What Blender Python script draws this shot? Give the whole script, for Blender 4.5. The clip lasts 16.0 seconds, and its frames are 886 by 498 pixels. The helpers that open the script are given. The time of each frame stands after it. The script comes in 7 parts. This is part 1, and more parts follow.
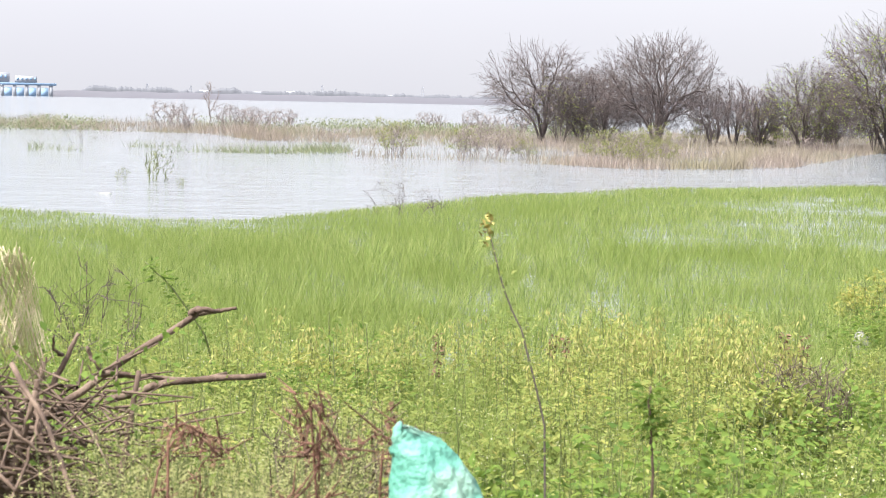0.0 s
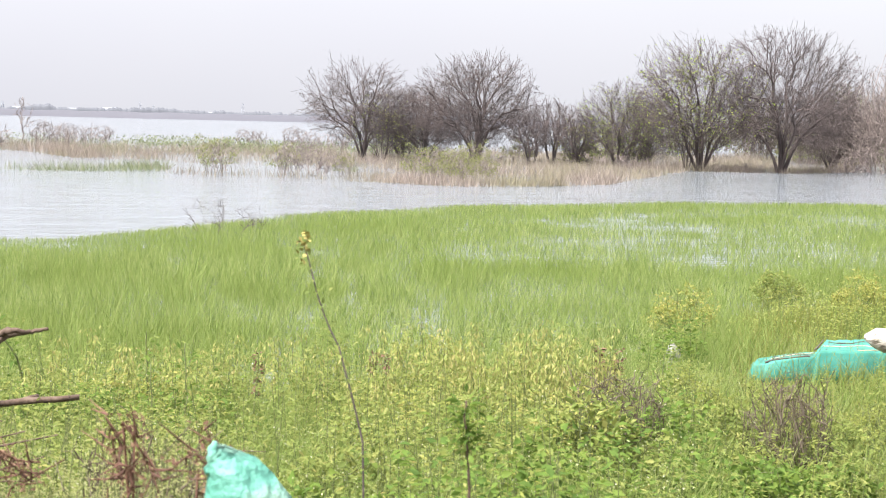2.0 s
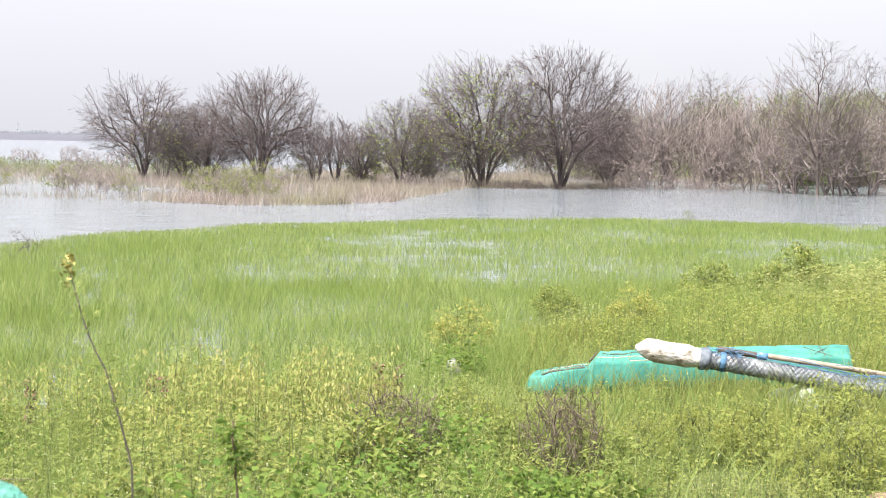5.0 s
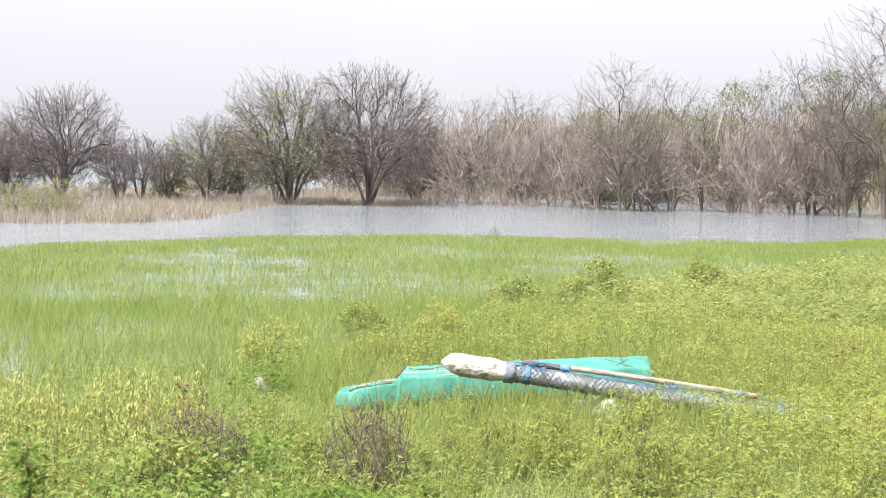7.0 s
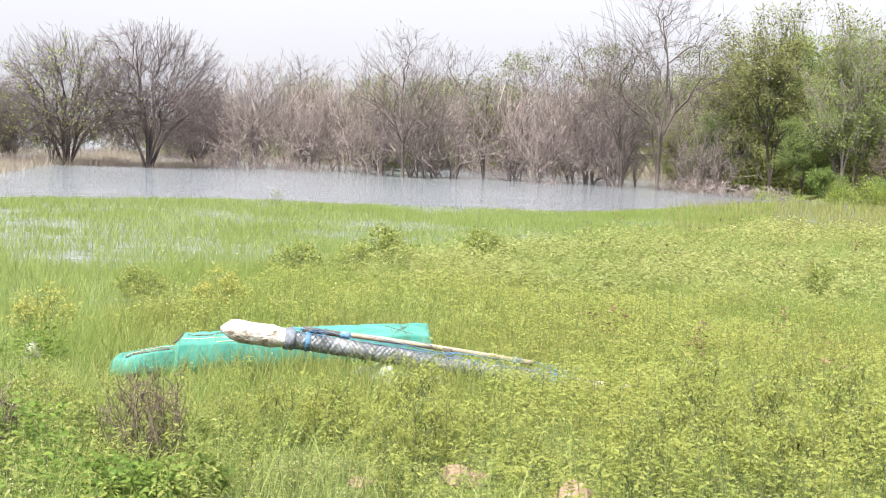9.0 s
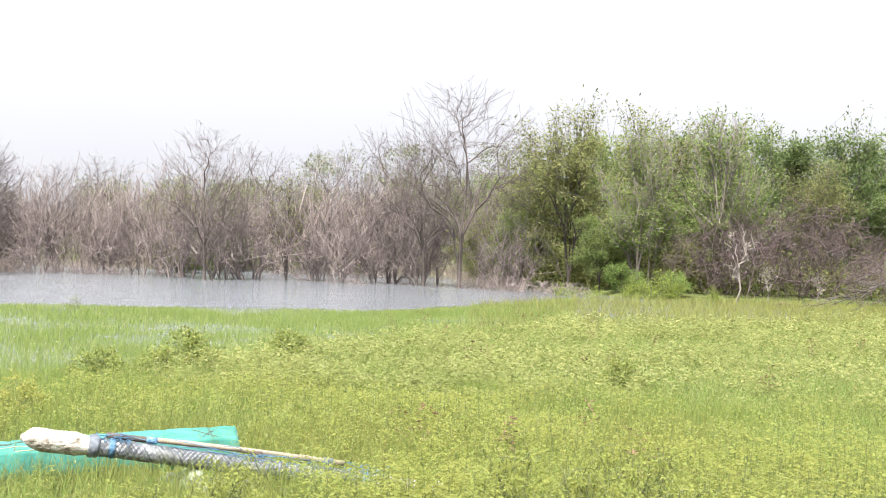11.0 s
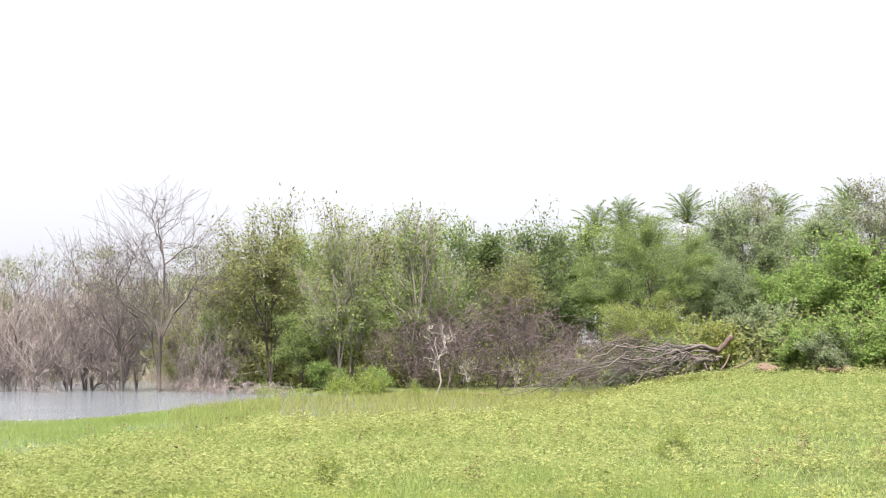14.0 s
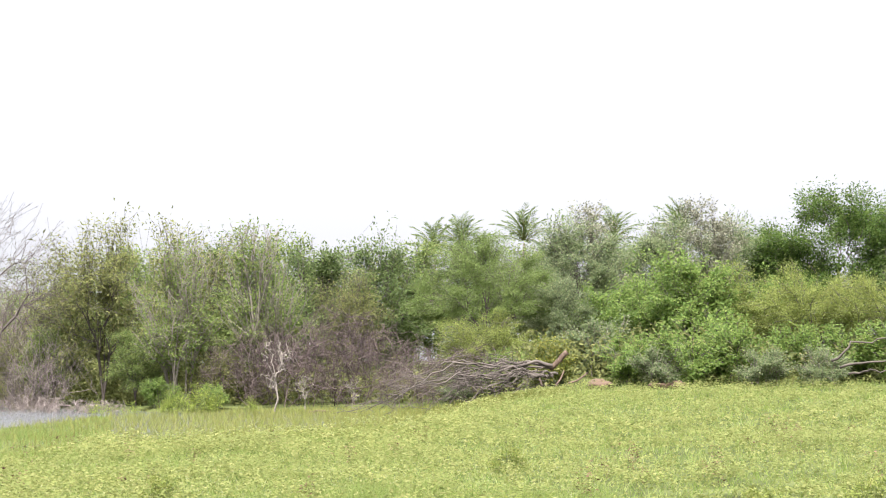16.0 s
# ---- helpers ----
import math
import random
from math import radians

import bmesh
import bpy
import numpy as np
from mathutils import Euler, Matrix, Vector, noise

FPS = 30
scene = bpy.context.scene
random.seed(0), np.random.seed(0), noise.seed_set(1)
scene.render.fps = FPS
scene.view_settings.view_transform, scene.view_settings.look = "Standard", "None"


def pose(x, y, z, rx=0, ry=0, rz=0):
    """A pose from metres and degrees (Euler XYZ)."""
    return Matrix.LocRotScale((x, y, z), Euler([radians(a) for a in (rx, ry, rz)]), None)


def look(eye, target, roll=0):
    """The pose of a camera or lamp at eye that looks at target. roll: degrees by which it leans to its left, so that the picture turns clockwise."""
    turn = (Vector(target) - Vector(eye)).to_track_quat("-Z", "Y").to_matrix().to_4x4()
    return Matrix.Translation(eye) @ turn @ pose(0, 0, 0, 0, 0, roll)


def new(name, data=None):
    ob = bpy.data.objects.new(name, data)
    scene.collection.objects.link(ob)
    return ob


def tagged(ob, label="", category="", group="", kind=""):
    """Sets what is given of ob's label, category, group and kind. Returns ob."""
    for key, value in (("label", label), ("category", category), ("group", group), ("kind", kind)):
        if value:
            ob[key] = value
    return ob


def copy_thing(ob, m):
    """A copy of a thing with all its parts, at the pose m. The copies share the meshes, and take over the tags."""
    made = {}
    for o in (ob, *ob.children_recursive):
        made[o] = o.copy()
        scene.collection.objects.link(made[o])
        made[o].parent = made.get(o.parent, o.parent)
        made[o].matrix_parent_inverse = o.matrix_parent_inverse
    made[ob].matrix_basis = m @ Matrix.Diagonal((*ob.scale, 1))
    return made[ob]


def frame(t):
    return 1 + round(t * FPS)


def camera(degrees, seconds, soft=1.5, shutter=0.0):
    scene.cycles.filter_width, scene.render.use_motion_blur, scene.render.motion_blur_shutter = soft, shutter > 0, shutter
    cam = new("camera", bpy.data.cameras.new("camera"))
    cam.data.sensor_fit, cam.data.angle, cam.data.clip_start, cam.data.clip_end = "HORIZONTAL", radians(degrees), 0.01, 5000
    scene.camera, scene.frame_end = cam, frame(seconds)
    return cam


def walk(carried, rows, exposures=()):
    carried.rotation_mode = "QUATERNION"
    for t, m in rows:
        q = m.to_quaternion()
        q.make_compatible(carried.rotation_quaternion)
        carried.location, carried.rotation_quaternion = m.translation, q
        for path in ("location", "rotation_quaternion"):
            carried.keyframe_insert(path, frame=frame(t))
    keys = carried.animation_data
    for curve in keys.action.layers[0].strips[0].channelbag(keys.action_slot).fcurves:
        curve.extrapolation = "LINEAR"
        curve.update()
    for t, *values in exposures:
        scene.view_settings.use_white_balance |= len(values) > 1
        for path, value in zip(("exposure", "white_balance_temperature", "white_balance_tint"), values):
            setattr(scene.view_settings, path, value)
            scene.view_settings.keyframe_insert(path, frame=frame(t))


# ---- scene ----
# ---------------------------------------------------------------- camera
EYE_Z = 1.9                                # above the water, which lies at z = 0
PAN = [  # seconds, pan, tilt, lean in degrees, sway of the eye in metres
    (0, 0.000, -5.573, 1.148, -0.000, 0.000, -0.000),
    (0.5, 1.677, -5.341, 0.967, 0.003, 0.001, -0.000),
    (1, 3.810, -5.123, 1.076, 0.010, -0.011, 0.001),
    (1.5, 5.642, -4.963, 1.083, 0.013, -0.008, 0.000),
    (2, 6.788, -4.767, 1.351, 0.013, -0.014, 0.001),
    (2.5, 7.870, -4.553, 1.593, 0.015, -0.018, 0.003),
    (3, 7.499, -3.649, 1.068, 0.018, -0.021, 0.004),
    (3.5, 8.955, -3.642, 0.576, 0.036, -0.046, 0.007),
    (4, 11.320, -3.685, 0.641, 0.040, -0.038, 0.006),
    (4.5, 12.652, -3.580, 1.195, 0.043, -0.044, 0.005),
    (5, 14.926, -3.921, 1.100, 0.054, -0.057, 0.008),
    (5.2, 15.993, -4.128, 1.090, 0.055, -0.058, -0.000),
    (7.3, 23.208, -2.892, 1.176, 0.073, -0.071, 0.007),
    (7.5, 23.962, -2.826, 1.282, 0.072, -0.070, 0.012),
    (8, 25.961, -3.339, 1.525, 0.072, -0.078, 0.006),
    (8.5, 28.362, -4.201, 1.417, 0.073, -0.084, 0.014),
    (9, 30.494, -4.224, 2.359, 0.077, -0.089, 0.019),
    (9.5, 32.209, -2.484, 2.920, 0.080, -0.107, 0.022),
    (9.7, 32.958, -2.297, 2.915, 0.079, -0.100, 0.021),
    (11.8, 40.861, 1.685, 0.629, 0.037, -0.024, -0.004),
    (12, 41.642, 2.174, 0.438, 0.034, -0.022, -0.006),
    (12.5, 44.364, 3.594, -0.172, 0.036, -0.025, -0.009),
    (13, 46.630, 3.480, -0.767, 0.045, -0.022, -0.000),
    (13.5, 47.800, 3.745, -0.639, 0.043, -0.024, 0.010),
    (14, 49.251, 3.679, -0.494, 0.023, -0.033, 0.024),
    (14.5, 50.757, 3.678, -0.657, 0.009, -0.045, 0.024),
    (15, 52.071, 3.901, -0.766, 0.008, -0.059, 0.032),
    (15.5, 53.694, 4.068, -0.864, 0.002, -0.079, 0.028),
    (16, 55.419, 4.239, -0.667, -0.000, -0.081, 0.032),
]


def pan_pose(pan, tilt, lean, sx, sy, sz):
    a, e = radians(pan), radians(tilt)
    eye = Vector((sx, sy, EYE_Z + sz))
    return look(eye, eye + Vector((math.sin(a) * math.cos(e), math.cos(a) * math.cos(e), math.sin(e))), lean)


cam = camera(32.849, 16.0, soft=1.05)
walk(cam, [(t, pan_pose(*p)) for t, *p in PAN], exposures=[(0.0, 2.36), (5.0, 2.34), (9.5, 2.4), (12.5, 2.41), (16.0, 2.40)])
cam.data.dof.use_dof, cam.data.dof.focus_distance, cam.data.dof.aperture_fstop = True, 26.0, 12.0

# ---------------------------------------------------------------- light: bright haze with a veiled sun
SUN_AZ, SUN_EL = -128.0, 58.0              # degrees: clockwise from +y, above the horizon
world = bpy.data.worlds.new("hazy_sky")
scene.world = world
world.use_nodes = True
wn, wl = world.node_tree.nodes, world.node_tree.links
for n in list(wn):
    wn.remove(n)
sky = wn.new("ShaderNodeTexSky")
sky.sky_type, sky.sun_disc = "NISHITA", False
sky.sun_elevation, sky.sun_rotation = radians(SUN_EL), radians(SUN_AZ)
sky.air_density, sky.dust_density, sky.ozone_density = 1.0, 6.0, 1.0
bg_sky = wn.new("ShaderNodeBackground")
bg_sky.inputs["Strength"].default_value = 0.05
wl.new(sky.outputs[0], bg_sky.inputs["Color"])
bg_cloud = wn.new("ShaderNodeBackground")     # the thin white cloud over all of it
cl_noise = wn.new("ShaderNodeTexNoise")
cl_noise.inputs["Scale"].default_value, cl_noise.inputs["Detail"].default_value = 2.2, 4.0
cl_ramp = wn.new("ShaderNodeValToRGB")
cl_ramp.color_ramp.elements[0].position, cl_ramp.color_ramp.elements[0].color = 0.3, (0.90, 0.903, 0.99, 1)
cl_ramp.color_ramp.elements[1].position, cl_ramp.color_ramp.elements[1].color = 0.7, (0.958, 0.962, 1.01, 1)
wl.new(cl_noise.outputs["Fac"], cl_ramp.inputs["Fac"])
wl.new(cl_ramp.outputs[0], bg_cloud.inputs["Color"])
w_dir = wn.new("ShaderNodeTexCoord")
w_sep = wn.new("ShaderNodeSeparateXYZ")
w_up = wn.new("ShaderNodeMapRange")              # an overcast sky is three times as bright overhead as at the horizon
w_up.inputs["To Min"].default_value, w_up.inputs["To Max"].default_value = 0.184, 0.53
wl.new(w_dir.outputs["Generated"], w_sep.inputs[0])
wl.new(w_sep.outputs["Z"], w_up.inputs["Value"])
wl.new(w_up.outputs[0], bg_cloud.inputs["Strength"])
w_mix = wn.new("ShaderNodeMixShader")
w_mix.inputs[0].default_value = 0.9
w_out = wn.new("ShaderNodeOutputWorld")
wl.new(bg_sky.outputs[0], w_mix.inputs[1])
wl.new(bg_cloud.outputs[0], w_mix.inputs[2])
wl.new(w_mix.outputs[0], w_out.inputs["Surface"])

sun_data = bpy.data.lights.new("sun", "SUN")
sun_data.energy, sun_data.angle, sun_data.color = 3.2, radians(14.0), (1.0, 0.965, 0.9)
sun = new("sun", sun_data)
sun_from = Vector((math.sin(radians(SUN_AZ)) * math.cos(radians(SUN_EL)), math.cos(radians(SUN_AZ)) * math.cos(radians(SUN_EL)), math.sin(radians(SUN_EL))))
sun.matrix_basis = look(sun_from * 60, (0, 0, 0))

# ---------------------------------------------------------------- materials


def nodes_of(name):
    m = bpy.data.materials.new(name)
    m.use_nodes = True
    nt = m.node_tree
    return m, nt.nodes, nt.links, nt.nodes["Principled BSDF"]


def ramp_node(nd, cols):
    r = nd.new("ShaderNodeValToRGB")
    el = r.color_ramp.elements
    while len(el) < len(cols):
        el.new(0.5)
    for i, c in enumerate(cols):
        el[i].position = i / max(1, len(cols) - 1)
        el[i].color = (*c, 1)
    return r


def noise_node(nd, lk, scale, detail=4.0, coords="Object", stretch=None):
    tc = nd.new("ShaderNodeTexCoord")
    n = nd.new("ShaderNodeTexNoise")
    n.inputs["Scale"].default_value, n.inputs["Detail"].default_value = scale, detail
    if stretch:
        mp = nd.new("ShaderNodeMapping")
        mp.inputs["Scale"].default_value = stretch
        lk.new(tc.outputs[coords], mp.inputs["Vector"])
        lk.new(mp.outputs[0], n.inputs["Vector"])
    else:
        lk.new(tc.outputs[coords], n.inputs["Vector"])
    return n


def leaf_mat(name, cols, patch=None, patch_scale=0.25, thin=0.45, rough=0.7):
    """Leaves or blades: a colour for each leaf, broad patches of another tint, light shining through."""
    m, nd, lk, bs = nodes_of(name)
    geo = nd.new("ShaderNodeNewGeometry")
    r = ramp_node(nd, cols)
    lk.new(geo.outputs["Random Per Island"], r.inputs["Fac"])
    colour = r.outputs[0]
    if patch:
        n = noise_node(nd, lk, patch_scale, 3.0)
        mr = nd.new("ShaderNodeMapRange")
        mr.inputs["From Min"].default_value, mr.inputs["From Max"].default_value = 0.42, 0.66
        mr.inputs["To Max"].default_value = 0.75
        lk.new(n.outputs["Fac"], mr.inputs["Value"])
        mx = nd.new("ShaderNodeMix")
        mx.data_type = "RGBA"
        lk.new(mr.outputs[0], mx.inputs["Factor"])
        lk.new(colour, mx.inputs["A"])
        mx.inputs["B"].default_value = (*patch, 1)
        colour = mx.outputs["Result"]
    bs.inputs["Roughness"].default_value = rough
    bs.inputs["Specular IOR Level"].default_value = 0.15
    lk.new(colour, bs.inputs["Base Color"])
    tr = nd.new("ShaderNodeBsdfTranslucent")
    hs = nd.new("ShaderNodeHueSaturation")
    hs.inputs["Value"].default_value, hs.inputs["Hue"].default_value = 1.5, 0.49
    lk.new(colour, hs.inputs["Color"])
    lk.new(hs.outputs[0], tr.inputs["Color"])
    mix = nd.new("ShaderNodeMixShader")
    mix.inputs[0].default_value = thin
    lk.new(bs.outputs[0], mix.inputs[1])
    lk.new(tr.outputs[0], mix.inputs[2])
    lk.new(mix.outputs[0], nd["Material Output"].inputs["Surface"])
    return m


def rough_mat(name, cols, scale=6.0, bump=0.4, bump_scale=40.0, rough=0.85, island=False, stretch=None, metal=0.0):
    """Bark, earth, stone, foam, cloth: two sizes of variation and a fine relief."""
    m, nd, lk, bs = nodes_of(name)
    n = noise_node(nd, lk, scale, 6.0, stretch=stretch)
    mr = nd.new("ShaderNodeMapRange")
    mr.inputs["From Min"].default_value, mr.inputs["From Max"].default_value = 0.3, 0.7
    lk.new(n.outputs["Fac"], mr.inputs["Value"])
    fac = mr.outputs[0]
    if island:
        geo = nd.new("ShaderNodeNewGeometry")
        av = nd.new("ShaderNodeMath")
        av.operation = "MULTIPLY_ADD"
        av.inputs[1].default_value = 0.45
        lk.new(fac, av.inputs[0])
        h = nd.new("ShaderNodeMath")
        h.operation = "MULTIPLY"
        h.inputs[1].default_value = 0.55
        lk.new(geo.outputs["Random Per Island"], h.inputs[0])
        lk.new(h.outputs[0], av.inputs[2])
        fac = av.outputs[0]
    r = ramp_node(nd, cols)
    lk.new(fac, r.inputs["Fac"])
    lk.new(r.outputs[0], bs.inputs["Base Color"])
    bs.inputs["Roughness"].default_value, bs.inputs["Metallic"].default_value = rough, metal
    n2 = noise_node(nd, lk, bump_scale, 5.0, stretch=stretch)
    bp = nd.new("ShaderNodeBump")
    bp.inputs["Strength"].default_value, bp.inputs["Distance"].default_value = bump, 0.02
    lk.new(n2.outputs["Fac"], bp.inputs["Height"])
    lk.new(bp.outputs[0], bs.inputs["Normal"])
    return m


def water_mat():
    m, nd, lk, bs = nodes_of("lake_water")
    n = noise_node(nd, lk, 0.05, 3.0)
    r = ramp_node(nd, [(0.10, 0.112, 0.125), (0.14, 0.152, 0.168)])
    lk.new(n.outputs["Fac"], r.inputs["Fac"])
    lk.new(r.outputs[0], bs.inputs["Base Color"])
    bs.inputs["Roughness"].default_value, bs.inputs["IOR"].default_value = 0.09, 1.333
    small = noise_node(nd, lk, 3.2, 3.0, stretch=(0.5, 1.6, 1.0))
    big = noise_node(nd, lk, 0.55, 4.0, stretch=(0.5, 1.5, 1.0))
    add = nd.new("ShaderNodeMath")
    add.operation = "MULTIPLY_ADD"
    add.inputs[1].default_value = 0.6
    lk.new(small.outputs["Fac"], add.inputs[0])
    lk.new(big.outputs["Fac"], add.inputs[2])
    bp = nd.new("ShaderNodeBump")
    bp.inputs["Strength"].default_value, bp.inputs["Distance"].default_value = 0.6, 0.24
    lk.new(add.outputs[0], bp.inputs["Height"])
    lk.new(bp.outputs[0], bs.inputs["Normal"])
    return m


M_GRASS = leaf_mat("marsh_grass", [(0.067, 0.106, 0.0291), (0.116, 0.169, 0.0441), (0.168, 0.225, 0.0631), (0.217, 0.262, 0.0868), (0.295, 0.319, 0.137)], patch=(0.145, 0.196, 0.049), patch_scale=0.3)
M_WEED = leaf_mat("weed_leaf", [(0.0857, 0.12, 0.0307), (0.135, 0.177, 0.0469), (0.167, 0.204, 0.0541), (0.204, 0.229, 0.0658), (0.269, 0.27, 0.0947)], patch=(0.138, 0.172, 0.046), patch_scale=1.3)
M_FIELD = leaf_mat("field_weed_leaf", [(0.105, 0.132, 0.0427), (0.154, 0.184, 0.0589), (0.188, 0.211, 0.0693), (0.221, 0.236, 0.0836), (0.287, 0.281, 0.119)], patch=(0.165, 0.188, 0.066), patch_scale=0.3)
M_WEED_YEL = leaf_mat("yellowed_weed_leaf", [(0.149, 0.185, 0.0473), (0.201, 0.224, 0.0578), (0.259, 0.263, 0.0735), (0.322, 0.291, 0.0998)], thin=0.45)
M_BUSHY = leaf_mat("soft_weed_leaf", [(0.14, 0.178, 0.0473), (0.178, 0.216, 0.0578), (0.211, 0.243, 0.0651), (0.259, 0.27, 0.084)], patch=(0.215, 0.222, 0.06), patch_scale=1.8, thin=0.5)
M_DROOP = leaf_mat("drooping_yellow_leaf", [(0.179, 0.218, 0.0575), (0.235, 0.265, 0.0805), (0.291, 0.293, 0.103), (0.336, 0.305, 0.127)], thin=0.4)
M_WEED_DK = leaf_mat("green_weed_leaf", [(0.06, 0.106, 0.022), (0.096, 0.155, 0.03), (0.138, 0.19, 0.04)])
M_DRYGRASS = leaf_mat("dry_grass", [(0.127, 0.138, 0.0405), (0.179, 0.176, 0.054), (0.116, 0.154, 0.0315)], thin=0.3)
M_REED = leaf_mat("dry_reed", [(0.137, 0.11, 0.0912), (0.206, 0.168, 0.146), (0.294, 0.25, 0.228), (0.186, 0.155, 0.114)], thin=0.25, patch=(0.18, 0.17, 0.10), patch_scale=0.3)
M_HYAC = leaf_mat("floating_plant_leaf", [(0.0938, 0.119, 0.06), (0.138, 0.163, 0.087), (0.194, 0.194, 0.128)], thin=0.4)
M_TWIG_DK = rough_mat("dark_twig", [(0.036, 0.027, 0.027), (0.066, 0.05, 0.049), (0.11, 0.085, 0.082)], 3.0, 0.3, 30.0, island=True)
M_TWIG_BR = rough_mat("brown_twig", [(0.04, 0.031, 0.028), (0.07, 0.056, 0.05), (0.12, 0.098, 0.088)], 3.0, 0.3, 30.0, island=True)
M_TWIG_GR = rough_mat("grey_twig", [(0.084, 0.065, 0.0616), (0.151, 0.121, 0.114), (0.28, 0.236, 0.224)], 3.0, 0.3, 30.0, island=True)
M_TWIG_PU = rough_mat("purple_brown_twig", [(0.0382, 0.0254, 0.0249), (0.068, 0.0467, 0.0456), (0.106, 0.0779, 0.0731)], 3.0, 0.3, 30.0, island=True)
M_TWIG_PALE = rough_mat("bleached_twig", [(0.125, 0.106, 0.092), (0.21, 0.183, 0.16)], 8.0, 0.3, 40.0)
M_BARK = rough_mat("dead_branch_bark", [(0.039, 0.0224, 0.0157), (0.0805, 0.0507, 0.0358), (0.14, 0.0991, 0.0739)], 14.0, 0.6, 60.0, stretch=(1, 1, 0.4))
M_RUST = rough_mat("red_dry_stem", [(0.065, 0.027, 0.018), (0.125, 0.055, 0.035)], 18.0, 0.3, 60.0)
M_STEM = rough_mat("green_brown_stem", [(0.08, 0.10, 0.033), (0.125, 0.14, 0.05)], 10.0, 0.3, 60.0)
L_OLIVE = leaf_mat("olive_leaf", [(0.0856, 0.0979, 0.0375), (0.134, 0.151, 0.0545), (0.208, 0.21, 0.0851)], thin=0.5)
L_BRIGHT = leaf_mat("bright_leaf", [(0.0786, 0.118, 0.037), (0.129, 0.173, 0.0554), (0.194, 0.23, 0.0818)], thin=0.5)
L_DARK = leaf_mat("dark_leaf", [(0.0508, 0.078, 0.0288), (0.0856, 0.124, 0.0446), (0.135, 0.173, 0.0662)], thin=0.5)
L_FEATHER = leaf_mat("feathery_leaf", [(0.085, 0.125, 0.04), (0.12, 0.165, 0.052), (0.155, 0.2, 0.07)], thin=0.45)
L_FEATHER_Y = leaf_mat("yellow_feathery_leaf", [(0.115, 0.15, 0.04), (0.165, 0.20, 0.055), (0.22, 0.245, 0.08)], thin=0.4)
L_GREY = leaf_mat("grey_green_leaf", [(0.0819, 0.118, 0.0567), (0.144, 0.184, 0.092), (0.226, 0.249, 0.145)], thin=0.5)
L_WOODS = leaf_mat("far_wood_leaf", [(0.085, 0.098, 0.052), (0.115, 0.128, 0.07), (0.15, 0.158, 0.092)], thin=0.5)
L_LIME = leaf_mat("lime_leaf", [(0.125, 0.186, 0.033), (0.188, 0.24, 0.0495), (0.25, 0.276, 0.066)], thin=0.45)
L_NEEM = leaf_mat("deep_green_leaf", [(0.0325, 0.0625, 0.0156), (0.06, 0.103, 0.024), (0.103, 0.147, 0.0384)], thin=0.5)
L_PALE = leaf_mat("pale_flower_leaf", [(0.11, 0.12, 0.075), (0.18, 0.18, 0.13), (0.24, 0.235, 0.18)], thin=0.3)
L_RUST = leaf_mat("yellow_tipped_leaf", [(0.085, 0.125, 0.028), (0.14, 0.16, 0.036), (0.21, 0.195, 0.048)], thin=0.4)
L_SCRUB = leaf_mat("brown_scrub_leaf", [(0.10, 0.09, 0.06), (0.145, 0.125, 0.09), (0.11, 0.12, 0.055)], thin=0.3)
L_VINE = leaf_mat("creeper_leaf", [(0.0725, 0.125, 0.0319), (0.125, 0.19, 0.0495), (0.188, 0.244, 0.0726)], thin=0.5)
L_DEAD = leaf_mat("shrivelled_leaf", [(0.07, 0.04, 0.024), (0.13, 0.08, 0.05), (0.2, 0.13, 0.085)], thin=0.2)
M_WATER = water_mat()
M_PALEWEED = leaf_mat("pale_weed_leaf", [(0.185, 0.198, 0.083), (0.225, 0.232, 0.10), (0.275, 0.272, 0.13)], thin=0.45)
M_FLOWER = rough_mat("white_flower", [(0.34, 0.34, 0.26), (0.46, 0.46, 0.38)], 30.0, 0.0)
M_SEED = rough_mat("pale_seed_head", [(0.22, 0.23, 0.11), (0.30, 0.30, 0.18)], 30.0, 0.0)
M_YFLOWER = rough_mat("yellow_flower", [(0.25, 0.21, 0.055), (0.31, 0.265, 0.09)], 30.0, 0.0)

# ---------------------------------------------------------------- mesh helpers


def mesh_np(name, verts, faces, smooth=False):
    """A mesh from arrays: verts (n, 3); faces: a list of (m, k) index arrays."""
    me = bpy.data.meshes.new(name)
    verts = np.asarray(verts, dtype=np.float32)
    me.vertices.add(len(verts))
    me.vertices.foreach_set("co", verts.ravel())
    faces = [np.asarray(f, dtype=np.int32) for f in faces if len(f)]
    loops = np.concatenate([f.ravel() for f in faces])
    totals = np.concatenate([np.full(len(f), f.shape[1], dtype=np.int32) for f in faces])
    starts = np.concatenate([[0], np.cumsum(totals)[:-1]]).astype(np.int32)
    me.loops.add(len(loops))
    me.loops.foreach_set("vertex_index", loops)
    me.polygons.add(len(totals))
    me.polygons.foreach_set("loop_start", starts)
    me.polygons.foreach_set("loop_total", totals)
    if smooth:
        me.polygons.foreach_set("use_smooth", np.ones(len(totals), dtype=bool))
    me.update(calc_edges=True)
    return me


def part(name, data, material, parent=None, label=""):
    """Links a mesh or a bmesh as one mesh object, under a thing or part where one is given."""
    if isinstance(data, bmesh.types.BMesh):
        me = bpy.data.meshes.new(name)
        data.to_mesh(me)
        data.free()
        data = me
    data.materials.append(material)
    ob = new(name, data)
    if parent is not None:
        ob.parent = parent
    if label:
        tagged(ob, label)
    return ob


def thing(name, label, category, group="", kind=""):
    return tagged(new(name), label, category, group, kind)


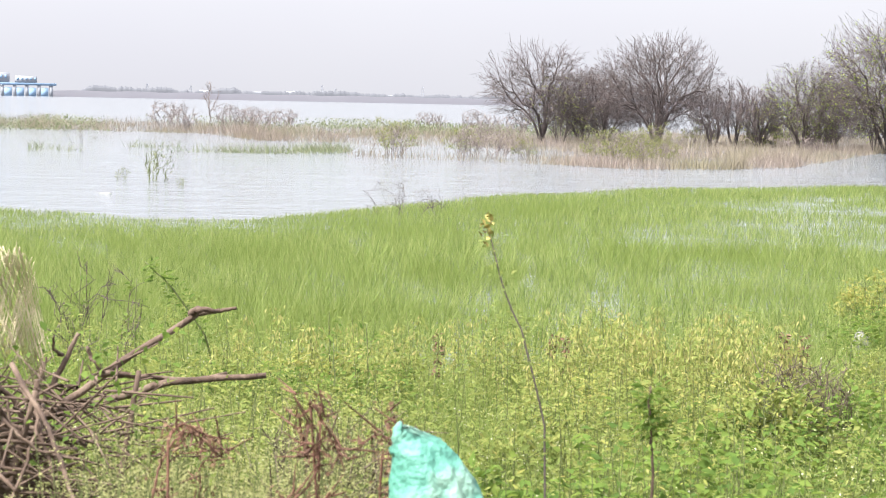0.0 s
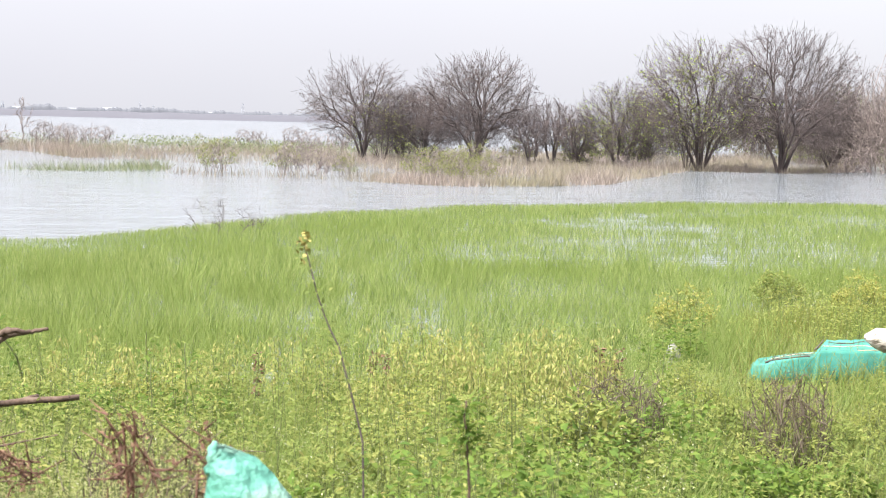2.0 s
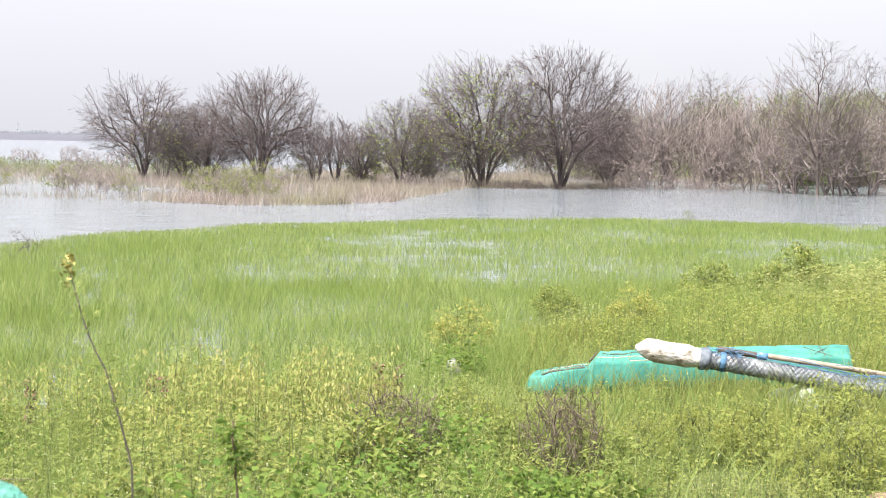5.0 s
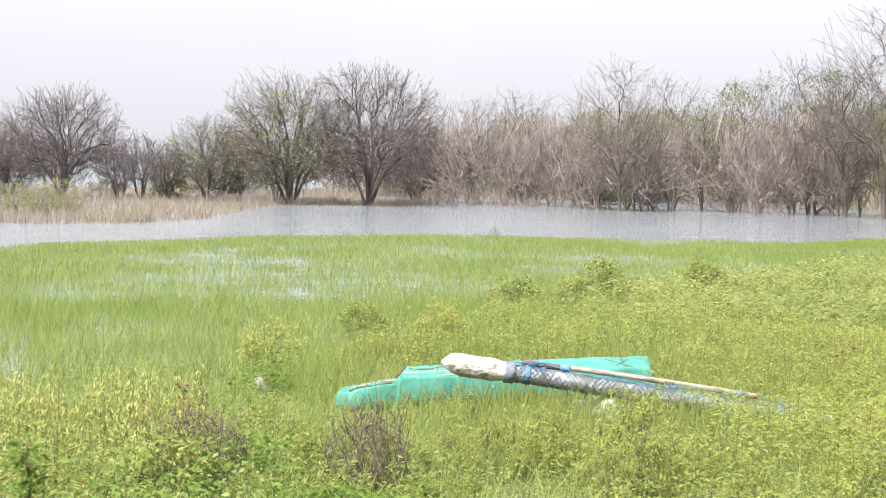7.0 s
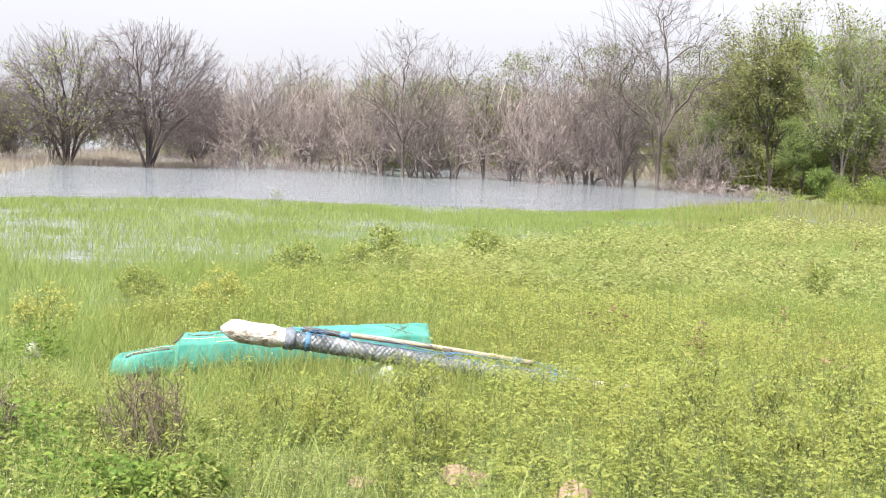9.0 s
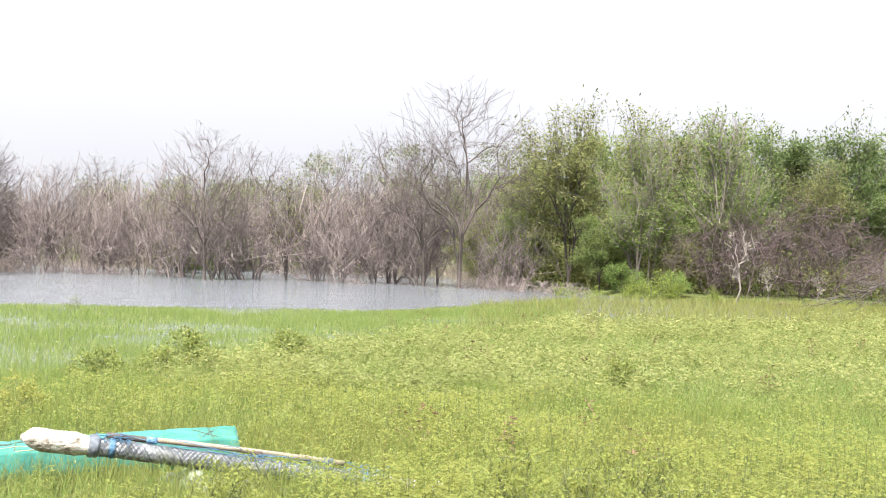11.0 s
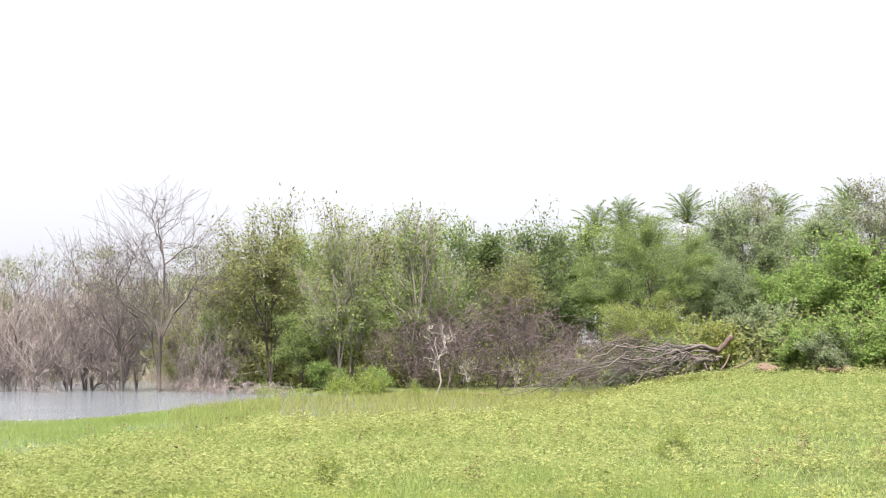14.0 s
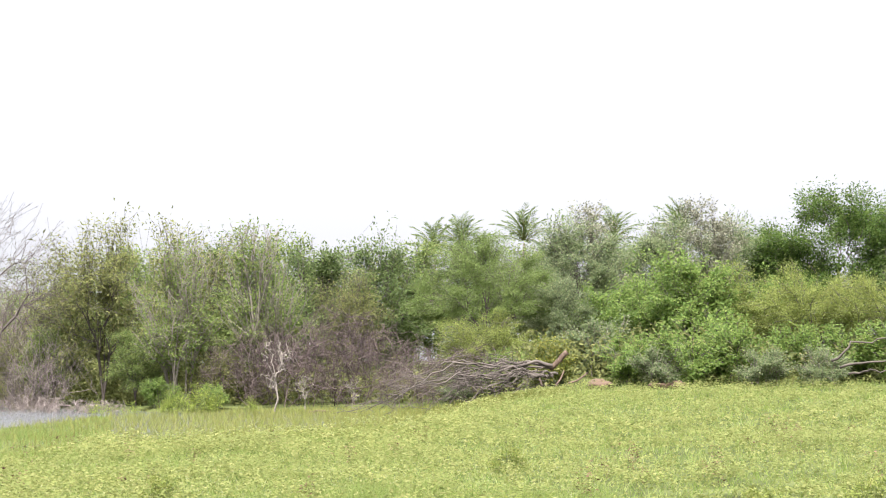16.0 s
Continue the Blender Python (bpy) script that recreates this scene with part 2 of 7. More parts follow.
def at(az, d, z=0.0):
    return np.array((d * math.sin(radians(az)), d * math.cos(radians(az)), z))


def frames_of(axis):
    """Two unit vectors across each of the unit vectors given."""
    ref = np.where(np.abs(axis[:, 2:3]) < 0.9, np.array([[0.0, 0.0, 1.0]]), np.array([[1.0, 0.0, 0.0]]))
    u = np.cross(axis, ref)
    u /= np.linalg.norm(u, axis=1, keepdims=True) + 1e-9
    return u, np.cross(axis, u)


def rods(segs, sides=3):
    """Tapered rods: segs rows of p0, p1, r0, r1."""
    s = np.asarray(segs, dtype=np.float64)
    p0, p1, r0, r1 = s[:, 0:3], s[:, 3:6], s[:, 6:7], s[:, 7:8]
    ax = p1 - p0
    ax = ax / (np.linalg.norm(ax, axis=1, keepdims=True) + 1e-9)
    u, v = frames_of(ax)
    rings = []
    for k in range(sides):
        a = 2 * math.pi * k / sides
        o = math.cos(a) * u + math.sin(a) * v
        rings.append(np.stack([p0 + o * r0, p1 + o * r1], axis=1))
    verts = np.stack(rings, axis=1).reshape(-1, 3)      # seg, side, end
    base = (np.arange(len(s)) * sides * 2)[:, None]
    quads = [np.concatenate([base + 2 * k, base + 2 * ((k + 1) % sides), base + 2 * ((k + 1) % sides) + 1, base + 2 * k + 1], axis=1) for k in range(sides)]
    return verts, np.concatenate(quads)


def pipe(points, radii, sides=8, knobby=0.0, rng=None):
    """One closed, bent, tapered pipe through the points."""
    pts = np.asarray(points, dtype=np.float64)
    rad = np.broadcast_to(np.asarray(radii, dtype=np.float64), (len(pts),))
    tan = np.gradient(pts, axis=0)
    tan /= np.linalg.norm(tan, axis=1, keepdims=True) + 1e-9
    u, v = frames_of(tan)
    for i in range(1, len(pts)):                         # keep the ring from twisting
        w = u[i - 1] - tan[i] * (u[i - 1] @ tan[i])
        u[i] = w / (np.linalg.norm(w) + 1e-9)
        v[i] = np.cross(tan[i], u[i])
    a = np.linspace(0, 2 * math.pi, sides, endpoint=False)
    bump = 1.0 + (knobby * rng.standard_normal((len(pts), sides)) if rng is not None else 0.0)
    ring = (u[:, None, :] * np.cos(a)[None, :, None] + v[:, None, :] * np.sin(a)[None, :, None]) * (rad[:, None] * bump)[:, :, None]
    verts = (pts[:, None, :] + ring).reshape(-1, 3)
    i, k = np.meshgrid(np.arange(len(pts) - 1), np.arange(sides), indexing="ij")
    i, k = i.ravel(), k.ravel()
    quads = np.stack([i * sides + k, i * sides + (k + 1) % sides, (i + 1) * sides + (k + 1) % sides, (i + 1) * sides + k], axis=1)
    caps = np.stack([np.arange(sides)[::-1], (len(pts) - 1) * sides + np.arange(sides)])
    return verts, [quads, caps]


def leaf_arrays(pos, direction, length, width, rng, fold=0.25):
    """Small folded leaves: root, two flanks and tip."""
    n = len(pos)
    d = direction / (np.linalg.norm(direction, axis=1, keepdims=True) + 1e-9)
    s = np.cross(d, rng.standard_normal((n, 3)) * 0.5 + np.array([0, 0, 1.0]))
    s /= np.linalg.norm(s, axis=1, keepdims=True) + 1e-9
    up = np.cross(s, d)
    ln, wd = np.asarray(length).reshape(-1, 1), np.asarray(width).reshape(-1, 1)
    mid = pos + d * ln * 0.45 + up * wd * fold
    v = np.stack([pos, mid + s * wd * 0.5, pos + d * ln, mid - s * wd * 0.5], axis=1).reshape(-1, 3)
    b = (np.arange(n) * 4)[:, None]
    f = np.concatenate([np.concatenate([b, b + 1, b + 2], 1), np.concatenate([b, b + 2, b + 3], 1)])
    return v, f


def leaf_tris(pos, direction, length, width, rng):
    """Small pointed leaves for far crowns."""
    n = len(pos)
    d = direction / (np.linalg.norm(direction, axis=1, keepdims=True) + 1e-9)
    s = np.cross(d, rng.standard_normal((n, 3)) * 0.6 + np.array([0, 0, 1.0]))
    s /= np.linalg.norm(s, axis=1, keepdims=True) + 1e-9
    ln, wd = np.asarray(length).reshape(-1, 1), np.asarray(width).reshape(-1, 1)
    v = np.stack([pos + s * wd * 0.5, pos + d * ln, pos - s * wd * 0.5], axis=1).reshape(-1, 3)
    return v, np.arange(3 * n).reshape(-1, 3)


def spikes(rows):
    """Three-sided twigs that run out to a point: rows of base, tip and radius."""
    rows = np.asarray(rows)
    a, b, r = rows[:, :3], rows[:, 3:6], rows[:, 6:7]
    ax = b - a
    u, w = frames_of(ax / (np.linalg.norm(ax, axis=1, keepdims=True) + 1e-9))
    ring = [a + (u * math.cos(t) + w * math.sin(t)) * r for t in (0.0, 2.094, 4.189)]
    v = np.stack(ring + [b], axis=1).reshape(-1, 3)
    k = (np.arange(len(rows)) * 4)[:, None]
    return v, np.concatenate([np.concatenate([k + i, k + (i + 1) % 3, k + 3], 1) for i in range(3)])


def merged(*chunks):
    """Joins (verts, [faces]) chunks."""
    vs, fs, off = [], [], 0
    for v, f in chunks:
        vs.append(v)
        fs += [np.asarray(k) + off for k in (f if isinstance(f, list) else [f])]
        off += len(v)
    return np.concatenate(vs), fs


def value_noise(x, y, scale, seed):
    """Smooth value noise on arrays, 0 to 1."""
    g = np.random.default_rng(seed).random((64, 64))
    x, y = x / scale + 1000.0, y / scale + 1000.0
    i, j = np.floor(x).astype(int), np.floor(y).astype(int)
    fx, fy = x - i, y - j
    fx, fy = fx * fx * (3 - 2 * fx), fy * fy * (3 - 2 * fy)
    c = lambda a, b: g[a % 64, b % 64]
    return (c(i, j) * (1 - fx) + c(i + 1, j) * fx) * (1 - fy) + (c(i, j + 1) * (1 - fx) + c(i + 1, j + 1) * fx) * fy

# ---------------------------------------------------------------- ground, water and the far shore
AZ_W = ([-25, -18, 0, 9, 13, 16.4, 24, 29, 34, 37, 41.5, 46, 50, 54, 57, 75], [9.7, 9.7, 9.3, 10.0, 10.2, 12.4, 17, 21, 25, 29, 33, 36, 38, 42, 54, 58])   # end of the weeds
AZ_G = ([-25, -16.5, -11.4, -7.4, -1.85, 2.5, 6.7, 10.9, 16.4, 21.7, 26.5, 31.3, 35.1, 38.3, 40.3, 43, 75], [26, 25.8, 24.6, 24.2, 27.6, 31.4, 34.2, 36.4, 39.4, 41.6, 41.4, 41.8, 42, 46, 51, 57, 60])   # end of the marsh grass
AZ_S = ([-25, 17, 20, 22, 27, 33, 38, 40, 45, 55, 57, 75], [6000, 6000, 130, 100, 96, 98, 90, 70, 60, 57, 52, 50])   # where the far bank begins


def reach(az, table):
    return np.interp(az, *table)


def smooth01(x):
    x = np.clip(x, 0, 1)
    return x * x * (3 - 2 * x)


def ground_z(x, y):
    d, az = np.hypot(x, y), np.degrees(np.arctan2(x, y))
    azc = np.clip(az, -25, 75)
    rw, rg, rs = reach(azc, AZ_W), reach(azc, AZ_G), reach(azc, AZ_S)
    n1, n2 = value_noise(x, y, 2.3, 5) - 0.5, value_noise(x, y, 0.7, 6) - 0.5
    field = 0.36 - 0.27 * smooth01(d / np.minimum(rw, 12.5)) + 0.62 * smooth01((azc - 54) / 7) * smooth01((d - 26) / 28) + 0.05 * n1 + 0.03 * n2
    marsh = -0.012 - 0.02 * (d - rw) / np.maximum(rg - rw, 1) + 0.02 * n1 + 0.012 * n2
    lake = np.minimum(marsh, -0.1) - 0.8 * smooth01((d - rg) / 8)
    z = np.where(d < rw, field, np.where(d < rg, marsh, lake))
    z = z * (1 - smooth01((d - rw + 1) / 2)) + np.where(d < rg, marsh, lake) * smooth01((d - rw + 1) / 2)
    bank = 0.12 + 0.5 * smooth01((d - rs) / 25) + smooth01((azc - 54) / 7) * (0.62 + 0.4 * smooth01((d - rs) / 9)) + 0.1 * n1
    t = smooth01((d - rs + 2) / 4)
    return z * (1 - t) + bank * t


def build_ground():
    az = np.radians(np.concatenate([np.arange(-30, 80, 0.5), np.arange(80, 330, 10)]))
    r = np.concatenate([[0.0], np.linspace(0.6, 12, 46), np.geomspace(12.3, 130, 130), np.geomspace(140, 4500, 24)])
    rr, aa = np.meshgrid(r, az, indexing="ij")
    x, y = rr * np.sin(aa), rr * np.cos(aa)
    z = ground_z(x, y)
    v = np.stack([x, y, z], -1).reshape(-1, 3)
    n = len(az)
    i, k = np.meshgrid(np.arange(len(r) - 1), np.arange(n), indexing="ij")
    i, k = i.ravel(), k.ravel()
    q = np.stack([i * n + k, (i + 1) * n + k, (i + 1) * n + (k + 1) % n, i * n + (k + 1) % n], 1)
    mat = rough_mat("damp_earth", [(0.04, 0.045, 0.018), (0.07, 0.085, 0.03), (0.10, 0.112, 0.044)], 0.9, 0.6, 14.0)
    mat.node_tree.nodes["Principled BSDF"].inputs["Specular IOR Level"].default_value = 0.08
    ob = part("ground", mesh_np("ground", v, [q], True), mat)
    tagged(ob, "damp earth bank sloping down under weeds into the lake", "ground", kind="structure")


def build_water():
    a = np.linspace(0, 2 * math.pi, 72, endpoint=False)
    r = np.array([0.0, 5, 15, 40, 120, 400, 1400, 4600])
    v = [(0, 0, 0)] + [(q * math.sin(t), q * math.cos(t), 0) for q in r[1:] for t in a]
    n = len(a)
    tri = np.array([(0, 1 + (k + 1) % n, 1 + k) for k in range(n)])
    quad = np.array([(1 + j * n + k, 1 + j * n + (k + 1) % n, 1 + (j + 1) * n + (k + 1) % n, 1 + (j + 1) * n + k) for j in range(len(r) - 2) for k in range(n)])
    ob = part("water", mesh_np("water", v, [tri, quad], True), M_WATER)
    tagged(ob, "wide pale grey lake water with small ripples", "water", kind="structure")


build_ground()
build_water()

# far shore: distance haze is painted into these bluish base colours
M_DAM_HAZE = rough_mat("hazed_embankment", [(0.0585, 0.0583, 0.0738), (0.0671, 0.067, 0.0828)], 0.02, 0.1, 0.2)
M_FARTREE_HAZE = rough_mat("hazed_tree_line", [(0.0621, 0.0667, 0.0816), (0.0805, 0.0851, 0.102)], 0.05, 0.1, 0.3)
# concrete and gate blue lightened to stand in for the haze
M_CONC_HAZE = rough_mat("hazed_concrete", [(0.224, 0.24, 0.281), (0.266, 0.281, 0.324)], 0.05, 0.1, 0.3)
M_GATE_HAZE = rough_mat("hazed_blue_gate", [(0.166, 0.256, 0.385), (0.188, 0.284, 0.419)], 0.1, 0.1, 0.5)


def box_np(cx, cy, cz, sx, sy, sz, turn=0.0):
    c = np.array([(i, j, k) for i in (-.5, .5) for j in (-.5, .5) for k in (-.5, .5)]) * (sx, sy, sz)
    ca, sa = math.cos(turn), math.sin(turn)
    v = np.stack([c[:, 0] * ca - c[:, 1] * sa, c[:, 0] * sa + c[:, 1] * ca, c[:, 2]], 1) + (cx, cy, cz)
    return v, np.array([(0, 1, 3, 2), (4, 6, 7, 5), (0, 4, 5, 1), (2, 3, 7, 6), (0, 2, 6, 4), (1, 5, 7, 3)])


def build_far_shore():
    rng = np.random.default_rng(11)
    az = np.arange(-14.6, 21, 0.1)
    D = 1500.0
    prof = [(0, -2.0), (6, 1.0), (16, 5.6), (24, 6.2), (40, 6.0), (120, 2.0)]
    v = np.array([at(a, D + dd, max(z, -2) + (0.35 * math.sin(a * 3.1) if z > 4 else 0)) for a in az for dd, z in prof])
    n = len(prof)
    q = np.array([(i * n + k, i * n + k + 1, (i + 1) * n + k + 1, (i + 1) * n + k) for i in range(len(az) - 1) for k in range(n - 1)])
    dam = part("embankment", mesh_np("embankment", v, [q], True), M_DAM_HAZE)
    tagged(dam, "long low embankment across the lake, haze put into its grey-blue colour", "embankment", kind="structure")
    # trees along its crest, the bluish haze mixed into their colour
    az = np.arange(-13.7, 20.5, 0.035)
    crest = 1.0 + 5.5 * np.maximum(0, value_noise(az, az * 0, 0.9, 3) - 0.3) * np.where(az < -1, 1.0, 0.5) + 1.6 * value_noise(az, az * 0, 0.16, 4) + 1.2 * rng.random(len(az))
    crest *= 1.3 * smooth01((az + 13.8) / 0.6)
    v = np.array([at(a, D + dd, z) for a, h in zip(az, crest) for dd, z in ((34, 5.0), (35, 5.6 + h * 0.55), (38, 5.6 + h), (43, 5.0))])
    q = np.array([(i * 4 + k, i * 4 + k + 1, i * 4 + k + 5, i * 4 + k + 4) for i in range(len(az) - 1) for k in range(3)])
    tagged(part("far_trees", mesh_np("far_trees", v, [q]), M_FARTREE_HAZE), "line of trees on the far shore, haze put into their colour", "trees", kind="stuff")
    # barrage with piers, gates and control houses, their colours paled for haze
    br = thing("barrage", "concrete barrage with blue gates across the lake, coloured pale for haze", "dam")
    c = at(-17.0, D - 5)
    turn = radians(16.6)
    ux, uy = math.cos(turn), math.sin(turn)
    for k in range(12):
        s = -62 + k * 11.2
        part("pier", mesh_np("pier", *(lambda b: (b[0], [b[1]]))(box_np(c[0] + s * ux, c[1] + s * uy, 5, 3.0, 10, 14, turn))), M_CONC_HAZE, br)
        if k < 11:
            part("gate", mesh_np("gate", *(lambda b: (b[0], [b[1]]))(box_np(c[0] + (s + 5.6) * ux, c[1] + (s + 5.6) * uy - 3.6, 3.0, 8.0, 3, 10, turn))), M_GATE_HAZE, br, "blue steel gate")
    part("deck", mesh_np("deck", *(lambda b: (b[0], [b[1]]))(box_np(c[0], c[1], 11.3, 132, 11, 2.2, turn))), M_GATE_HAZE, br, "blue-railed deck")
    for s, w, h in ((-48, 26, 7), (8, 30, 9.5), (38, 20, 6.5)):
        house = part("control_house", mesh_np("control_house", *(lambda b: (b[0], [b[1]]))(box_np(c[0] + s * ux, c[1] + s * uy, 12.4 + h / 2, w, 9, h, turn))), M_CONC_HAZE, br)
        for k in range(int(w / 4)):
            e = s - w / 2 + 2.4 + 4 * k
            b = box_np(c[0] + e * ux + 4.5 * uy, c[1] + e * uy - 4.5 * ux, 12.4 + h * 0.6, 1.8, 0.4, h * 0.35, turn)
            part("window", mesh_np("window", b[0], [b[1]]), M_GATE_HAZE, house)
    # pylons and a few buildings far behind, in the same haze-paled colour
    for a, h in ((-11.2, 9), (-9.6, 8), (-4.7, 11), (-4.2, 8), (3.4, 8), (-0.9, 12)):
        p = at(a, D + 60)
        segs = []
        for sx, sy in ((-1, -1), (1, -1), (1, 1), (-1, 1)):
            segs.append((*(p + (sx * 1.6, sy * 1.6, 4)), *(p + (sx * 0.3, sy * 0.3, 6 + h)), 0.22, 0.14))
        for z in (0.45, 0.7, 0.9):
            segs.append((*(p + (-2.2 * (1.2 - z), 0, 4 + (2 + h) * z)), *(p + (2.2 * (1.2 - z) + 0.8, 0, 4 + (2 + h) * z)), 0.2, 0.2))
        v, f = rods(segs, 4)
        ob = part("pylon", mesh_np("pylon", v, [f]), M_CONC_HAZE)
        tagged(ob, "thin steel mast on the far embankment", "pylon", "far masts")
    for a, w, h in ((-12.4, 40, 4), (-9.0, 26, 5), (-6.9, 34, 4.5), (-5.8, 22, 6), (-3.6, 30, 4), (-1.8, 46, 3.5), (2.2, 40, 4)):
        p = at(a, D + 90)
        b = box_np(p[0], p[1], 5 + h * 0.4, w * 0.6, 10, h, -radians(a))
        tagged(part("building", mesh_np("building", b[0], [b[1]]), M_CONC_HAZE), "building behind the far embankment, coloured pale for haze", "building", "far buildings")


build_far_shore()

# ---------------------------------------------------------------- trees


def bent(rng, p, q, tangent, n, crook):
    """A crooked limb from p to q that leaves along the tangent."""
    t = np.linspace(0, 1, n + 1)[:, None]
    L = np.linalg.norm(q - p)
    c = p + tangent * L * 0.45
    pts = (1 - t) ** 2 * p + 2 * t * (1 - t) * c + t ** 2 * q
    pts[1:-1] += rng.standard_normal((n - 1, 3)) * crook * L
    return pts


def as_segs(pts, r0, r1):
    r = np.linspace(r0, r1, len(pts))
    return np.concatenate([pts[:-1], pts[1:] + (pts[1:] - pts[:-1]) * 0.08, r[:-1, None], r[1:, None]], 1)


def grow(rng, H, W, stems=6, fork=0.14, centre=0.45, floor=0.12, foot=0.0, thick=0.09, boughs=6, shoots=5, twigs=5, crook=0.06, twig=0.007, up=0.25, lean=0.0):
    """Limbs that fill a crown of height H and width W. Gives trunk, limbs one by one, fine twigs, and the tips."""
    def surface(d, rho):
        rz = np.where(d[2] > 0, H * (1 - centre), H * (centre - floor))
        d = d / (np.abs(d) ** 2.7).sum() ** (1 / 2.7)       # a full, domed outline
        return np.array((lean * H, 0, H * centre)) + d * np.array((W / 2, W / 2, rz)) * rho

    def unit(v):
        return v / (np.linalg.norm(v) + 1e-9)

    z0 = H * fork
    trunk = [] if foot > 0 else [as_segs(bent(rng, np.array((0, 0, -0.35)), np.array((lean * H * 0.1, 0, z0)), np.array((0, 0, 1.0)), 3, 0.04), thick * 1.25, thick * 0.95)]
    limbs, fine, tips = [], [], []
    for s in range(stems):
        a = 2 * math.pi * (s + rng.uniform(-0.35, 0.35)) / stems
        e = 0.02 + 1.4 * ((s * 0.618 + 0.13) % 1.0) + rng.uniform(-0.12, 0.12)
        d = np.array((math.cos(a) * math.cos(e), math.sin(a) * math.cos(e), math.sin(e)))
        p = np.array((math.cos(a) * foot * rng.uniform(0.2, 1), math.sin(a) * foot * rng.uniform(0.2, 1), -0.25)) if foot > 0 else np.array((lean * H * 0.1, 0, z0 * rng.uniform(0.6, 1.0)))
        q = surface(d, rng.uniform(0.85, 1.0))
        pts = bent(rng, p, q, unit(unit(q - p) + np.array((0, 0, up))), 7, crook * 0.5)
        rr = np.linspace(thick * rng.uniform(0.55, 0.85), twig * 1.6, 8)
        own = [np.concatenate([pts[:-1], pts[1:] + (pts[1:] - pts[:-1]) * 0.03, rr[:-1, None], rr[1:, None]], 1)]
        for b in range(boughs):
            t = rng.uniform(0.15, 0.92) * 7
            k = int(t)
            bp = pts[k] + (pts[k + 1] - pts[k]) * (t - k)
            tan = unit(pts[k + 1] - pts[k])
            bd = unit(d + rng.standard_normal(3) * 0.5)
            bq = surface(bd, rng.uniform(0.72, 0.97))
            bq = bp + (bq - bp) * min(1.0, 0.75 * H / (np.linalg.norm(bq - bp) + 1e-6))
            bpts = bent(rng, bp, bq, unit(tan + unit(bq - bp) * 0.6), 5, crook)
            br = rr[k] * 0.6
            own.append(as_segs(bpts, max(br, twig * 1.8), twig * 1.2))
            L = np.linalg.norm(bq - bp)
            for w in range(shoots):
                i = rng.integers(1, 6)
                sp = bpts[i] + (bpts[i - 1] - bpts[i]) * rng.random()
                sd = unit(unit(bpts[i] - bpts[i - 1]) + rng.standard_normal(3) * 0.55 + np.array((0, 0, 0.12)))
                sl = L * rng.uniform(0.22, 0.42)
                spts = bent(rng, sp, sp + sd * sl, unit(bpts[i] - bpts[i - 1]), 3, crook * 1.3)
                fine.append(as_segs(spts, twig * 1.3, twig * 0.8))
                tips.append(spts[-1])
                if twigs:
                    n = twigs
                    r = rng.random((n, 1)) * 2.95
                    kk = r.astype(int)[:, 0]
                    tp = spts[kk] + (spts[kk + 1] - spts[kk]) * (r - kk[:, None])
                    td = sd + rng.standard_normal((n, 3)) * 0.65
                    te = tp + td / np.linalg.norm(td, axis=1, keepdims=True) * (sl * rng.uniform(0.25, 0.6, (n, 1)))
                    fine.append(np.concatenate([tp, te, np.full((n, 1), twig * 0.8), np.full((n, 1), twig * 0.35)], 1))
        limbs.append(np.concatenate(own))
    return trunk, limbs, np.concatenate(fine), np.array(tips)


def crown_points(rng, n, H, W, centre=0.5, floor=0.15, lean=0.0, rim=0.4, slope=0.0, blunt=2.2, uneven=0.22, spike=0.0, clumps=0, clump=0.5):
    """Points strewn through a crown: a lumpy dome that narrows towards its foot."""
    if clumps:                                            # boughs that end in tufts of leaf, with gaps between
        heart = crown_points(rng, clumps, H - clump * 0.6, W - clump * 1.2, centre, floor, lean, rim, slope, blunt, uneven, spike)
        size = clump * rng.uniform(0.6, 1.35, clumps)
        k = rng.choice(clumps, n, p=size ** 2 / (size ** 2).sum())
        q = rng.standard_normal((n, 3))
        q *= rng.random((n, 1)) ** 0.4 / np.linalg.norm(q, axis=1, keepdims=True) * size[k][:, None]
        q[:, 2] = np.abs(q[:, 2]) * 0.75 - 0.25 * clump
        return heart[k] + q
    lobes = rng.standard_normal((14, 3))
    lobes /= np.linalg.norm(lobes, axis=1, keepdims=True)
    got = []
    while sum(len(g) for g in got) < n:
        q = rng.standard_normal((2 * n, 3))
        u = q / np.linalg.norm(q, axis=1, keepdims=True)
        q /= (np.abs(q) ** blunt).sum(1, keepdims=True) ** (1 / blunt)
        q *= rng.random((2 * n, 1)) ** rim * (1 - uneven + uneven * np.max(u @ lobes.T, axis=1, keepdims=True) ** 3 + spike * rng.random((2 * n, 1)) ** 6)
        p = q * np.stack([np.full(2 * n, W / 2), np.full(2 * n, W / 2), np.where(q[:, 2] > 0, H * (1 - centre), H * (centre - floor))], 1) + (0, 0, H * centre)
        p = p[p[:, 2] > H * floor + slope * np.hypot(p[:, 0], p[:, 1])]
        got.append(p + (lean * H, 0, 0))
    return np.concatenate(got)[:n]


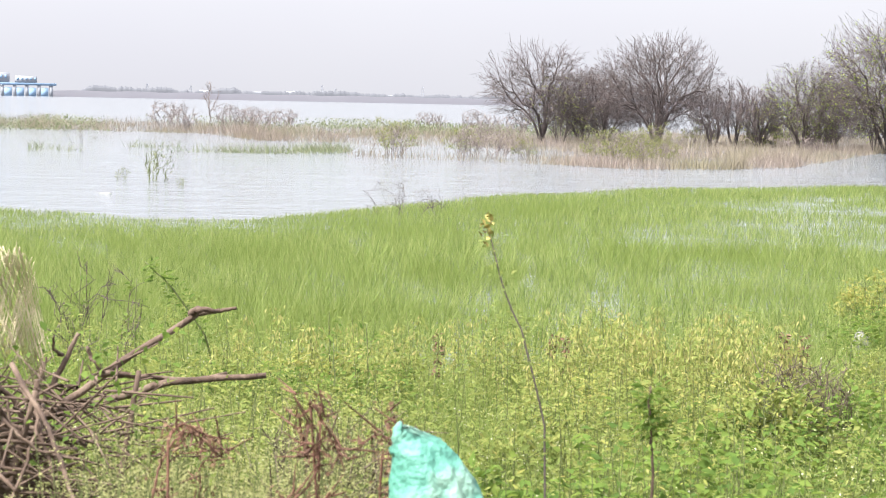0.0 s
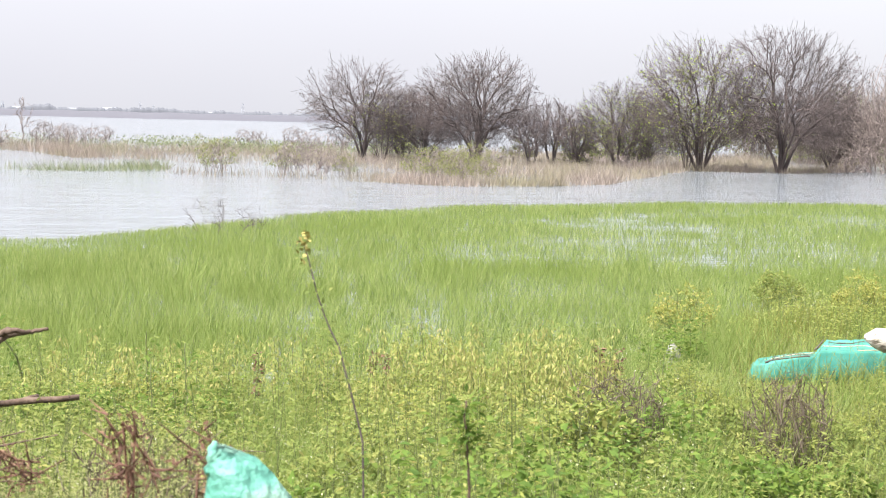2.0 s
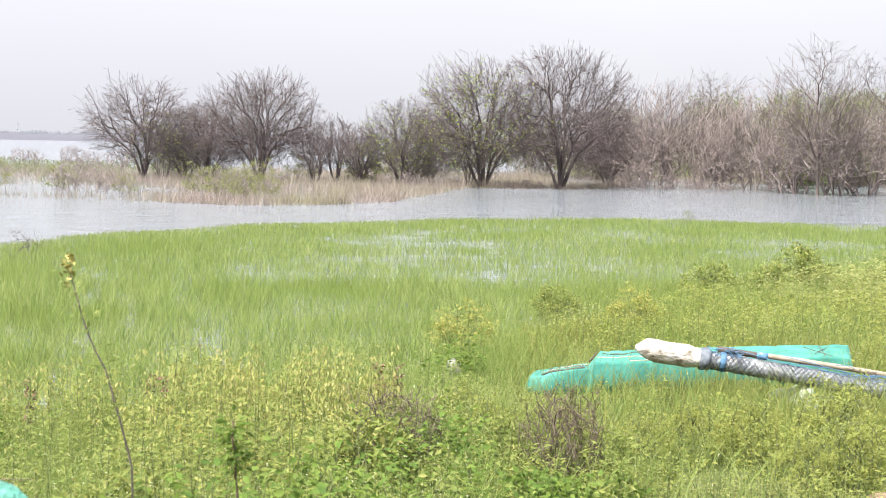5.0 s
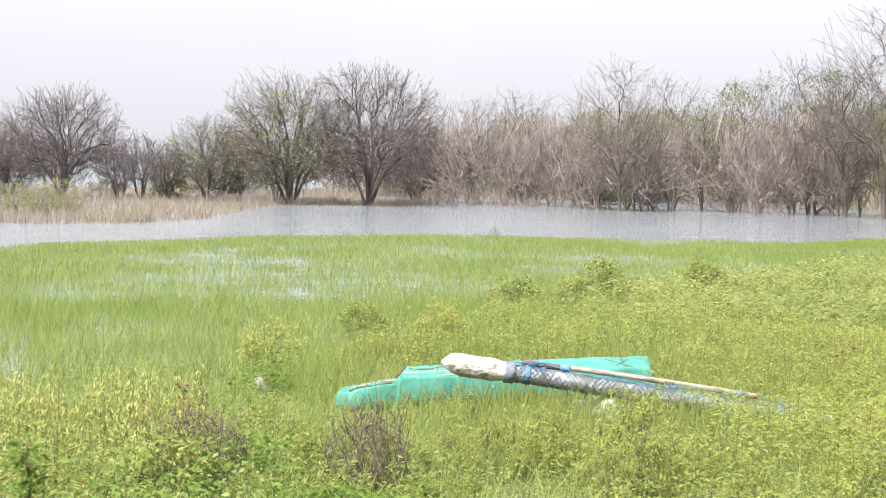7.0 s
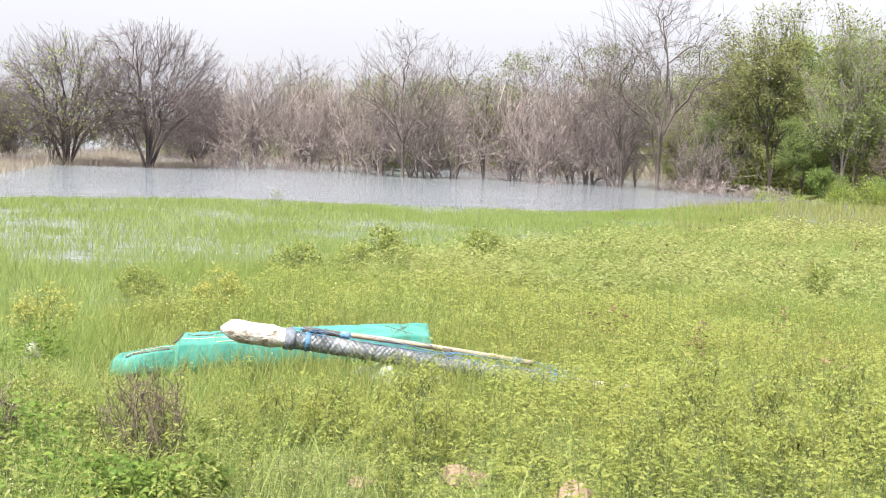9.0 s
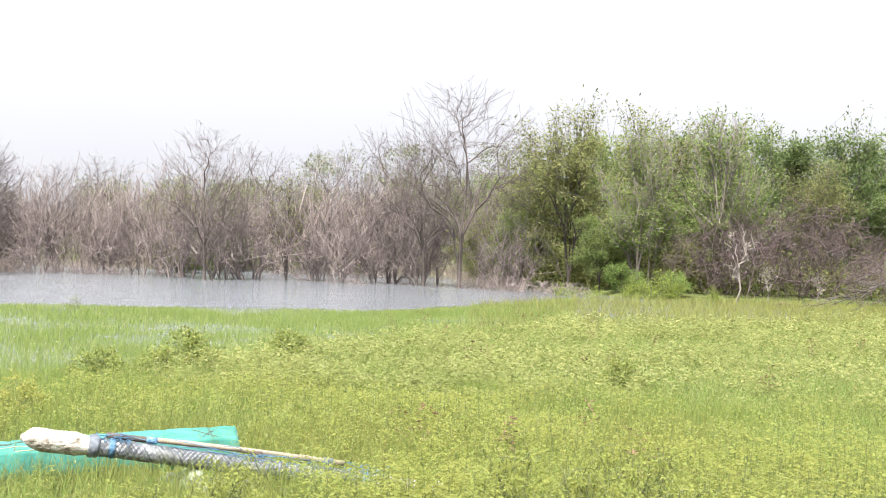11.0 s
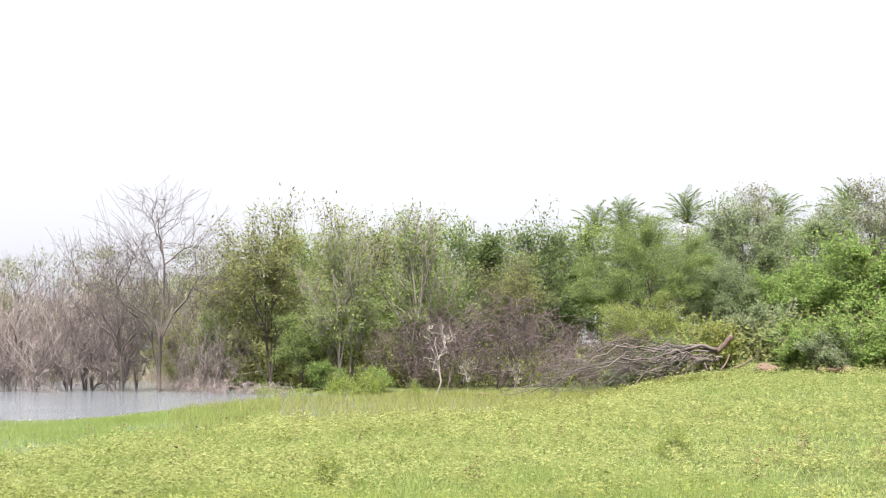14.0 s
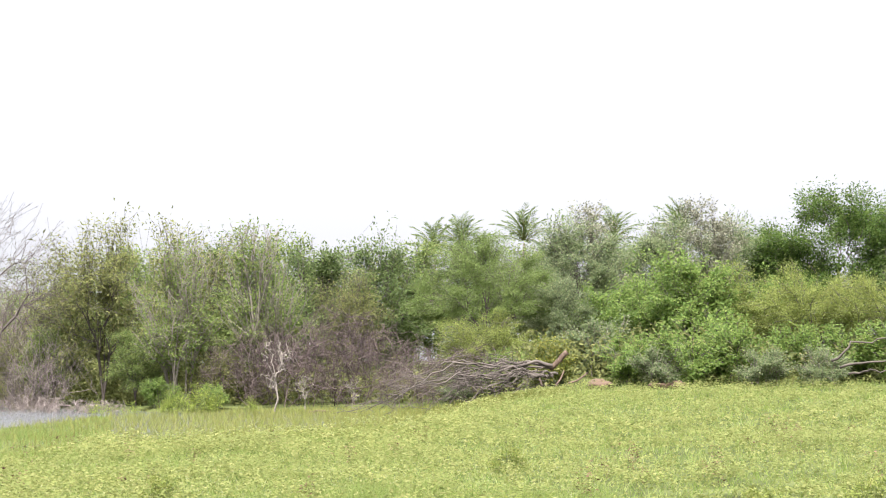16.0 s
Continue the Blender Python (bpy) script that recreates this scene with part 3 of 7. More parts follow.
def ramify(rng, H, W, pulls=600, stems=6, fork=0.12, foot=0.0, lean=0.0, adv=0.2, tip=0.0055, wander=0.26, power=2.4, sprig=3, sprig_len=0.3, keep_on=0.45, rise=0.15, up=0.5, tufts=0, **shape):
    """A tree whose limbs part again and again to share out the points of its crown. Gives trunk, limbs, twigs and the end twigs."""
    goal = crown_points(rng, pulls, H, W, lean=lean, clumps=tufts, **shape)
    pos, up_of, limb_of = [], [], []

    def add(p, parent, limb):
        pos.append(p)
        up_of.append(parent)
        limb_of.append(limb)
        return len(pos) - 1

    base = -1
    if foot <= 0:
        base = add(np.array((0, 0, -0.35)), -1, -1)
        for z in (0.0, H * fork * 0.5, H * fork):
            base = add(np.array((lean * z * 0.5 + rng.normal(0, 0.025), rng.normal(0, 0.025), z)), base, -1)
    ang = (np.arctan2(goal[:, 1], goal[:, 0] - lean * H * 0.4) + rng.normal(0, 0.25, pulls) + rng.uniform(0, 6.28)) % (2 * math.pi)
    steep = goal[:, 2] > H * 0.62
    group = (ang / (2 * math.pi) * stems * 0.999).astype(int)
    if stems > 4:                                         # some stems go up the middle, the rest round them
        inner = max(1, stems // 3)
        group = np.where(steep & (np.hypot(goal[:, 0], goal[:, 1]) < W * 0.33), (ang / (2 * math.pi) * inner * 0.999).astype(int), inner + (ang / (2 * math.pi) * (stems - inner) * 0.999).astype(int))
    stack = []
    for k in range(stems):
        idx = np.nonzero(group == k)[0]
        if not len(idx):
            continue
        if foot > 0:
            c = goal[idx].mean(0)
            c = c[:2] / (np.linalg.norm(c[:2]) + 1e-6) * foot * rng.uniform(0.3, 1.0) + rng.normal(0, foot * 0.25, 2)
            node = add(np.array((c[0], c[1], -0.35)), -1, k)
        else:
            node = base if rng.random() < 0.6 else base - 1
        stack.append((idx, node, np.array((0, 0, 1.0)), k, 0))
    while stack:
        idx, node, on, limb, depth = stack.pop()
        p = pos[node]
        g = goal[idx]
        c = g.mean(0)
        v = c - p
        dist = math.sqrt(v @ v) + 1e-9
        if len(idx) == 1 or dist < 0.12:
            m = p + v * 0.5 + rng.standard_normal(3) * dist * 0.11 + on * dist * 0.06
            add(c, add(m, node, limb), limb)
            continue
        d = v / dist + on * keep_on + rng.standard_normal(3) * wander * (1.25 if depth > 1 else 0.5) + np.array((0, 0, rise if depth > 1 else up))
        d /= math.sqrt(d @ d)
        q = p + d * dist * (adv * (1.5 if len(idx) > 40 else 1.0) * rng.uniform(0.6, 1.4) if depth else 0.3 * rng.uniform(0.7, 1.3))
        nxt = add(q, node, limb)
        w = g - q
        w /= np.linalg.norm(w, axis=1, keepdims=True) + 1e-9
        w = w - w.mean(0)
        axis = np.linalg.eigh(w.T @ w)[1][:, 2] + rng.standard_normal(3) * 0.25
        t = w @ axis
        cut = np.quantile(t, rng.choice((0.12, 0.25, 0.4, 0.6, 0.75, 0.88)))
        left = t <= cut
        if left.all():
            left[np.argmax(t)] = False
        stack.append((idx[left], nxt, d, limb, depth + 1))
        stack.append((idx[~left], nxt, d, limb, depth + 1))
    P, par, lim = np.array(pos), np.array(up_of), np.array(limb_of)
    kids = np.bincount(par[par >= 0], minlength=len(P))
    load = np.where(kids == 0, tip ** power, 0.0)
    for k in range(len(P) - 1, -1, -1):
        if par[k] >= 0:
            load[par[k]] += load[k]
    r = load ** (1 / power)
    k = np.nonzero(par >= 0)[0]
    rows = np.concatenate([P[par[k]], P[k] + (P[k] - P[par[k]]) * 0.04, np.minimum(r[par[k]], r[k] * 1.35)[:, None], r[k][:, None]], 1)
    thin = r[k] < tip * 2.2
    trunk = [rows[lim[k] < 0]] if foot <= 0 else []
    limbs = [rows[(lim[k] == i) & ~thin] for i in range(stems)]
    ends = k[kids[k] == 0]
    span = np.stack([P[par[par[ends]]], P[ends]], 1)       # each end twig, from its fork to its tip
    points = [np.zeros((0, 7))]
    for i in range(sprig):
        u = rng.uniform(0.15, 1.0, (len(ends), 1))
        p = span[:, 0] + (span[:, 1] - span[:, 0]) * u
        d = span[:, 1] - span[:, 0]
        d = d / (np.linalg.norm(d, axis=1, keepdims=True) + 1e-9) + rng.standard_normal((len(ends), 3)) * 0.75
        d /= np.linalg.norm(d, axis=1, keepdims=True)
        points.append(np.concatenate([p, p + d * sprig_len * rng.uniform(0.35, 1.0, (len(ends), 1)), np.full((len(ends), 1), tip * 0.7)], 1))
    return trunk, [l for l in limbs if len(l)], (rows[thin & (lim[k] >= 0)], np.concatenate(points)), span


def spray(rng, span, per, length, width, gap, droop=0.2, bare=0.0, low=0.0):
    """Leaves set along the end twigs and round them, each twig with its own fullness."""
    span = span[(rng.random(len(span)) > bare) & (span[:, 1, 2] > low)]
    m = np.repeat(np.arange(len(span)), np.maximum(1, (per * rng.uniform(0.4, 1.6, len(span))).astype(int)))
    n = len(m)
    d = span[m, 1] - span[m, 0]
    L = np.linalg.norm(d, axis=1, keepdims=True) + 1e-9
    side = rng.standard_normal((n, 3)) * (1, 1, 0.6)
    side /= np.linalg.norm(side, axis=1, keepdims=True)
    p = span[m, 0] + d * rng.uniform(-0.1, 1.1, (n, 1)) + side * gap * rng.random((n, 1)) ** 0.7
    out = d / L * 0.5 + side + np.array((0, 0, -droop))
    sz = rng.uniform(0.6, 1.3, n)
    return leaf_arrays(p, out, length * sz, width * sz, rng, 0.15)


def make_tree(name, label, seed, height, width, bark, leaf=None, clumps=0, per_clump=60, leaf_len=0.2, leaf_wid=0.1, puff=0.5, group="", low=0.0, flat=0.7, shell=0.5, droop=0.2, bare=0.0, **spec):
    """A tree with trunk, limbs, fine twigs and, where it has any, a crown of single leaves."""
    rng = np.random.default_rng(seed)
    parted = "pulls" in spec
    trunk, limbs, fine, tips = ramify(rng, height, width, **spec) if parted else grow(rng, height, width, **spec)
    root = thing(name, label, "tree" if height > 3 else "shrub", group)
    if height < 1.6:                                       # stems too thin to tell apart
        fine = np.concatenate(trunk + limbs + [fine])
    else:
        for nm, rows, sides in [("trunk", t, 7) for t in trunk] + [("limb", r, 4) for r in limbs]:
            v, f = rods(rows, sides)
            part(nm, mesh_np(nm, v, [f], True), bark, root)
    v, f = merged(rods(fine[0], 3), spikes(fine[1])) if parted else rods(fine, 3)
    f = f if isinstance(f, list) else [f]
    tagged(part("twig_mass", mesh_np("twig_mass", v, f), bark, root), kind="stuff")
    if leaf is not None and parted:
        v, f = spray(rng, tips, per_clump, leaf_len, leaf_wid, puff, droop, bare, low * height)
        part("crown", mesh_np("crown", v, [f]), leaf, root)
    elif leaf is not None:
        t = tips[tips[:, 2] > low * height]
        t = t[rng.permutation(len(t))[:int(clumps * (1 - shell))]]
        k = int(clumps * shell)                            # clumps that close the outline of the crown
        q = rng.standard_normal((k, 3))
        q[:, 2] = np.abs(q[:, 2]) - (0.25 if low == 0 else -0.15)
        q /= (np.abs(q) ** 2.6).sum(1, keepdims=True) ** (1 / 2.6)
        c, fl = spec.get("centre", 0.45), spec.get("floor", 0.12)
        q = q * np.stack([np.full(k, width / 2), np.full(k, width / 2), np.where(q[:, 2] > 0, height * (1 - c), height * (c - fl))], 1) * rng.uniform(0.76, 1.0, (k, 1)) * (1 - 0.3 * puff / width)
        t = np.concatenate([t, q + np.array((spec.get("lean", 0.0) * height, 0, height * c - 0.4 * puff))])
        n = len(t) * per_clump
        d = rng.standard_normal((n, 3))
        d /= np.linalg.norm(d, axis=1, keepdims=True)
        size = np.repeat(rng.uniform(0.55, 1.25, len(t)), per_clump)
        p = np.repeat(t, per_clump, axis=0) + d * (puff * size * rng.uniform(0.35, 1.0, n) ** 0.6)[:, None] * np.array((1, 1, flat))
        out = d + rng.standard_normal((n, 3)) * 0.7 + np.array((0, 0, -0.25))
        sz = rng.uniform(0.6, 1.25, n)
        v, f = leaf_arrays(p, out, leaf_len * sz, leaf_wid * sz, rng)
        part("crown", mesh_np("crown", v, [f]), leaf, root)
    return root


def stand(tree, az, d, turn=0.0, s=1.0, sz=None, z=None):
    """Sets a tree on the ground or lake bed, at a bearing and a distance."""
    x, y, _ = at(az, d)
    gz = float(ground_z(np.array([x]), np.array([y]))[0]) if z is None else z
    tree.matrix_basis = pose(x, y, gz, 0, 0, turn) @ Matrix.Diagonal((s, s, sz or s, 1))
    return tree


def again(tree, az, d, turn=0.0, s=1.0, sz=None, z=None):
    ob = copy_thing(tree, Matrix.Identity(4))
    return stand(ob, az, d, turn, s, sz, z)


# dark leafless thorn trees standing in and beside the reeds
DARK = dict(bark=M_TWIG_DK, group="leafless thorn trees")
t_e = stand(make_tree("thorn_tree", "dark thorn tree with vase-shaped crown and sparse yellow-green leaves", 21, 7.3, 7.4, leaf=L_LIME, per_clump=4, leaf_len=0.11, leaf_wid=0.05, puff=0.1, bare=0.62, pulls=1950, stems=7, fork=0.04, centre=0.5, floor=0.10, slope=0.55, lean=-0.02, tip=0.0058, sprig=4, sprig_len=0.5, rim=0.42, **DARK), 16.45, 71, 0, 1.05)
t_f = stand(make_tree("thorn_tree", "dense leafless dark thorn tree standing at the water's edge", 22, 7.7, 7.6, pulls=2600, stems=7, fork=0.13, centre=0.5, floor=0.14, slope=0.35, lean=0.03, tip=0.0058, sprig=4, sprig_len=0.5, rim=0.42, **DARK), 19.35, 71, 0, 1.05)
stand(make_tree("thorn_tree", "leafless dark thorn tree leaning out over the reeds", 23, 5.7, 6.4, pulls=1235, stems=5, fork=0.16, centre=0.55, floor=0.16, slope=0.5, lean=-0.04, tip=0.0058, sprig=4, sprig_len=0.45, rim=0.45, spike=0.3, **DARK), 3.7, 76, 0, 1.08)
t_b = stand(make_tree("thorn_tree", "broad leafless dark thorn tree with fine dense twigs among reeds", 24, 6.5, 7.0, pulls=2340, stems=7, fork=0.10, centre=0.5, floor=0.14, slope=0.5, tip=0.0058, sprig=4, sprig_len=0.45, rim=0.42, **DARK), 7.95, 74, 0, 1.04)
again(t_b, 6.1, 77, 130, 0.84, 0.80)
again(t_f, 5.2, 80, 200, 0.66)
again(t_e, 13.35, 73, 155, 0.70, 0.76)
t_c = stand(make_tree("thorn_tree", "slim leafless thorn tree with upright stems among reeds", 25, 3.9, 2.7, pulls=546, stems=3, fork=0.2, centre=0.62, floor=0.3, slope=0.5, tip=0.0058, sprig=4, sprig_len=0.35, **DARK), 10.0, 72, 0)
again(t_c, 11.75, 73, 80, 1.0)
again(t_c, 10.9, 76, 190, 1.15)
again(t_f, 14.4, 82, 260, 0.62)
again(t_f, 21.2, 80, 50, 0.72)
# a veil of new leaves on some of them
for az, d, h, w, k in ((15.9, 70.4, 6.9, 4.6, 4), (4.4, 75.5, 4.7, 4.6, 6), (13.9, 74, 4.8, 3.6, 5), (11.75, 73.6, 3.6, 2.4, 8)):
    stand(make_tree("thorn_tree", "thorn tree with a sparse veil of yellow-green new leaves", 30 + k, h, w, M_TWIG_DK, L_OLIVE, per_clump=5, leaf_len=0.13, leaf_wid=0.06, puff=0.14, group="leafless thorn trees", bare=0.4, pulls=260, stems=5, slope=0.5, sprig=2), az, d, 30)

# grey leafless thicket along the flooded bank
GREY = dict(bark=M_TWIG_GR, group="leafless thicket")
thicket = [make_tree("bare_bush", "grey-brown leafless bush with many crooked stems in the flood", 40 + i, 6.7, 5.4 + 0.4 * (i % 3), pulls=260, stems=6, foot=0.6, centre=0.5, floor=0.1, slope=0.22, tip=0.0115, adv=0.2, wander=0.6, rise=0.1, up=0.35, power=2.7, sprig=3, sprig_len=0.75, rim=0.45, spike=0.35, uneven=0.35, blunt=2.0, **GREY) for i in range(5)]
rng_t = np.random.default_rng(77)
first = [True] * 5
for i, (az, d, s) in enumerate([(21.7, 80, 0.95), (23.0, 78, 1.05), (24.4, 79, 1.02), (25.6, 77, 0.98), (26.8, 76, 1.0), (28.0, 73, 1.02), (29.3, 71, 1.1), (30.6, 73, 1.0), (33.2, 73, 1.05), (34.6, 71, 1.0), (35.8, 72, 1.1), (37.1, 71, 1.05),
                                (40.4, 68, 0.75), (22.6, 92, 1.05), (25.0, 94, 1.1), (27.4, 90, 1.05), (31.6, 88, 1.1), (34.0, 88, 1.1), (36.6, 84, 1.15), (39.6, 80, 0.95), (18.4, 98, 0.9), (20.4, 92, 0.95)]):
    b = thicket[i % 5]
    if first[i % 5]:
        first[i % 5] = False
        stand(b, az, d, rng_t.uniform(0, 360), s)
    else:
        again(b, az, d, rng_t.uniform(0, 360), s)
# low dry brush at the feet of the thicket
low_brush = make_tree("dry_brush", "low tangle of dry grey-brown twigs at the water's edge", 50, 2.0, 4.2, M_TWIG_GR, group="dry brush at the waterline", stems=9, boughs=5, shoots=4, twigs=5, foot=1.3, centre=0.4, floor=0.1, thick=0.025, crook=0.1)
stand(low_brush, 22.6, 76, 0)
for az, d, s in ((24.0, 75, 0.8), (25.4, 74.5, 0.7), (29.2, 67.5, 0.5), (34.4, 69, 0.6), (39.6, 67, 0.8),
                 (40.6, 64, 0.8), (41.7, 62, 0.75), (42.7, 62, 0.65), (20.2, 70, 0.55), (18.6, 69.5, 0.5), (13.4, 71, 0.8), (12.6, 74, 0.6), (14.2, 73, 0.6), (15.3, 74, 0.65), (15.9, 72, 0.5), (17.4, 73, 0.6), (18.2, 74, 0.65), (20.6, 73, 0.6), (21.3, 75, 0.7), (10.6, 76, 0.6), (9.0, 76, 0.65), (6.6, 77, 0.6), (4.8, 78, 0.65), (2.8, 78, 0.6), (32.6, 84, 1.1), (35.6, 82, 1.2)):
    again(low_brush, az, d, az * 37 % 360, s)
# the tall open tree over the inlet, and the small dark one
tall = make_tree("bare_tree", "tall open leafless tree rising from shallow water", 61, 10.4, 7.8, M_TWIG_BR, pulls=620, stems=5, fork=0.3, centre=0.58, floor=0.24, slope=0.3, adv=0.2, tip=0.0062, wander=0.34, keep_on=0.45, up=0.1, rise=0.03, sprig=4, sprig_len=0.5, rim=0.45, spike=0.2)
stand(tall, 38.6, 67, 20, 1.03)
again(tall, 35.9, 74, 120, 0.85)
again(tall, 28.9, 70, 200, 0.80)
again(tall, 33.6, 80, 300, 0.8)
again(tall, 37.2, 69, 220, 0.82)
again(tall, 31.0, 78, 80, 0.78)
again(tall, 25.2, 82, 150, 0.72)
again(tall, 23.4, 80, 10, 0.66)
stand(make_tree("thorn_tree", "small dark tree with sparse olive leaves in the flood water", 62, 6.4, 4.2, M_TWIG_DK, L_OLIVE, per_clump=6, leaf_len=0.13, leaf_wid=0.05, puff=0.16, pulls=480, stems=5, fork=0.24, centre=0.6, floor=0.3, slope=0.4, bare=0.4), 32.0, 74, 0)

# green trees along the far bank
tr_olive = make_tree("tree", "tall light olive-green tree with loose leafy crown", 71, 8.2, 5.4, M_TWIG_BR, L_OLIVE, per_clump=24, leaf_len=0.152, leaf_wid=0.058, puff=0.26, group="bank trees", droop=0.35, pulls=504, stems=6, fork=0.03, floor=0.0, slope=0.0, uneven=0.30, sprig=1, rim=0.35, tufts=79, clump=0.61)
tr_stem = make_tree("tree", "young bright green tree with pale slender stems", 72, 7.8, 4.8, M_TWIG_PALE, L_BRIGHT, per_clump=22, leaf_len=0.144, leaf_wid=0.066, puff=0.22, group="bank trees", bare=0.12, pulls=378, stems=6, foot=0.45, floor=0.08, slope=0.25, uneven=0.32, sprig=1, rim=0.4, tip=0.011, wander=0.07, tufts=64, clump=0.55)
tr_dark = make_tree("tree", "dense dark green broad-leaved tree", 73, 8.0, 6.6, M_TWIG_DK, L_DARK, per_clump=33, leaf_len=0.160, leaf_wid=0.071, puff=0.28, group="bank trees", pulls=684, stems=7, fork=0.15, floor=0.06, slope=0.05, uneven=0.30, sprig=0, rim=0.28, tufts=95, clump=0.77)
tr_bright = make_tree("tree", "bright mid-green leafy tree", 74, 7.4, 6.2, M_TWIG_DK, L_BRIGHT, per_clump=30, leaf_len=0.160, leaf_wid=0.075, puff=0.28, group="bank trees", pulls=576, stems=7, fork=0.12, floor=0.06, slope=0.05, uneven=0.34, sprig=0, rim=0.28, tufts=83, clump=0.72)
tr_umb = make_tree("acacia", "feathery light green umbrella-shaped acacia", 75, 6.9, 7.6, M_TWIG_DK, L_FEATHER, per_clump=120, leaf_len=0.10, leaf_wid=0.03, puff=0.2, group="acacias", droop=0.1, pulls=900, stems=7, fork=0.14, centre=0.5, floor=0.40, slope=0.0, uneven=0.05, sprig=0, rim=0.08, blunt=2.0, low=0.42, tufts=260, clump=0.34)
tr_feather = make_tree("acacia", "low feathery yellow-green acacia in tiers", 76, 4.9, 6.6, M_TWIG_DK, L_FEATHER_Y, per_clump=95, leaf_len=0.112, leaf_wid=0.029, puff=0.23, group="acacias", droop=0.1, pulls=468, stems=7, fork=0.1, centre=0.5, floor=0.08, slope=0.25, uneven=0.32, sprig=0, rim=0.35, tufts=87, clump=0.61)
tr_grey = make_tree("tree", "grey-green tree with pale flower heads", 77, 9.4, 8.2, M_TWIG_DK, L_GREY, per_clump=55, leaf_len=0.176, leaf_wid=0.066, puff=0.32, group="bank trees", pulls=720, stems=7, floor=0.06, slope=0.05, uneven=0.29, sprig=0, rim=0.2, tufts=114, clump=0.83)
tr_pale = make_tree("tree", "tree crowned with pale creamy flower clusters", 78, 10.2, 7.2, M_TWIG_DK, L_PALE, per_clump=36, leaf_len=0.160, leaf_wid=0.083, puff=0.22, group="bank trees", low=0.5, pulls=504, stems=7, floor=0.1, uneven=0.24, sprig=0, rim=0.12, bare=0.1, tufts=87, clump=0.66)
tr_neem = make_tree("tree", "large dense deep green rounded tree", 79, 8.7, 9.4, M_TWIG_DK, L_NEEM, per_clump=110, leaf_len=0.14, leaf_wid=0.065, puff=0.34, group="bank trees", pulls=820, stems=8, centre=0.5, floor=0.1, uneven=0.05, sprig=0, rim=0.14, droop=0.4, tufts=120, clump=0.85)
tr_vine = make_tree("vine_mound", "mound of bright green creeper smothering a tree", 80, 5.8, 6.8, M_TWIG_DK, L_VINE, per_clump=57, leaf_len=0.135, leaf_wid=0.090, puff=0.26, group="creeper mounds", droop=0.5, foot=1.2, pulls=558, stems=8, centre=0.4, floor=0.0, uneven=0.36, sprig=0, rim=0.2, tufts=114, clump=0.66)
BU = dict(pulls=234, stems=7, foot=0.5, centre=0.4, floor=0.02, uneven=0.36, sprig=0, rim=0.3, tip=0.006)
LIME = dict(pulls=70, stems=9, foot=0.6, centre=0.5, floor=0.05, uneven=0.4, spike=0.5, sprig=0, rim=0.4, tip=0.006)
bush_g = make_tree("bush", "rounded leafy green bush at the edge of the field", 81, 2.4, 3.6, M_TWIG_DK, L_VINE, per_clump=26, leaf_len=0.120, leaf_wid=0.071, puff=0.16, group="bank bushes", **BU, tufts=41, clump=0.40)
bush_o = make_tree("bush", "pale grey-green leafy bush at the edge of the field", 82, 2.2, 3.3, M_TWIG_GR, L_GREY, per_clump=26, leaf_len=0.112, leaf_wid=0.054, puff=0.16, group="bank bushes", **BU, tufts=41, clump=0.37)
bush_l = make_tree("bush", "fresh lime-green bush at the water's edge", 83, 1.8, 2.3, M_STEM, L_LIME, per_clump=20, leaf_len=0.104, leaf_wid=0.046, puff=0.12, group="bank bushes", **LIME)
bush_y = make_tree("bush", "rounded bush with yellow-tipped leaves beside the fallen tree", 84, 2.0, 2.2, M_STEM, L_RUST, per_clump=24, leaf_len=0.096, leaf_wid=0.041, puff=0.12, group="bank bushes", **BU, tufts=30, clump=0.31)

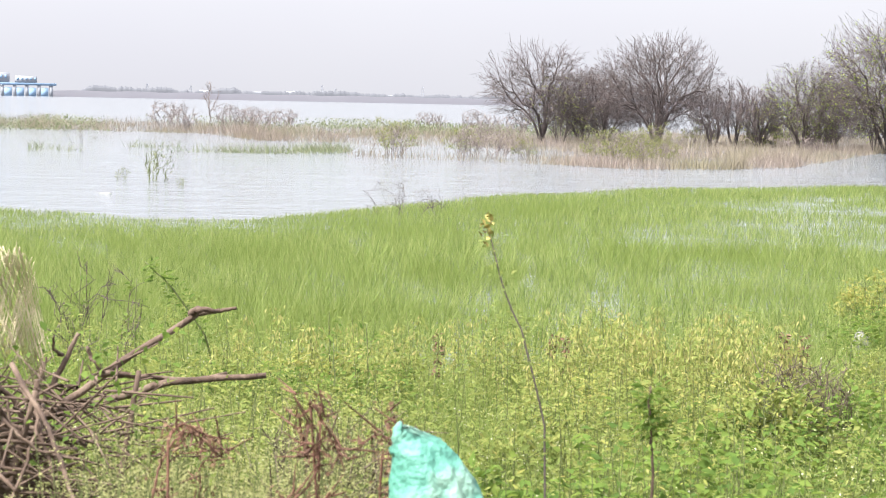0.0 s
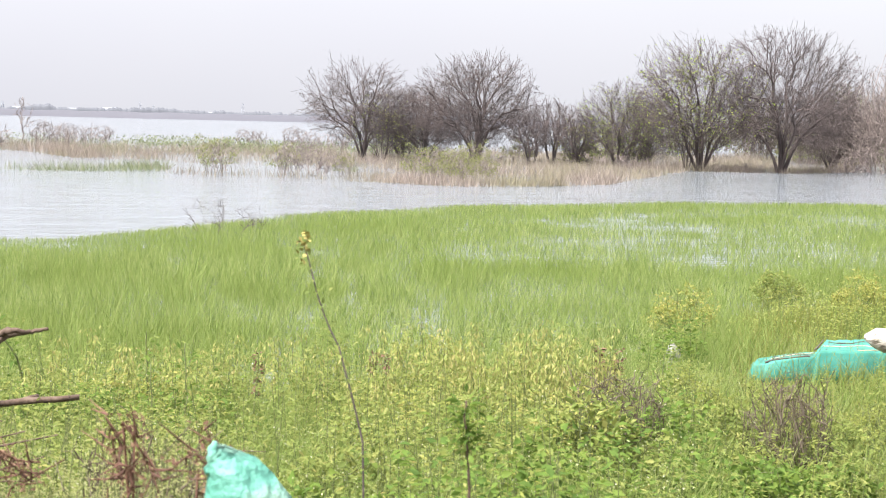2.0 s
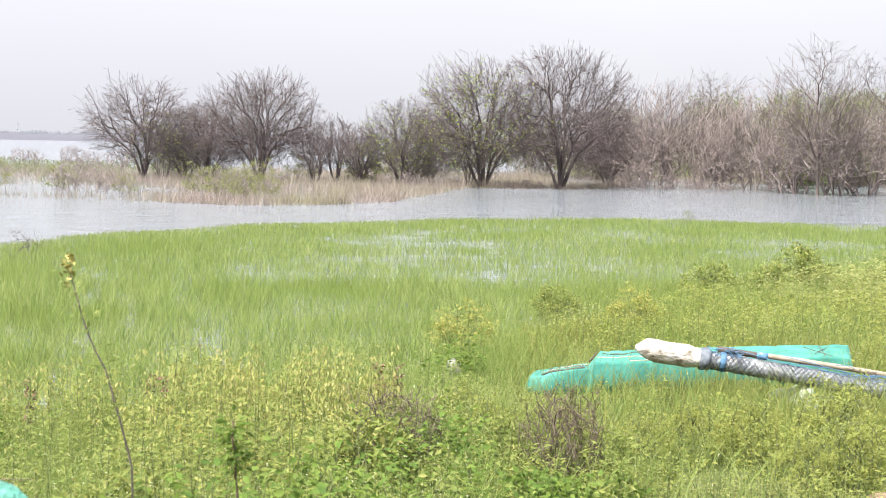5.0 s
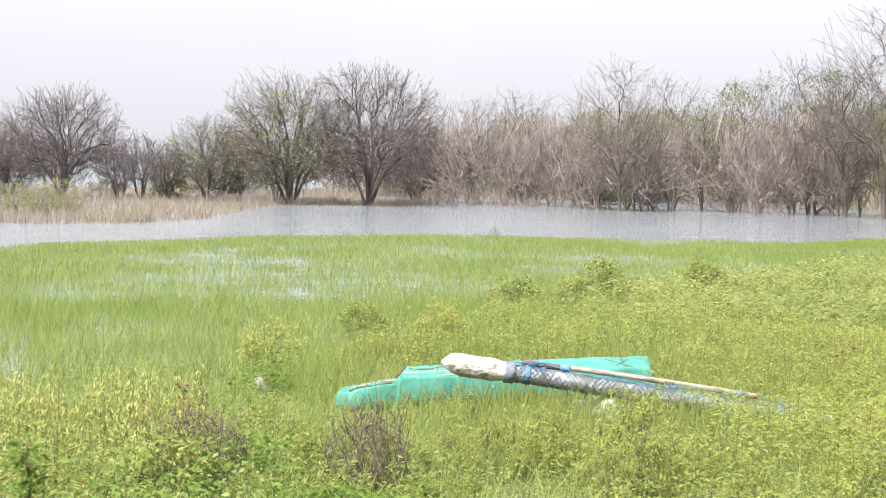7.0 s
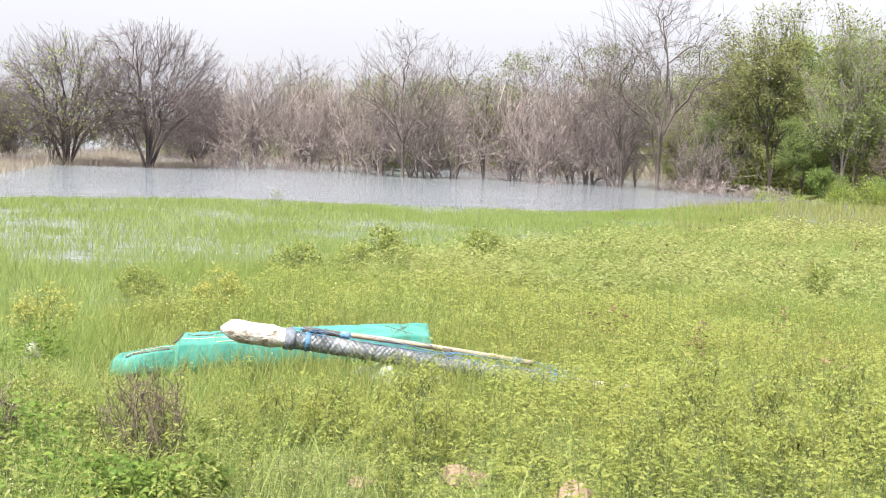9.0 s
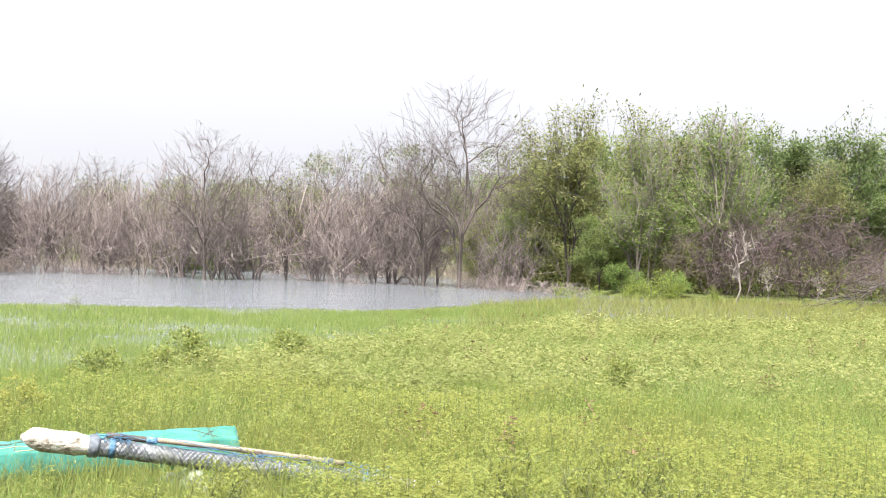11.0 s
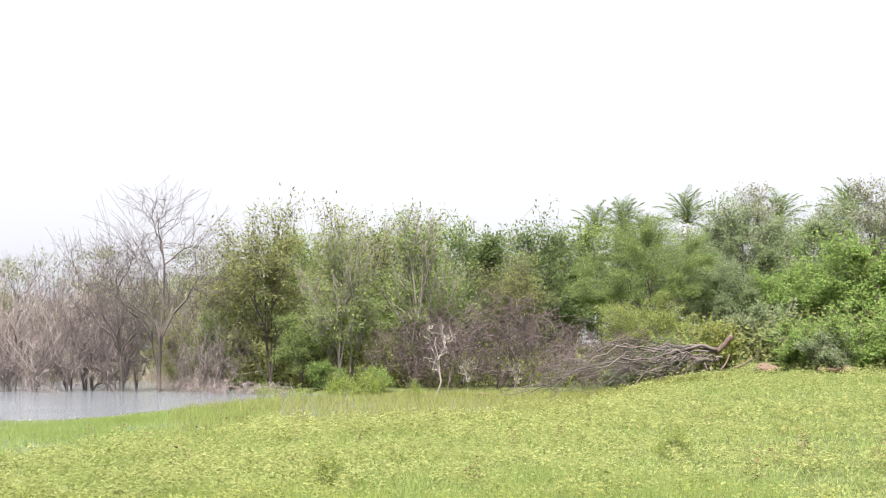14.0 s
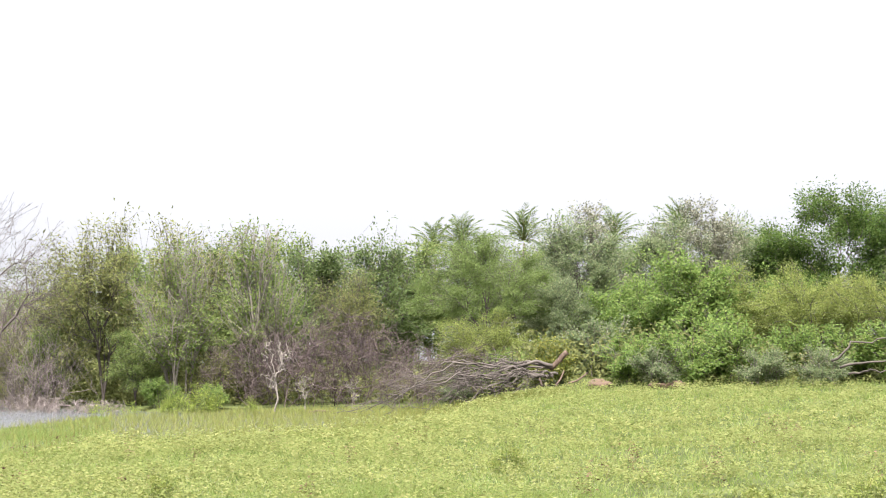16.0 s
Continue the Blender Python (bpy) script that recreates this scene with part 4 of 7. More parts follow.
PLANT = [  # kind, bearing, distance, turn, size
    (tr_olive, 42.7, 68, 0, 1.2), (tr_stem, 45.4, 64, 0, 1.018), (tr_stem, 48.6, 65, 130, 1.145), (tr_dark, 47.2, 76, 0, 1.113), (tr_dark, 50.6, 72, 60, 1.06), (tr_dark, 53.0, 76, 160, 1.124),
    (tr_bright, 50.0, 80, 0, 1.219), (tr_bright, 54.2, 80, 90, 1.187), (tr_umb, 57.1, 67, 0, 1.0), (tr_feather, 56.9, 60, 0, 0.76), (tr_grey, 59.8, 66, 100, 0.5), (tr_grey, 60.6, 80, 0, 0.93),
    (tr_pale, 61.0, 82, 0, 0.9), (tr_pale, 65.2, 84, 90, 0.93), (tr_grey, 63.6, 84, 120, 0.95), (tr_grey, 66.4, 88, 220, 1.0), (tr_neem, 70.3, 88, 0, 1.24), (tr_vine, 64.6, 62, 0, 1.0),
    (tr_vine, 62.4, 66, 140, 0.85), (tr_vine, 67.6, 66, 80, 0.8), (tr_feather, 69.4, 60, 200, 0.98), (tr_feather, 72.0, 58, 20, 0.95), (tr_bright, 58.6, 84, 200, 1.1), (tr_dark, 62.0, 92, 200, 1.1),
    (tr_dark, 67.8, 92, 300, 1.05), (tr_olive, 41.0, 78, 90, 0.95), (tr_olive, 38.6, 92, 200, 0.82), (tr_bright, 36.8, 94, 20, 0.9), (tr_olive, 34.8, 94, 310, 0.86), (tr_bright, 32.6, 98, 120, 0.86),
    (tr_olive, 30.2, 96, 60, 0.92), (tr_olive, 28.0, 96, 150, 0.8), (tr_bright, 39.6, 86, 240, 0.88), (tr_bright, 44.2, 78, 280, 1.16), (tr_olive, 45.6, 72, 180, 1.2), (tr_bright, 42.0, 84, 30, 0.95),
    (tr_olive, 27.9, 82, 40, 0.9), (tr_olive, 25.6, 100, 10, 0.75), (tr_dark, 73.6, 80, 30, 1.0), (tr_bright, 75.5, 76, 30, 1.0), (tr_neem, 76.0, 94, 90, 1.05), (tr_bright, 29.2, 90, 200, 0.95),
    (tr_feather, 66.2, 63, 300, 1.0), (tr_olive, 52.0, 68, 30, 0.848), (tr_bright, 48.2, 70, 200, 0.901), (tr_dark, 56.4, 84, 10, 1.166),
    (bush_g, 62.6, 56, 0, 0.9), (bush_g, 64.4, 55, 70, 1.0), (bush_g, 66.4, 56, 150, 1.05), (bush_g, 68.4, 57, 220, 1.0), (bush_o, 63.6, 54.5, 0, 0.85), (bush_o, 67.4, 54.5, 110, 0.8), (bush_g, 70.6, 56, 20, 1.0),
    (bush_o, 69.6, 54, 200, 0.8), (bush_l, 45.9, 59.5, 0, 0.75), (bush_l, 45.1, 60, 60, 0.6), (bush_l, 46.7, 60, 190, 0.7), (bush_l, 43.7, 61, 20, 0.55), (bush_l, 48.2, 59, 250, 0.4), (bush_y, 59.6, 56.9, 100, 1.3), (bush_g, 46.8, 61, 40, 0.5), (bush_g, 44.8, 63, 140, 0.6),
    (bush_o, 56.0, 58, 200, 0.7), (bush_g, 72.6, 55, 100, 1.1), (bush_g, 57.6, 57.5, 250, 0.8), (bush_l, 42.6, 61, 200, 0.7), (tr_bright, 40.9, 70, 130, 0.62), (tr_bright, 43.9, 65, 310, 0.5), (tr_olive, 39.4, 74, 250, 0.66), (bush_g, 65.6, 59, 10, 1.4), (bush_o, 61.4, 60, 10, 1.3),
]
placed = set()
for kind, az, d, turn, s in PLANT:
    if kind.name in placed:
        again(kind, az, d, turn, s)
    else:
        placed.add(kind.name)
        stand(kind, az, d, turn, s)


def build_palm(seed):
    rng = np.random.default_rng(seed)
    root = thing("coconut_palm", "tall coconut palm with drooping green fronds behind the trees", "palm", "coconut palms")
    h = 10.3
    z = np.linspace(-0.3, h, 12)
    trunk = np.stack([0.5 * np.sin(z / 7), 0.2 * np.sin(z / 5), z], 1)
    v, f = pipe(trunk, np.linspace(0.2, 0.1, 12), 8)
    part("trunk", mesh_np("trunk", v, f, True), M_TWIG_GR, root)
    top = trunk[-1]
    for k in range(21):
        a, e = 2 * math.pi * k * 0.382 + rng.uniform(-.15, .15), 0.1 + 1.4 * (k / 20) ** 0.7
        L = rng.uniform(2.7, 3.6)
        s = np.linspace(0, 1, 12)
        droop = e + 0.25 - 1.1 * s ** 1.6
        out, up = np.cumsum(np.cos(droop)) * L / 12, np.cumsum(np.sin(droop)) * L / 12
        rib = top + np.stack([out * math.cos(a), out * math.sin(a), up], 1)
        chunks = [pipe(rib, np.linspace(0.05, 0.012, 12), 4)]
        side = np.array((-math.sin(a), math.cos(a), 0.0))
        t = np.repeat(np.linspace(0.12, 1, 26), 2)
        sg = np.tile([1.0, -1.0], 26)
        p = np.stack([np.interp(t, s, rib[:, j]) for j in range(3)], 1)
        d = side * sg[:, None] * 0.5 + (rib[-1] - rib[0]) / L * 1.0 + np.array((0, 0, -0.35)) + rng.standard_normal((52, 3)) * 0.08
        v, f = merged(*chunks)
        frond = part("frond", mesh_np("frond", v, f), L_OLIVE, root)
        v, f = leaf_arrays(p, d, 0.7 * np.sin(t * 2.6 + 0.4) + 0.12, np.full(52, 0.055), rng)
        part("leaflet_fringe", mesh_np("leaflet_fringe", v, [f]), L_DARK, frond)
    return root


palm = stand(build_palm(5), 58.5, 122, 0, 1.0, 0.98)
for az, d, turn, s in ((55.3, 132, 60, 1.02), (56.4, 126, 120, 1.0), (61.9, 126, 200, 0.96), (64.2, 122, 260, 0.97), (63.0, 140, 20, 0.86)):
    again(palm, az, d, turn, s)


def build_far_woods():
    """The woods behind, too far to tell tree from tree."""
    rng = np.random.default_rng(91)
    for name, n, az0, az1, d0, d1, top, mat, lab in (("far_woods", 110000, 21, 80, 104, 122, 7.0, L_WOODS, "dull green woods behind the bank trees"), ("far_thicket", 36000, 15, 43, 92, 102, 4.4, L_SCRUB, "brownish scrub behind the flooded thicket")):
        k = n // 60
        az, d = rng.uniform(az0, az1, k), rng.uniform(d0, d1, k)
        crest = top * (0.6 + 0.45 * value_noise(az, d * 0.02, 1.1, 61) + 0.15 * value_noise(az, d * 0.05, 0.35, 62)) * np.interp(az, [17, 21, 28, 33, 42, 80], [0.45, 0.6, 0.85, 1.15, 1.25, 1.15])
        c = np.stack([d * np.sin(np.radians(az)), d * np.cos(np.radians(az)), 0.3 + crest * rng.random(k) ** 0.8], 1)
        n = k * 60
        p = np.repeat(c, 60, axis=0) + rng.standard_normal((n, 3)) * np.repeat(rng.uniform(0.22, 0.5, (k, 1)), 60, axis=0) * (1.3, 1.3, 0.8)
        p[:, 2] = np.maximum(p[:, 2], 0.1)
        v, f = leaf_arrays(p, rng.standard_normal((n, 3)), rng.uniform(0.12, 0.26, n), rng.uniform(0.06, 0.13, n), rng)
        tagged(part(name, mesh_np(name, v, [f]), mat), lab, "woods", kind="stuff")
    n = 34000
    az = np.concatenate([rng.uniform(39.5, 76, 26000), rng.uniform(40, 49, 8000)])
    d = reach(az, AZ_S) + rng.uniform(4, 15, n)
    x, y = d * np.sin(np.radians(az)), d * np.cos(np.radians(az))
    z = ground_z(x, y) + (0.7 + 1.8 * value_noise(x, y, 2.2, 63)) * rng.random(n)
    v, f = leaf_arrays(np.stack([x, y, z], 1), rng.standard_normal((n, 3)), rng.uniform(0.14, 0.28, n), rng.uniform(0.07, 0.14, n), rng)
    tagged(part("undergrowth", mesh_np("undergrowth", v, [f]), L_OLIVE), "dull green undergrowth beneath the bank trees", "undergrowth", kind="stuff")


build_far_woods()

# ---------------------------------------------------------------- reeds, marsh grass, weeds


def blades(pos, height, width, rng, lean=0.25, wind=(0.03, 0.0), fine=True):
    """Grass blades: a bent two-step strip, or for far ones a single sliver."""
    n = len(pos)
    a = rng.uniform(0, 2 * math.pi, n)
    side = np.stack([np.cos(a), np.sin(a), np.zeros(n)], 1) * (width * 0.5)[:, None]
    tilt = rng.standard_normal((n, 2)) * lean + np.array(wind)
    tip = pos + np.stack([tilt[:, 0] * height, tilt[:, 1] * height, height], 1)
    if not fine:
        v = np.stack([pos - side, pos + side, tip], 1).reshape(-1, 3)
        return v, np.arange(3 * n).reshape(-1, 3)
    mid = pos + (tip - pos) * 0.55 - np.stack([tilt[:, 0], tilt[:, 1], np.zeros(n)], 1) * (height * 0.16)[:, None]
    v = np.stack([pos - side, pos + side, mid + side * 0.75, mid - side * 0.75, tip], 1).reshape(-1, 3)
    b = (np.arange(n) * 5)[:, None]
    return v, [np.concatenate([b, b + 1, b + 2, b + 3], 1), np.concatenate([b + 3, b + 2, b + 4], 1)]


def scatter(rng, n, az0, az1, near, far, power=1.0):
    """Random places in a wedge; near and far are metres or tables over the bearing."""
    az = rng.uniform(az0, az1, n)
    lo = reach(az, near) if isinstance(near, tuple) else np.full(n, near)
    hi = reach(az, far) if isinstance(far, tuple) else np.full(n, far)
    u = rng.random(n) ** power
    d = np.sqrt(lo ** 2 + u * np.maximum(hi ** 2 - lo ** 2, 0))
    ok = hi > lo
    az, d = np.radians(az[ok]), d[ok]
    return d * np.sin(az), d * np.cos(az), d


def on_ground(x, y, dip=0.02):
    return np.stack([x, y, ground_z(x, y) - dip], 1)


STONES = ((32.45, 7.35, (0.115, 0.09, 0.085)), (37.05, 7.0, (0.12, 0.10, 0.11)), (29.6, 6.5, (0.14, 0.10, 0.06)), (28.6, 7.3, (0.07, 0.06, 0.04)))


def off_stones(x, y):
    """Away from the stones and the trodden patch before them."""
    ok = np.ones(len(x), dtype=bool)
    for az, d, s in STONES:
        cx, cy, _ = at(az, d - 0.2)
        ok &= np.hypot(x - cx, y - cy) > s[0] + 0.14
    return ok


def build_marsh():
    rng = np.random.default_rng(101)
    near_w = (AZ_W[0], [r - 0.8 for r in AZ_W[1]])
    x, y, d = scatter(rng, 540000, -19, 43, near_w, AZ_G, 1.15)
    thin = value_noise(x, y, 1.6, 21) * 0.6 + value_noise(x, y, 0.5, 22) * 0.4
    rg = reach(np.degrees(np.arctan2(x, y)), AZ_G)
    pool = value_noise(x, y * 0.45, 3.2, 23)                   # open puddles, drawn out across the view
    pocket = np.zeros(len(x))
    az = np.degrees(np.arctan2(x, y))
    for a, r, sa, sr in ((11.9, 28.5, 1.5, 1.5), (7.5, 26.5, 1.2, 1.0), (13.6, 30.5, 1.2, 1.0), (2.3, 20.6, 1.1, 1.3), (-3.2, 19.6, 1.0, 1.2), (1.3, 13.0, 0.5, 1.8), (-0.5, 13.4, 0.35, 1.8), (3.4, 15.6, 0.35, 2.0), (5.8, 16.2, 0.35, 1.8), (-7.5, 12.6, 0.4, 1.6),
                         (-5.2, 15.2, 0.4, 1.8), (-10.5, 14.2, 0.35, 1.6), (-2.4, 15.8, 0.4, 1.8), (9.4, 17.4, 0.35, 1.8), (-12.8, 11.6, 0.5, 1.4), (12.8, 19.0, 0.4, 2.2), (7.2, 21.0, 0.6, 2.0), (0.6, 17.5, 0.3, 1.8), (-8.8, 17.2, 0.5, 1.8), (17, 22, 0.5, 2.2)):
        pocket += np.exp(-(((az - a) / sa) ** 2 + ((d - r) / sr) ** 2))
    pocket = np.minimum(pocket, 1.0)
    streak = value_noise(az + 0.5 * value_noise(x, y, 0.4, 29), d * 0.4 + 0.4 * value_noise(x, y, 0.3, 30), 0.42, 27)          # narrow gaps where the water shines through
    ok = (thin + rng.uniform(-0.25, 0.25, len(x)) > 0.30) & (pool + rng.uniform(-0.12, 0.12, len(x)) - pocket * np.interp(d, [12, 18, 24, 30], [0.15, 0.2, 0.22, 0.26]) * (0.4 + value_noise(x, y, 0.35, 28)) > 0.0) & (streak + rng.uniform(-.15, .15, len(x)) > 0.11) & (d < rg - 1.0 * value_noise(x, y, 1.5, 8))
    x, y, d = x[ok], y[ok], d[ok]
    h = (0.18 + 0.15 * value_noise(x, y, 2.5, 24)) * rng.uniform(0.5, 1.3, len(x)) * np.interp(d, [10, 14, 24, 40], [0.95, 0.82, 0.68, 0.6]) * (1 - 0.4 * pocket[ok]) * np.interp(rg[ok] - d, [0, 4], [0.75, 1.0])
    w = np.clip(0.00046 * d, 0.0045, 0.018)
    near = d < 14
    pos = on_ground(x, y, 0.03)
    pos[:, 2] = np.maximum(pos[:, 2], -0.06)
    v, f = blades(pos[near], h[near], w[near], rng, 0.28)
    tagged(part("marsh_grass", mesh_np("marsh_grass", v, f), M_GRASS), "fresh green marsh grass growing out of shallow water", "grass", kind="stuff")
    v, f = blades(pos[~near], h[~near], w[~near] * 1.0, rng, 0.26, fine=False)
    tagged(part("marsh_grass", mesh_np("marsh_grass", v, [f]), M_GRASS), "fresh green marsh grass thinning out into the lake", "grass", kind="stuff")
    # grass round the raft, and on the short turf before it
    x, y, d = scatter(rng, 180000, -19, 62, 4.6, 20.0, 0.85)
    az = np.degrees(np.arctan2(x, y))
    slit = value_noise(az + 0.6 * value_noise(x, y, 0.5, 33), d * 0.3, 0.5, 34) + rng.uniform(-.1, .1, len(x))   # slits of water among the stems
    ok = (value_noise(x, y, 1.1, 31) + rng.uniform(-.2, .2, len(x)) > 0.22) & off_stones(x, y) & ((az > 9 + rng.uniform(-2, 2, len(x))) | (d > 10) & (slit > 0.35))
    x, y, d = x[ok], y[ok], d[ok]
    h = rng.uniform(0.12, 0.32, len(x)) * (0.5 + 1.3 * value_noise(x, y, 0.8, 32) ** 1.5) * (1 - 0.6 * np.exp(-(((x - 4.8) / 1.9) ** 2 + ((y - 9.9) / 0.8) ** 2)))
    for sel in (d < 10.5, d >= 10.5):
        v, f = blades(on_ground(x[sel], y[sel]), h[sel], np.where(d[sel] < 10.5, 0.005, 0.008), rng, 0.4, fine=bool(d[sel][0] < 10.5))
        tagged(part("turf", mesh_np("turf", v, f if isinstance(f, list) else [f]), M_GRASS), "short bright grass on the bank round the raft", "grass", kind="stuff")
    # yellowing grass at the edge of the inlet
    x, y, d = scatter(rng, 30000, 39, 60, (AZ_W[0], [r - 2 for r in AZ_W[1]]), (AZ_S[0], [r + 1 for r in AZ_S[1]]))
    v, f = blades(on_ground(x, y, 0.05), rng.uniform(0.12, 0.4, len(x)), np.full(len(x), 0.026), rng, 0.4, fine=False)
    tagged(part("dry_grass", mesh_np("dry_grass", v, [f]), M_DRYGRASS), "yellowing grass along the shallow inlet", "grass", kind="stuff")


def build_reeds():
    rng = np.random.default_rng(111)
    # the flooded reed bank with the trees in it
    front = ([-25, -9, -6, -3, 2, 7, 10, 13, 14.5, 16, 20, 22], [95, 80, 62, 50, 49, 45.5, 46.5, 50, 58, 69, 70, 76])
    back = ([-25, -15, -9, -3, 2, 7, 15, 22], [118, 118, 105, 102, 102, 104, 108, 104])
    x, y, d = scatter(rng, 200000, -16.5, 22, front, back, 1.35)
    az = np.degrees(np.arctan2(x, y))
    channel = np.exp(-((d - (58 - 0.9 * az)) / 3.5) ** 2) * (az < 3)
    ok = (value_noise(x, y * 0.6, 3.5, 41) * 0.6 + value_noise(x, y, 1.1, 42) * 0.4 + rng.uniform(-.2, .2, len(x)) - channel * 0.6 > 0.43)
    ok &= (az > -8) | (rng.random(len(x)) < 0.4)
    ok &= (az > 3) | (d > 62) | (rng.random(len(x)) < 0.22)
    ok &= (az > 4) | (rng.random(len(x)) < 0.6)
    ok &= ~((az < -7) & (d > 100) & (value_noise(x, y, 6, 44) < 0.5))
    x, y, d, az = x[ok], y[ok], d[ok], az[ok]
    h = (0.2 + 0.45 * value_noise(x, y, 3, 43)) * (0.45 + 0.9 * value_noise(x, y, 1.3, 47)) * rng.uniform(0.4, 1.35, len(x)) * np.interp(d, [45, 56, 70, 100], [0.8, 0.9, 1.05, 1.15])
    pos = np.stack([x, y, np.full(len(x), -0.1)], 1)
    v, f = blades(pos, h, rng.uniform(0.014, 0.032, len(x)), rng, 0.34, (0, 0), fine=False)
    tagged(part("reeds", mesh_np("reeds", v, [f]), M_REED), "dry straw-coloured reeds standing in the flooded shallows", "reeds", kind="stuff")
    # dry scrub on the bank behind the flooded thicket
    x, y, d = scatter(rng, 26000, 20, 41, (AZ_S[0], [min(r, 96) - 7 for r in AZ_S[1]]), (AZ_S[0], [min(r, 96) + 3 for r in AZ_S[1]]))
    v, f = blades(on_ground(x, y, 0.1), rng.uniform(0.4, 1.5, len(x)) * (0.5 + value_noise(x, y, 1.5, 48)), rng.uniform(0.02, 0.045, len(x)), rng, 0.4, (0, 0), fine=False)
    tagged(part("dry_scrub", mesh_np("dry_scrub", v, [f]), M_REED), "dry pinkish-brown scrub on the bank behind the thicket", "scrub", kind="stuff")
    # green floating plants on the open side of the reeds
    x, y, d = scatter(rng, 30000, -17, 6, 82, 112)
    ok = value_noise(x, y * 0.5, 4.0, 45) + rng.uniform(-.15, .15, len(x)) > 0.5
    p = np.stack([x[ok], y[ok], rng.uniform(0.02, 0.75, ok.sum()) ** 1.9], 1)
    v, f = leaf_arrays(p, rng.standard_normal(p.shape) + (0, 0, 0.5), rng.uniform(.08, .19, len(p)), rng.uniform(.05, .10, len(p)), rng)
    tagged(part("floating_plants", mesh_np("floating_plants", v, [f]), M_HYAC), "green floating plants massed on the lake", "plants", kind="stuff")
    x, y, d = scatter(rng, 5200, -15.5, -3.6, 52.5, 58.5)
    ok = value_noise(x, y * 0.5, 2.2, 46) + rng.uniform(-.2, .2, len(x)) > 0.58
    x, y = x[ok], y[ok]
    p = np.stack([x, y, np.full(len(x), -0.05)], 1)
    v, f = blades(p, rng.uniform(0.1, 0.5, len(x)), rng.uniform(.015, .035, len(x)), rng, 0.6, (0, 0), fine=False)
    tagged(part("water_weeds", mesh_np("water_weeds", v, [f]), M_HYAC), "thin row of weeds poking out of the lake", "plants", kind="stuff")


def herb(rng, x, y, h, n_leaf, leaf, spread, stem_r=0.0024, slim=0.42, top_heavy=1.0, droop=(-0.55, 0.5)):
    """Upright herbs, one at each place: a stem each, leaves round it."""
    n = len(x)
    base = on_ground(x, y)
    lean = rng.standard_normal((n, 2)) * 0.12
    tip = base + np.stack([lean[:, 0] * h, lean[:, 1] * h, h], 1)
    stems = rods(np.concatenate([base, tip, np.full((n, 1), stem_r), np.full((n, 1), stem_r * 0.5)], 1), 3)
    m = np.repeat(np.arange(n), n_leaf)
    t = 1 - (1 - 0.15) * rng.random(len(m)) ** top_heavy * 1.0
    a = rng.uniform(0, 2 * math.pi, len(m))
    out = np.stack([np.cos(a), np.sin(a), np.zeros(len(m))], 1)
    r = spread * rng.uniform(0.1, 1.0, len(m)) * (1.15 - 0.6 * t)
    p = base[m] + (tip - base)[m] * t[:, None] + out * r[:, None] * h[m][:, None]
    d = out + np.stack([np.zeros(len(m)), np.zeros(len(m)), rng.uniform(*droop, len(m))], 1)
    sz = leaf * rng.uniform(0.55, 1.3, len(m))
    return stems, (leaf_arrays(p, d, sz, sz * slim, rng) if stem_r > 0 else leaf_tris(p, d, sz, sz * slim, rng))


def tufted(rng, x, y, k, gap):
    """Gathers plants into tufts of k."""
    n = len(x) // k
    return np.repeat(x[:n], k) + rng.standard_normal(n * k) * gap, np.repeat(y[:n], k) + rng.standard_normal(n * k) * gap


def add_herbs(name, label, rng, x, y, h, n_leaf, leaf, spread, mat, top_heavy=1.0, stems_too=True, slim=0.42, droop=(-0.55, 0.5)):
    stems, lv = herb(rng, x, y, h, n_leaf, leaf, spread, 0.0024 if stems_too else 0.0, slim=slim, top_heavy=top_heavy, droop=droop)
    root = tagged(part(name, mesh_np(name, lv[0], [lv[1]]), mat), label, "weeds", kind="stuff")
    if stems_too:
        part("stems", mesh_np("stems", stems[0], [stems[1]]), M_STEM, root)


RA, RB = np.array((4.0, 9.55, 0.55)), np.array((6.60, 8.60, 0.15))     # the axis of the float log, from the raised end


def raft_gap(x, y):
    """How much the weeds are trodden down along the raft: 1 close by, 0 away from it."""
    t = np.clip(((x - RA[0]) * (RB[0] - RA[0]) + (y - RA[1]) * (RB[1] - RA[1])) / ((RB[0] - RA[0]) ** 2 + (RB[1] - RA[1]) ** 2), 0, 1.1)
    d = np.hypot(x - RA[0] - (RB[0] - RA[0]) * t, y - RA[1] - (RB[1] - RA[1]) * t)
    return np.exp(-(d / 0.75) ** 2)


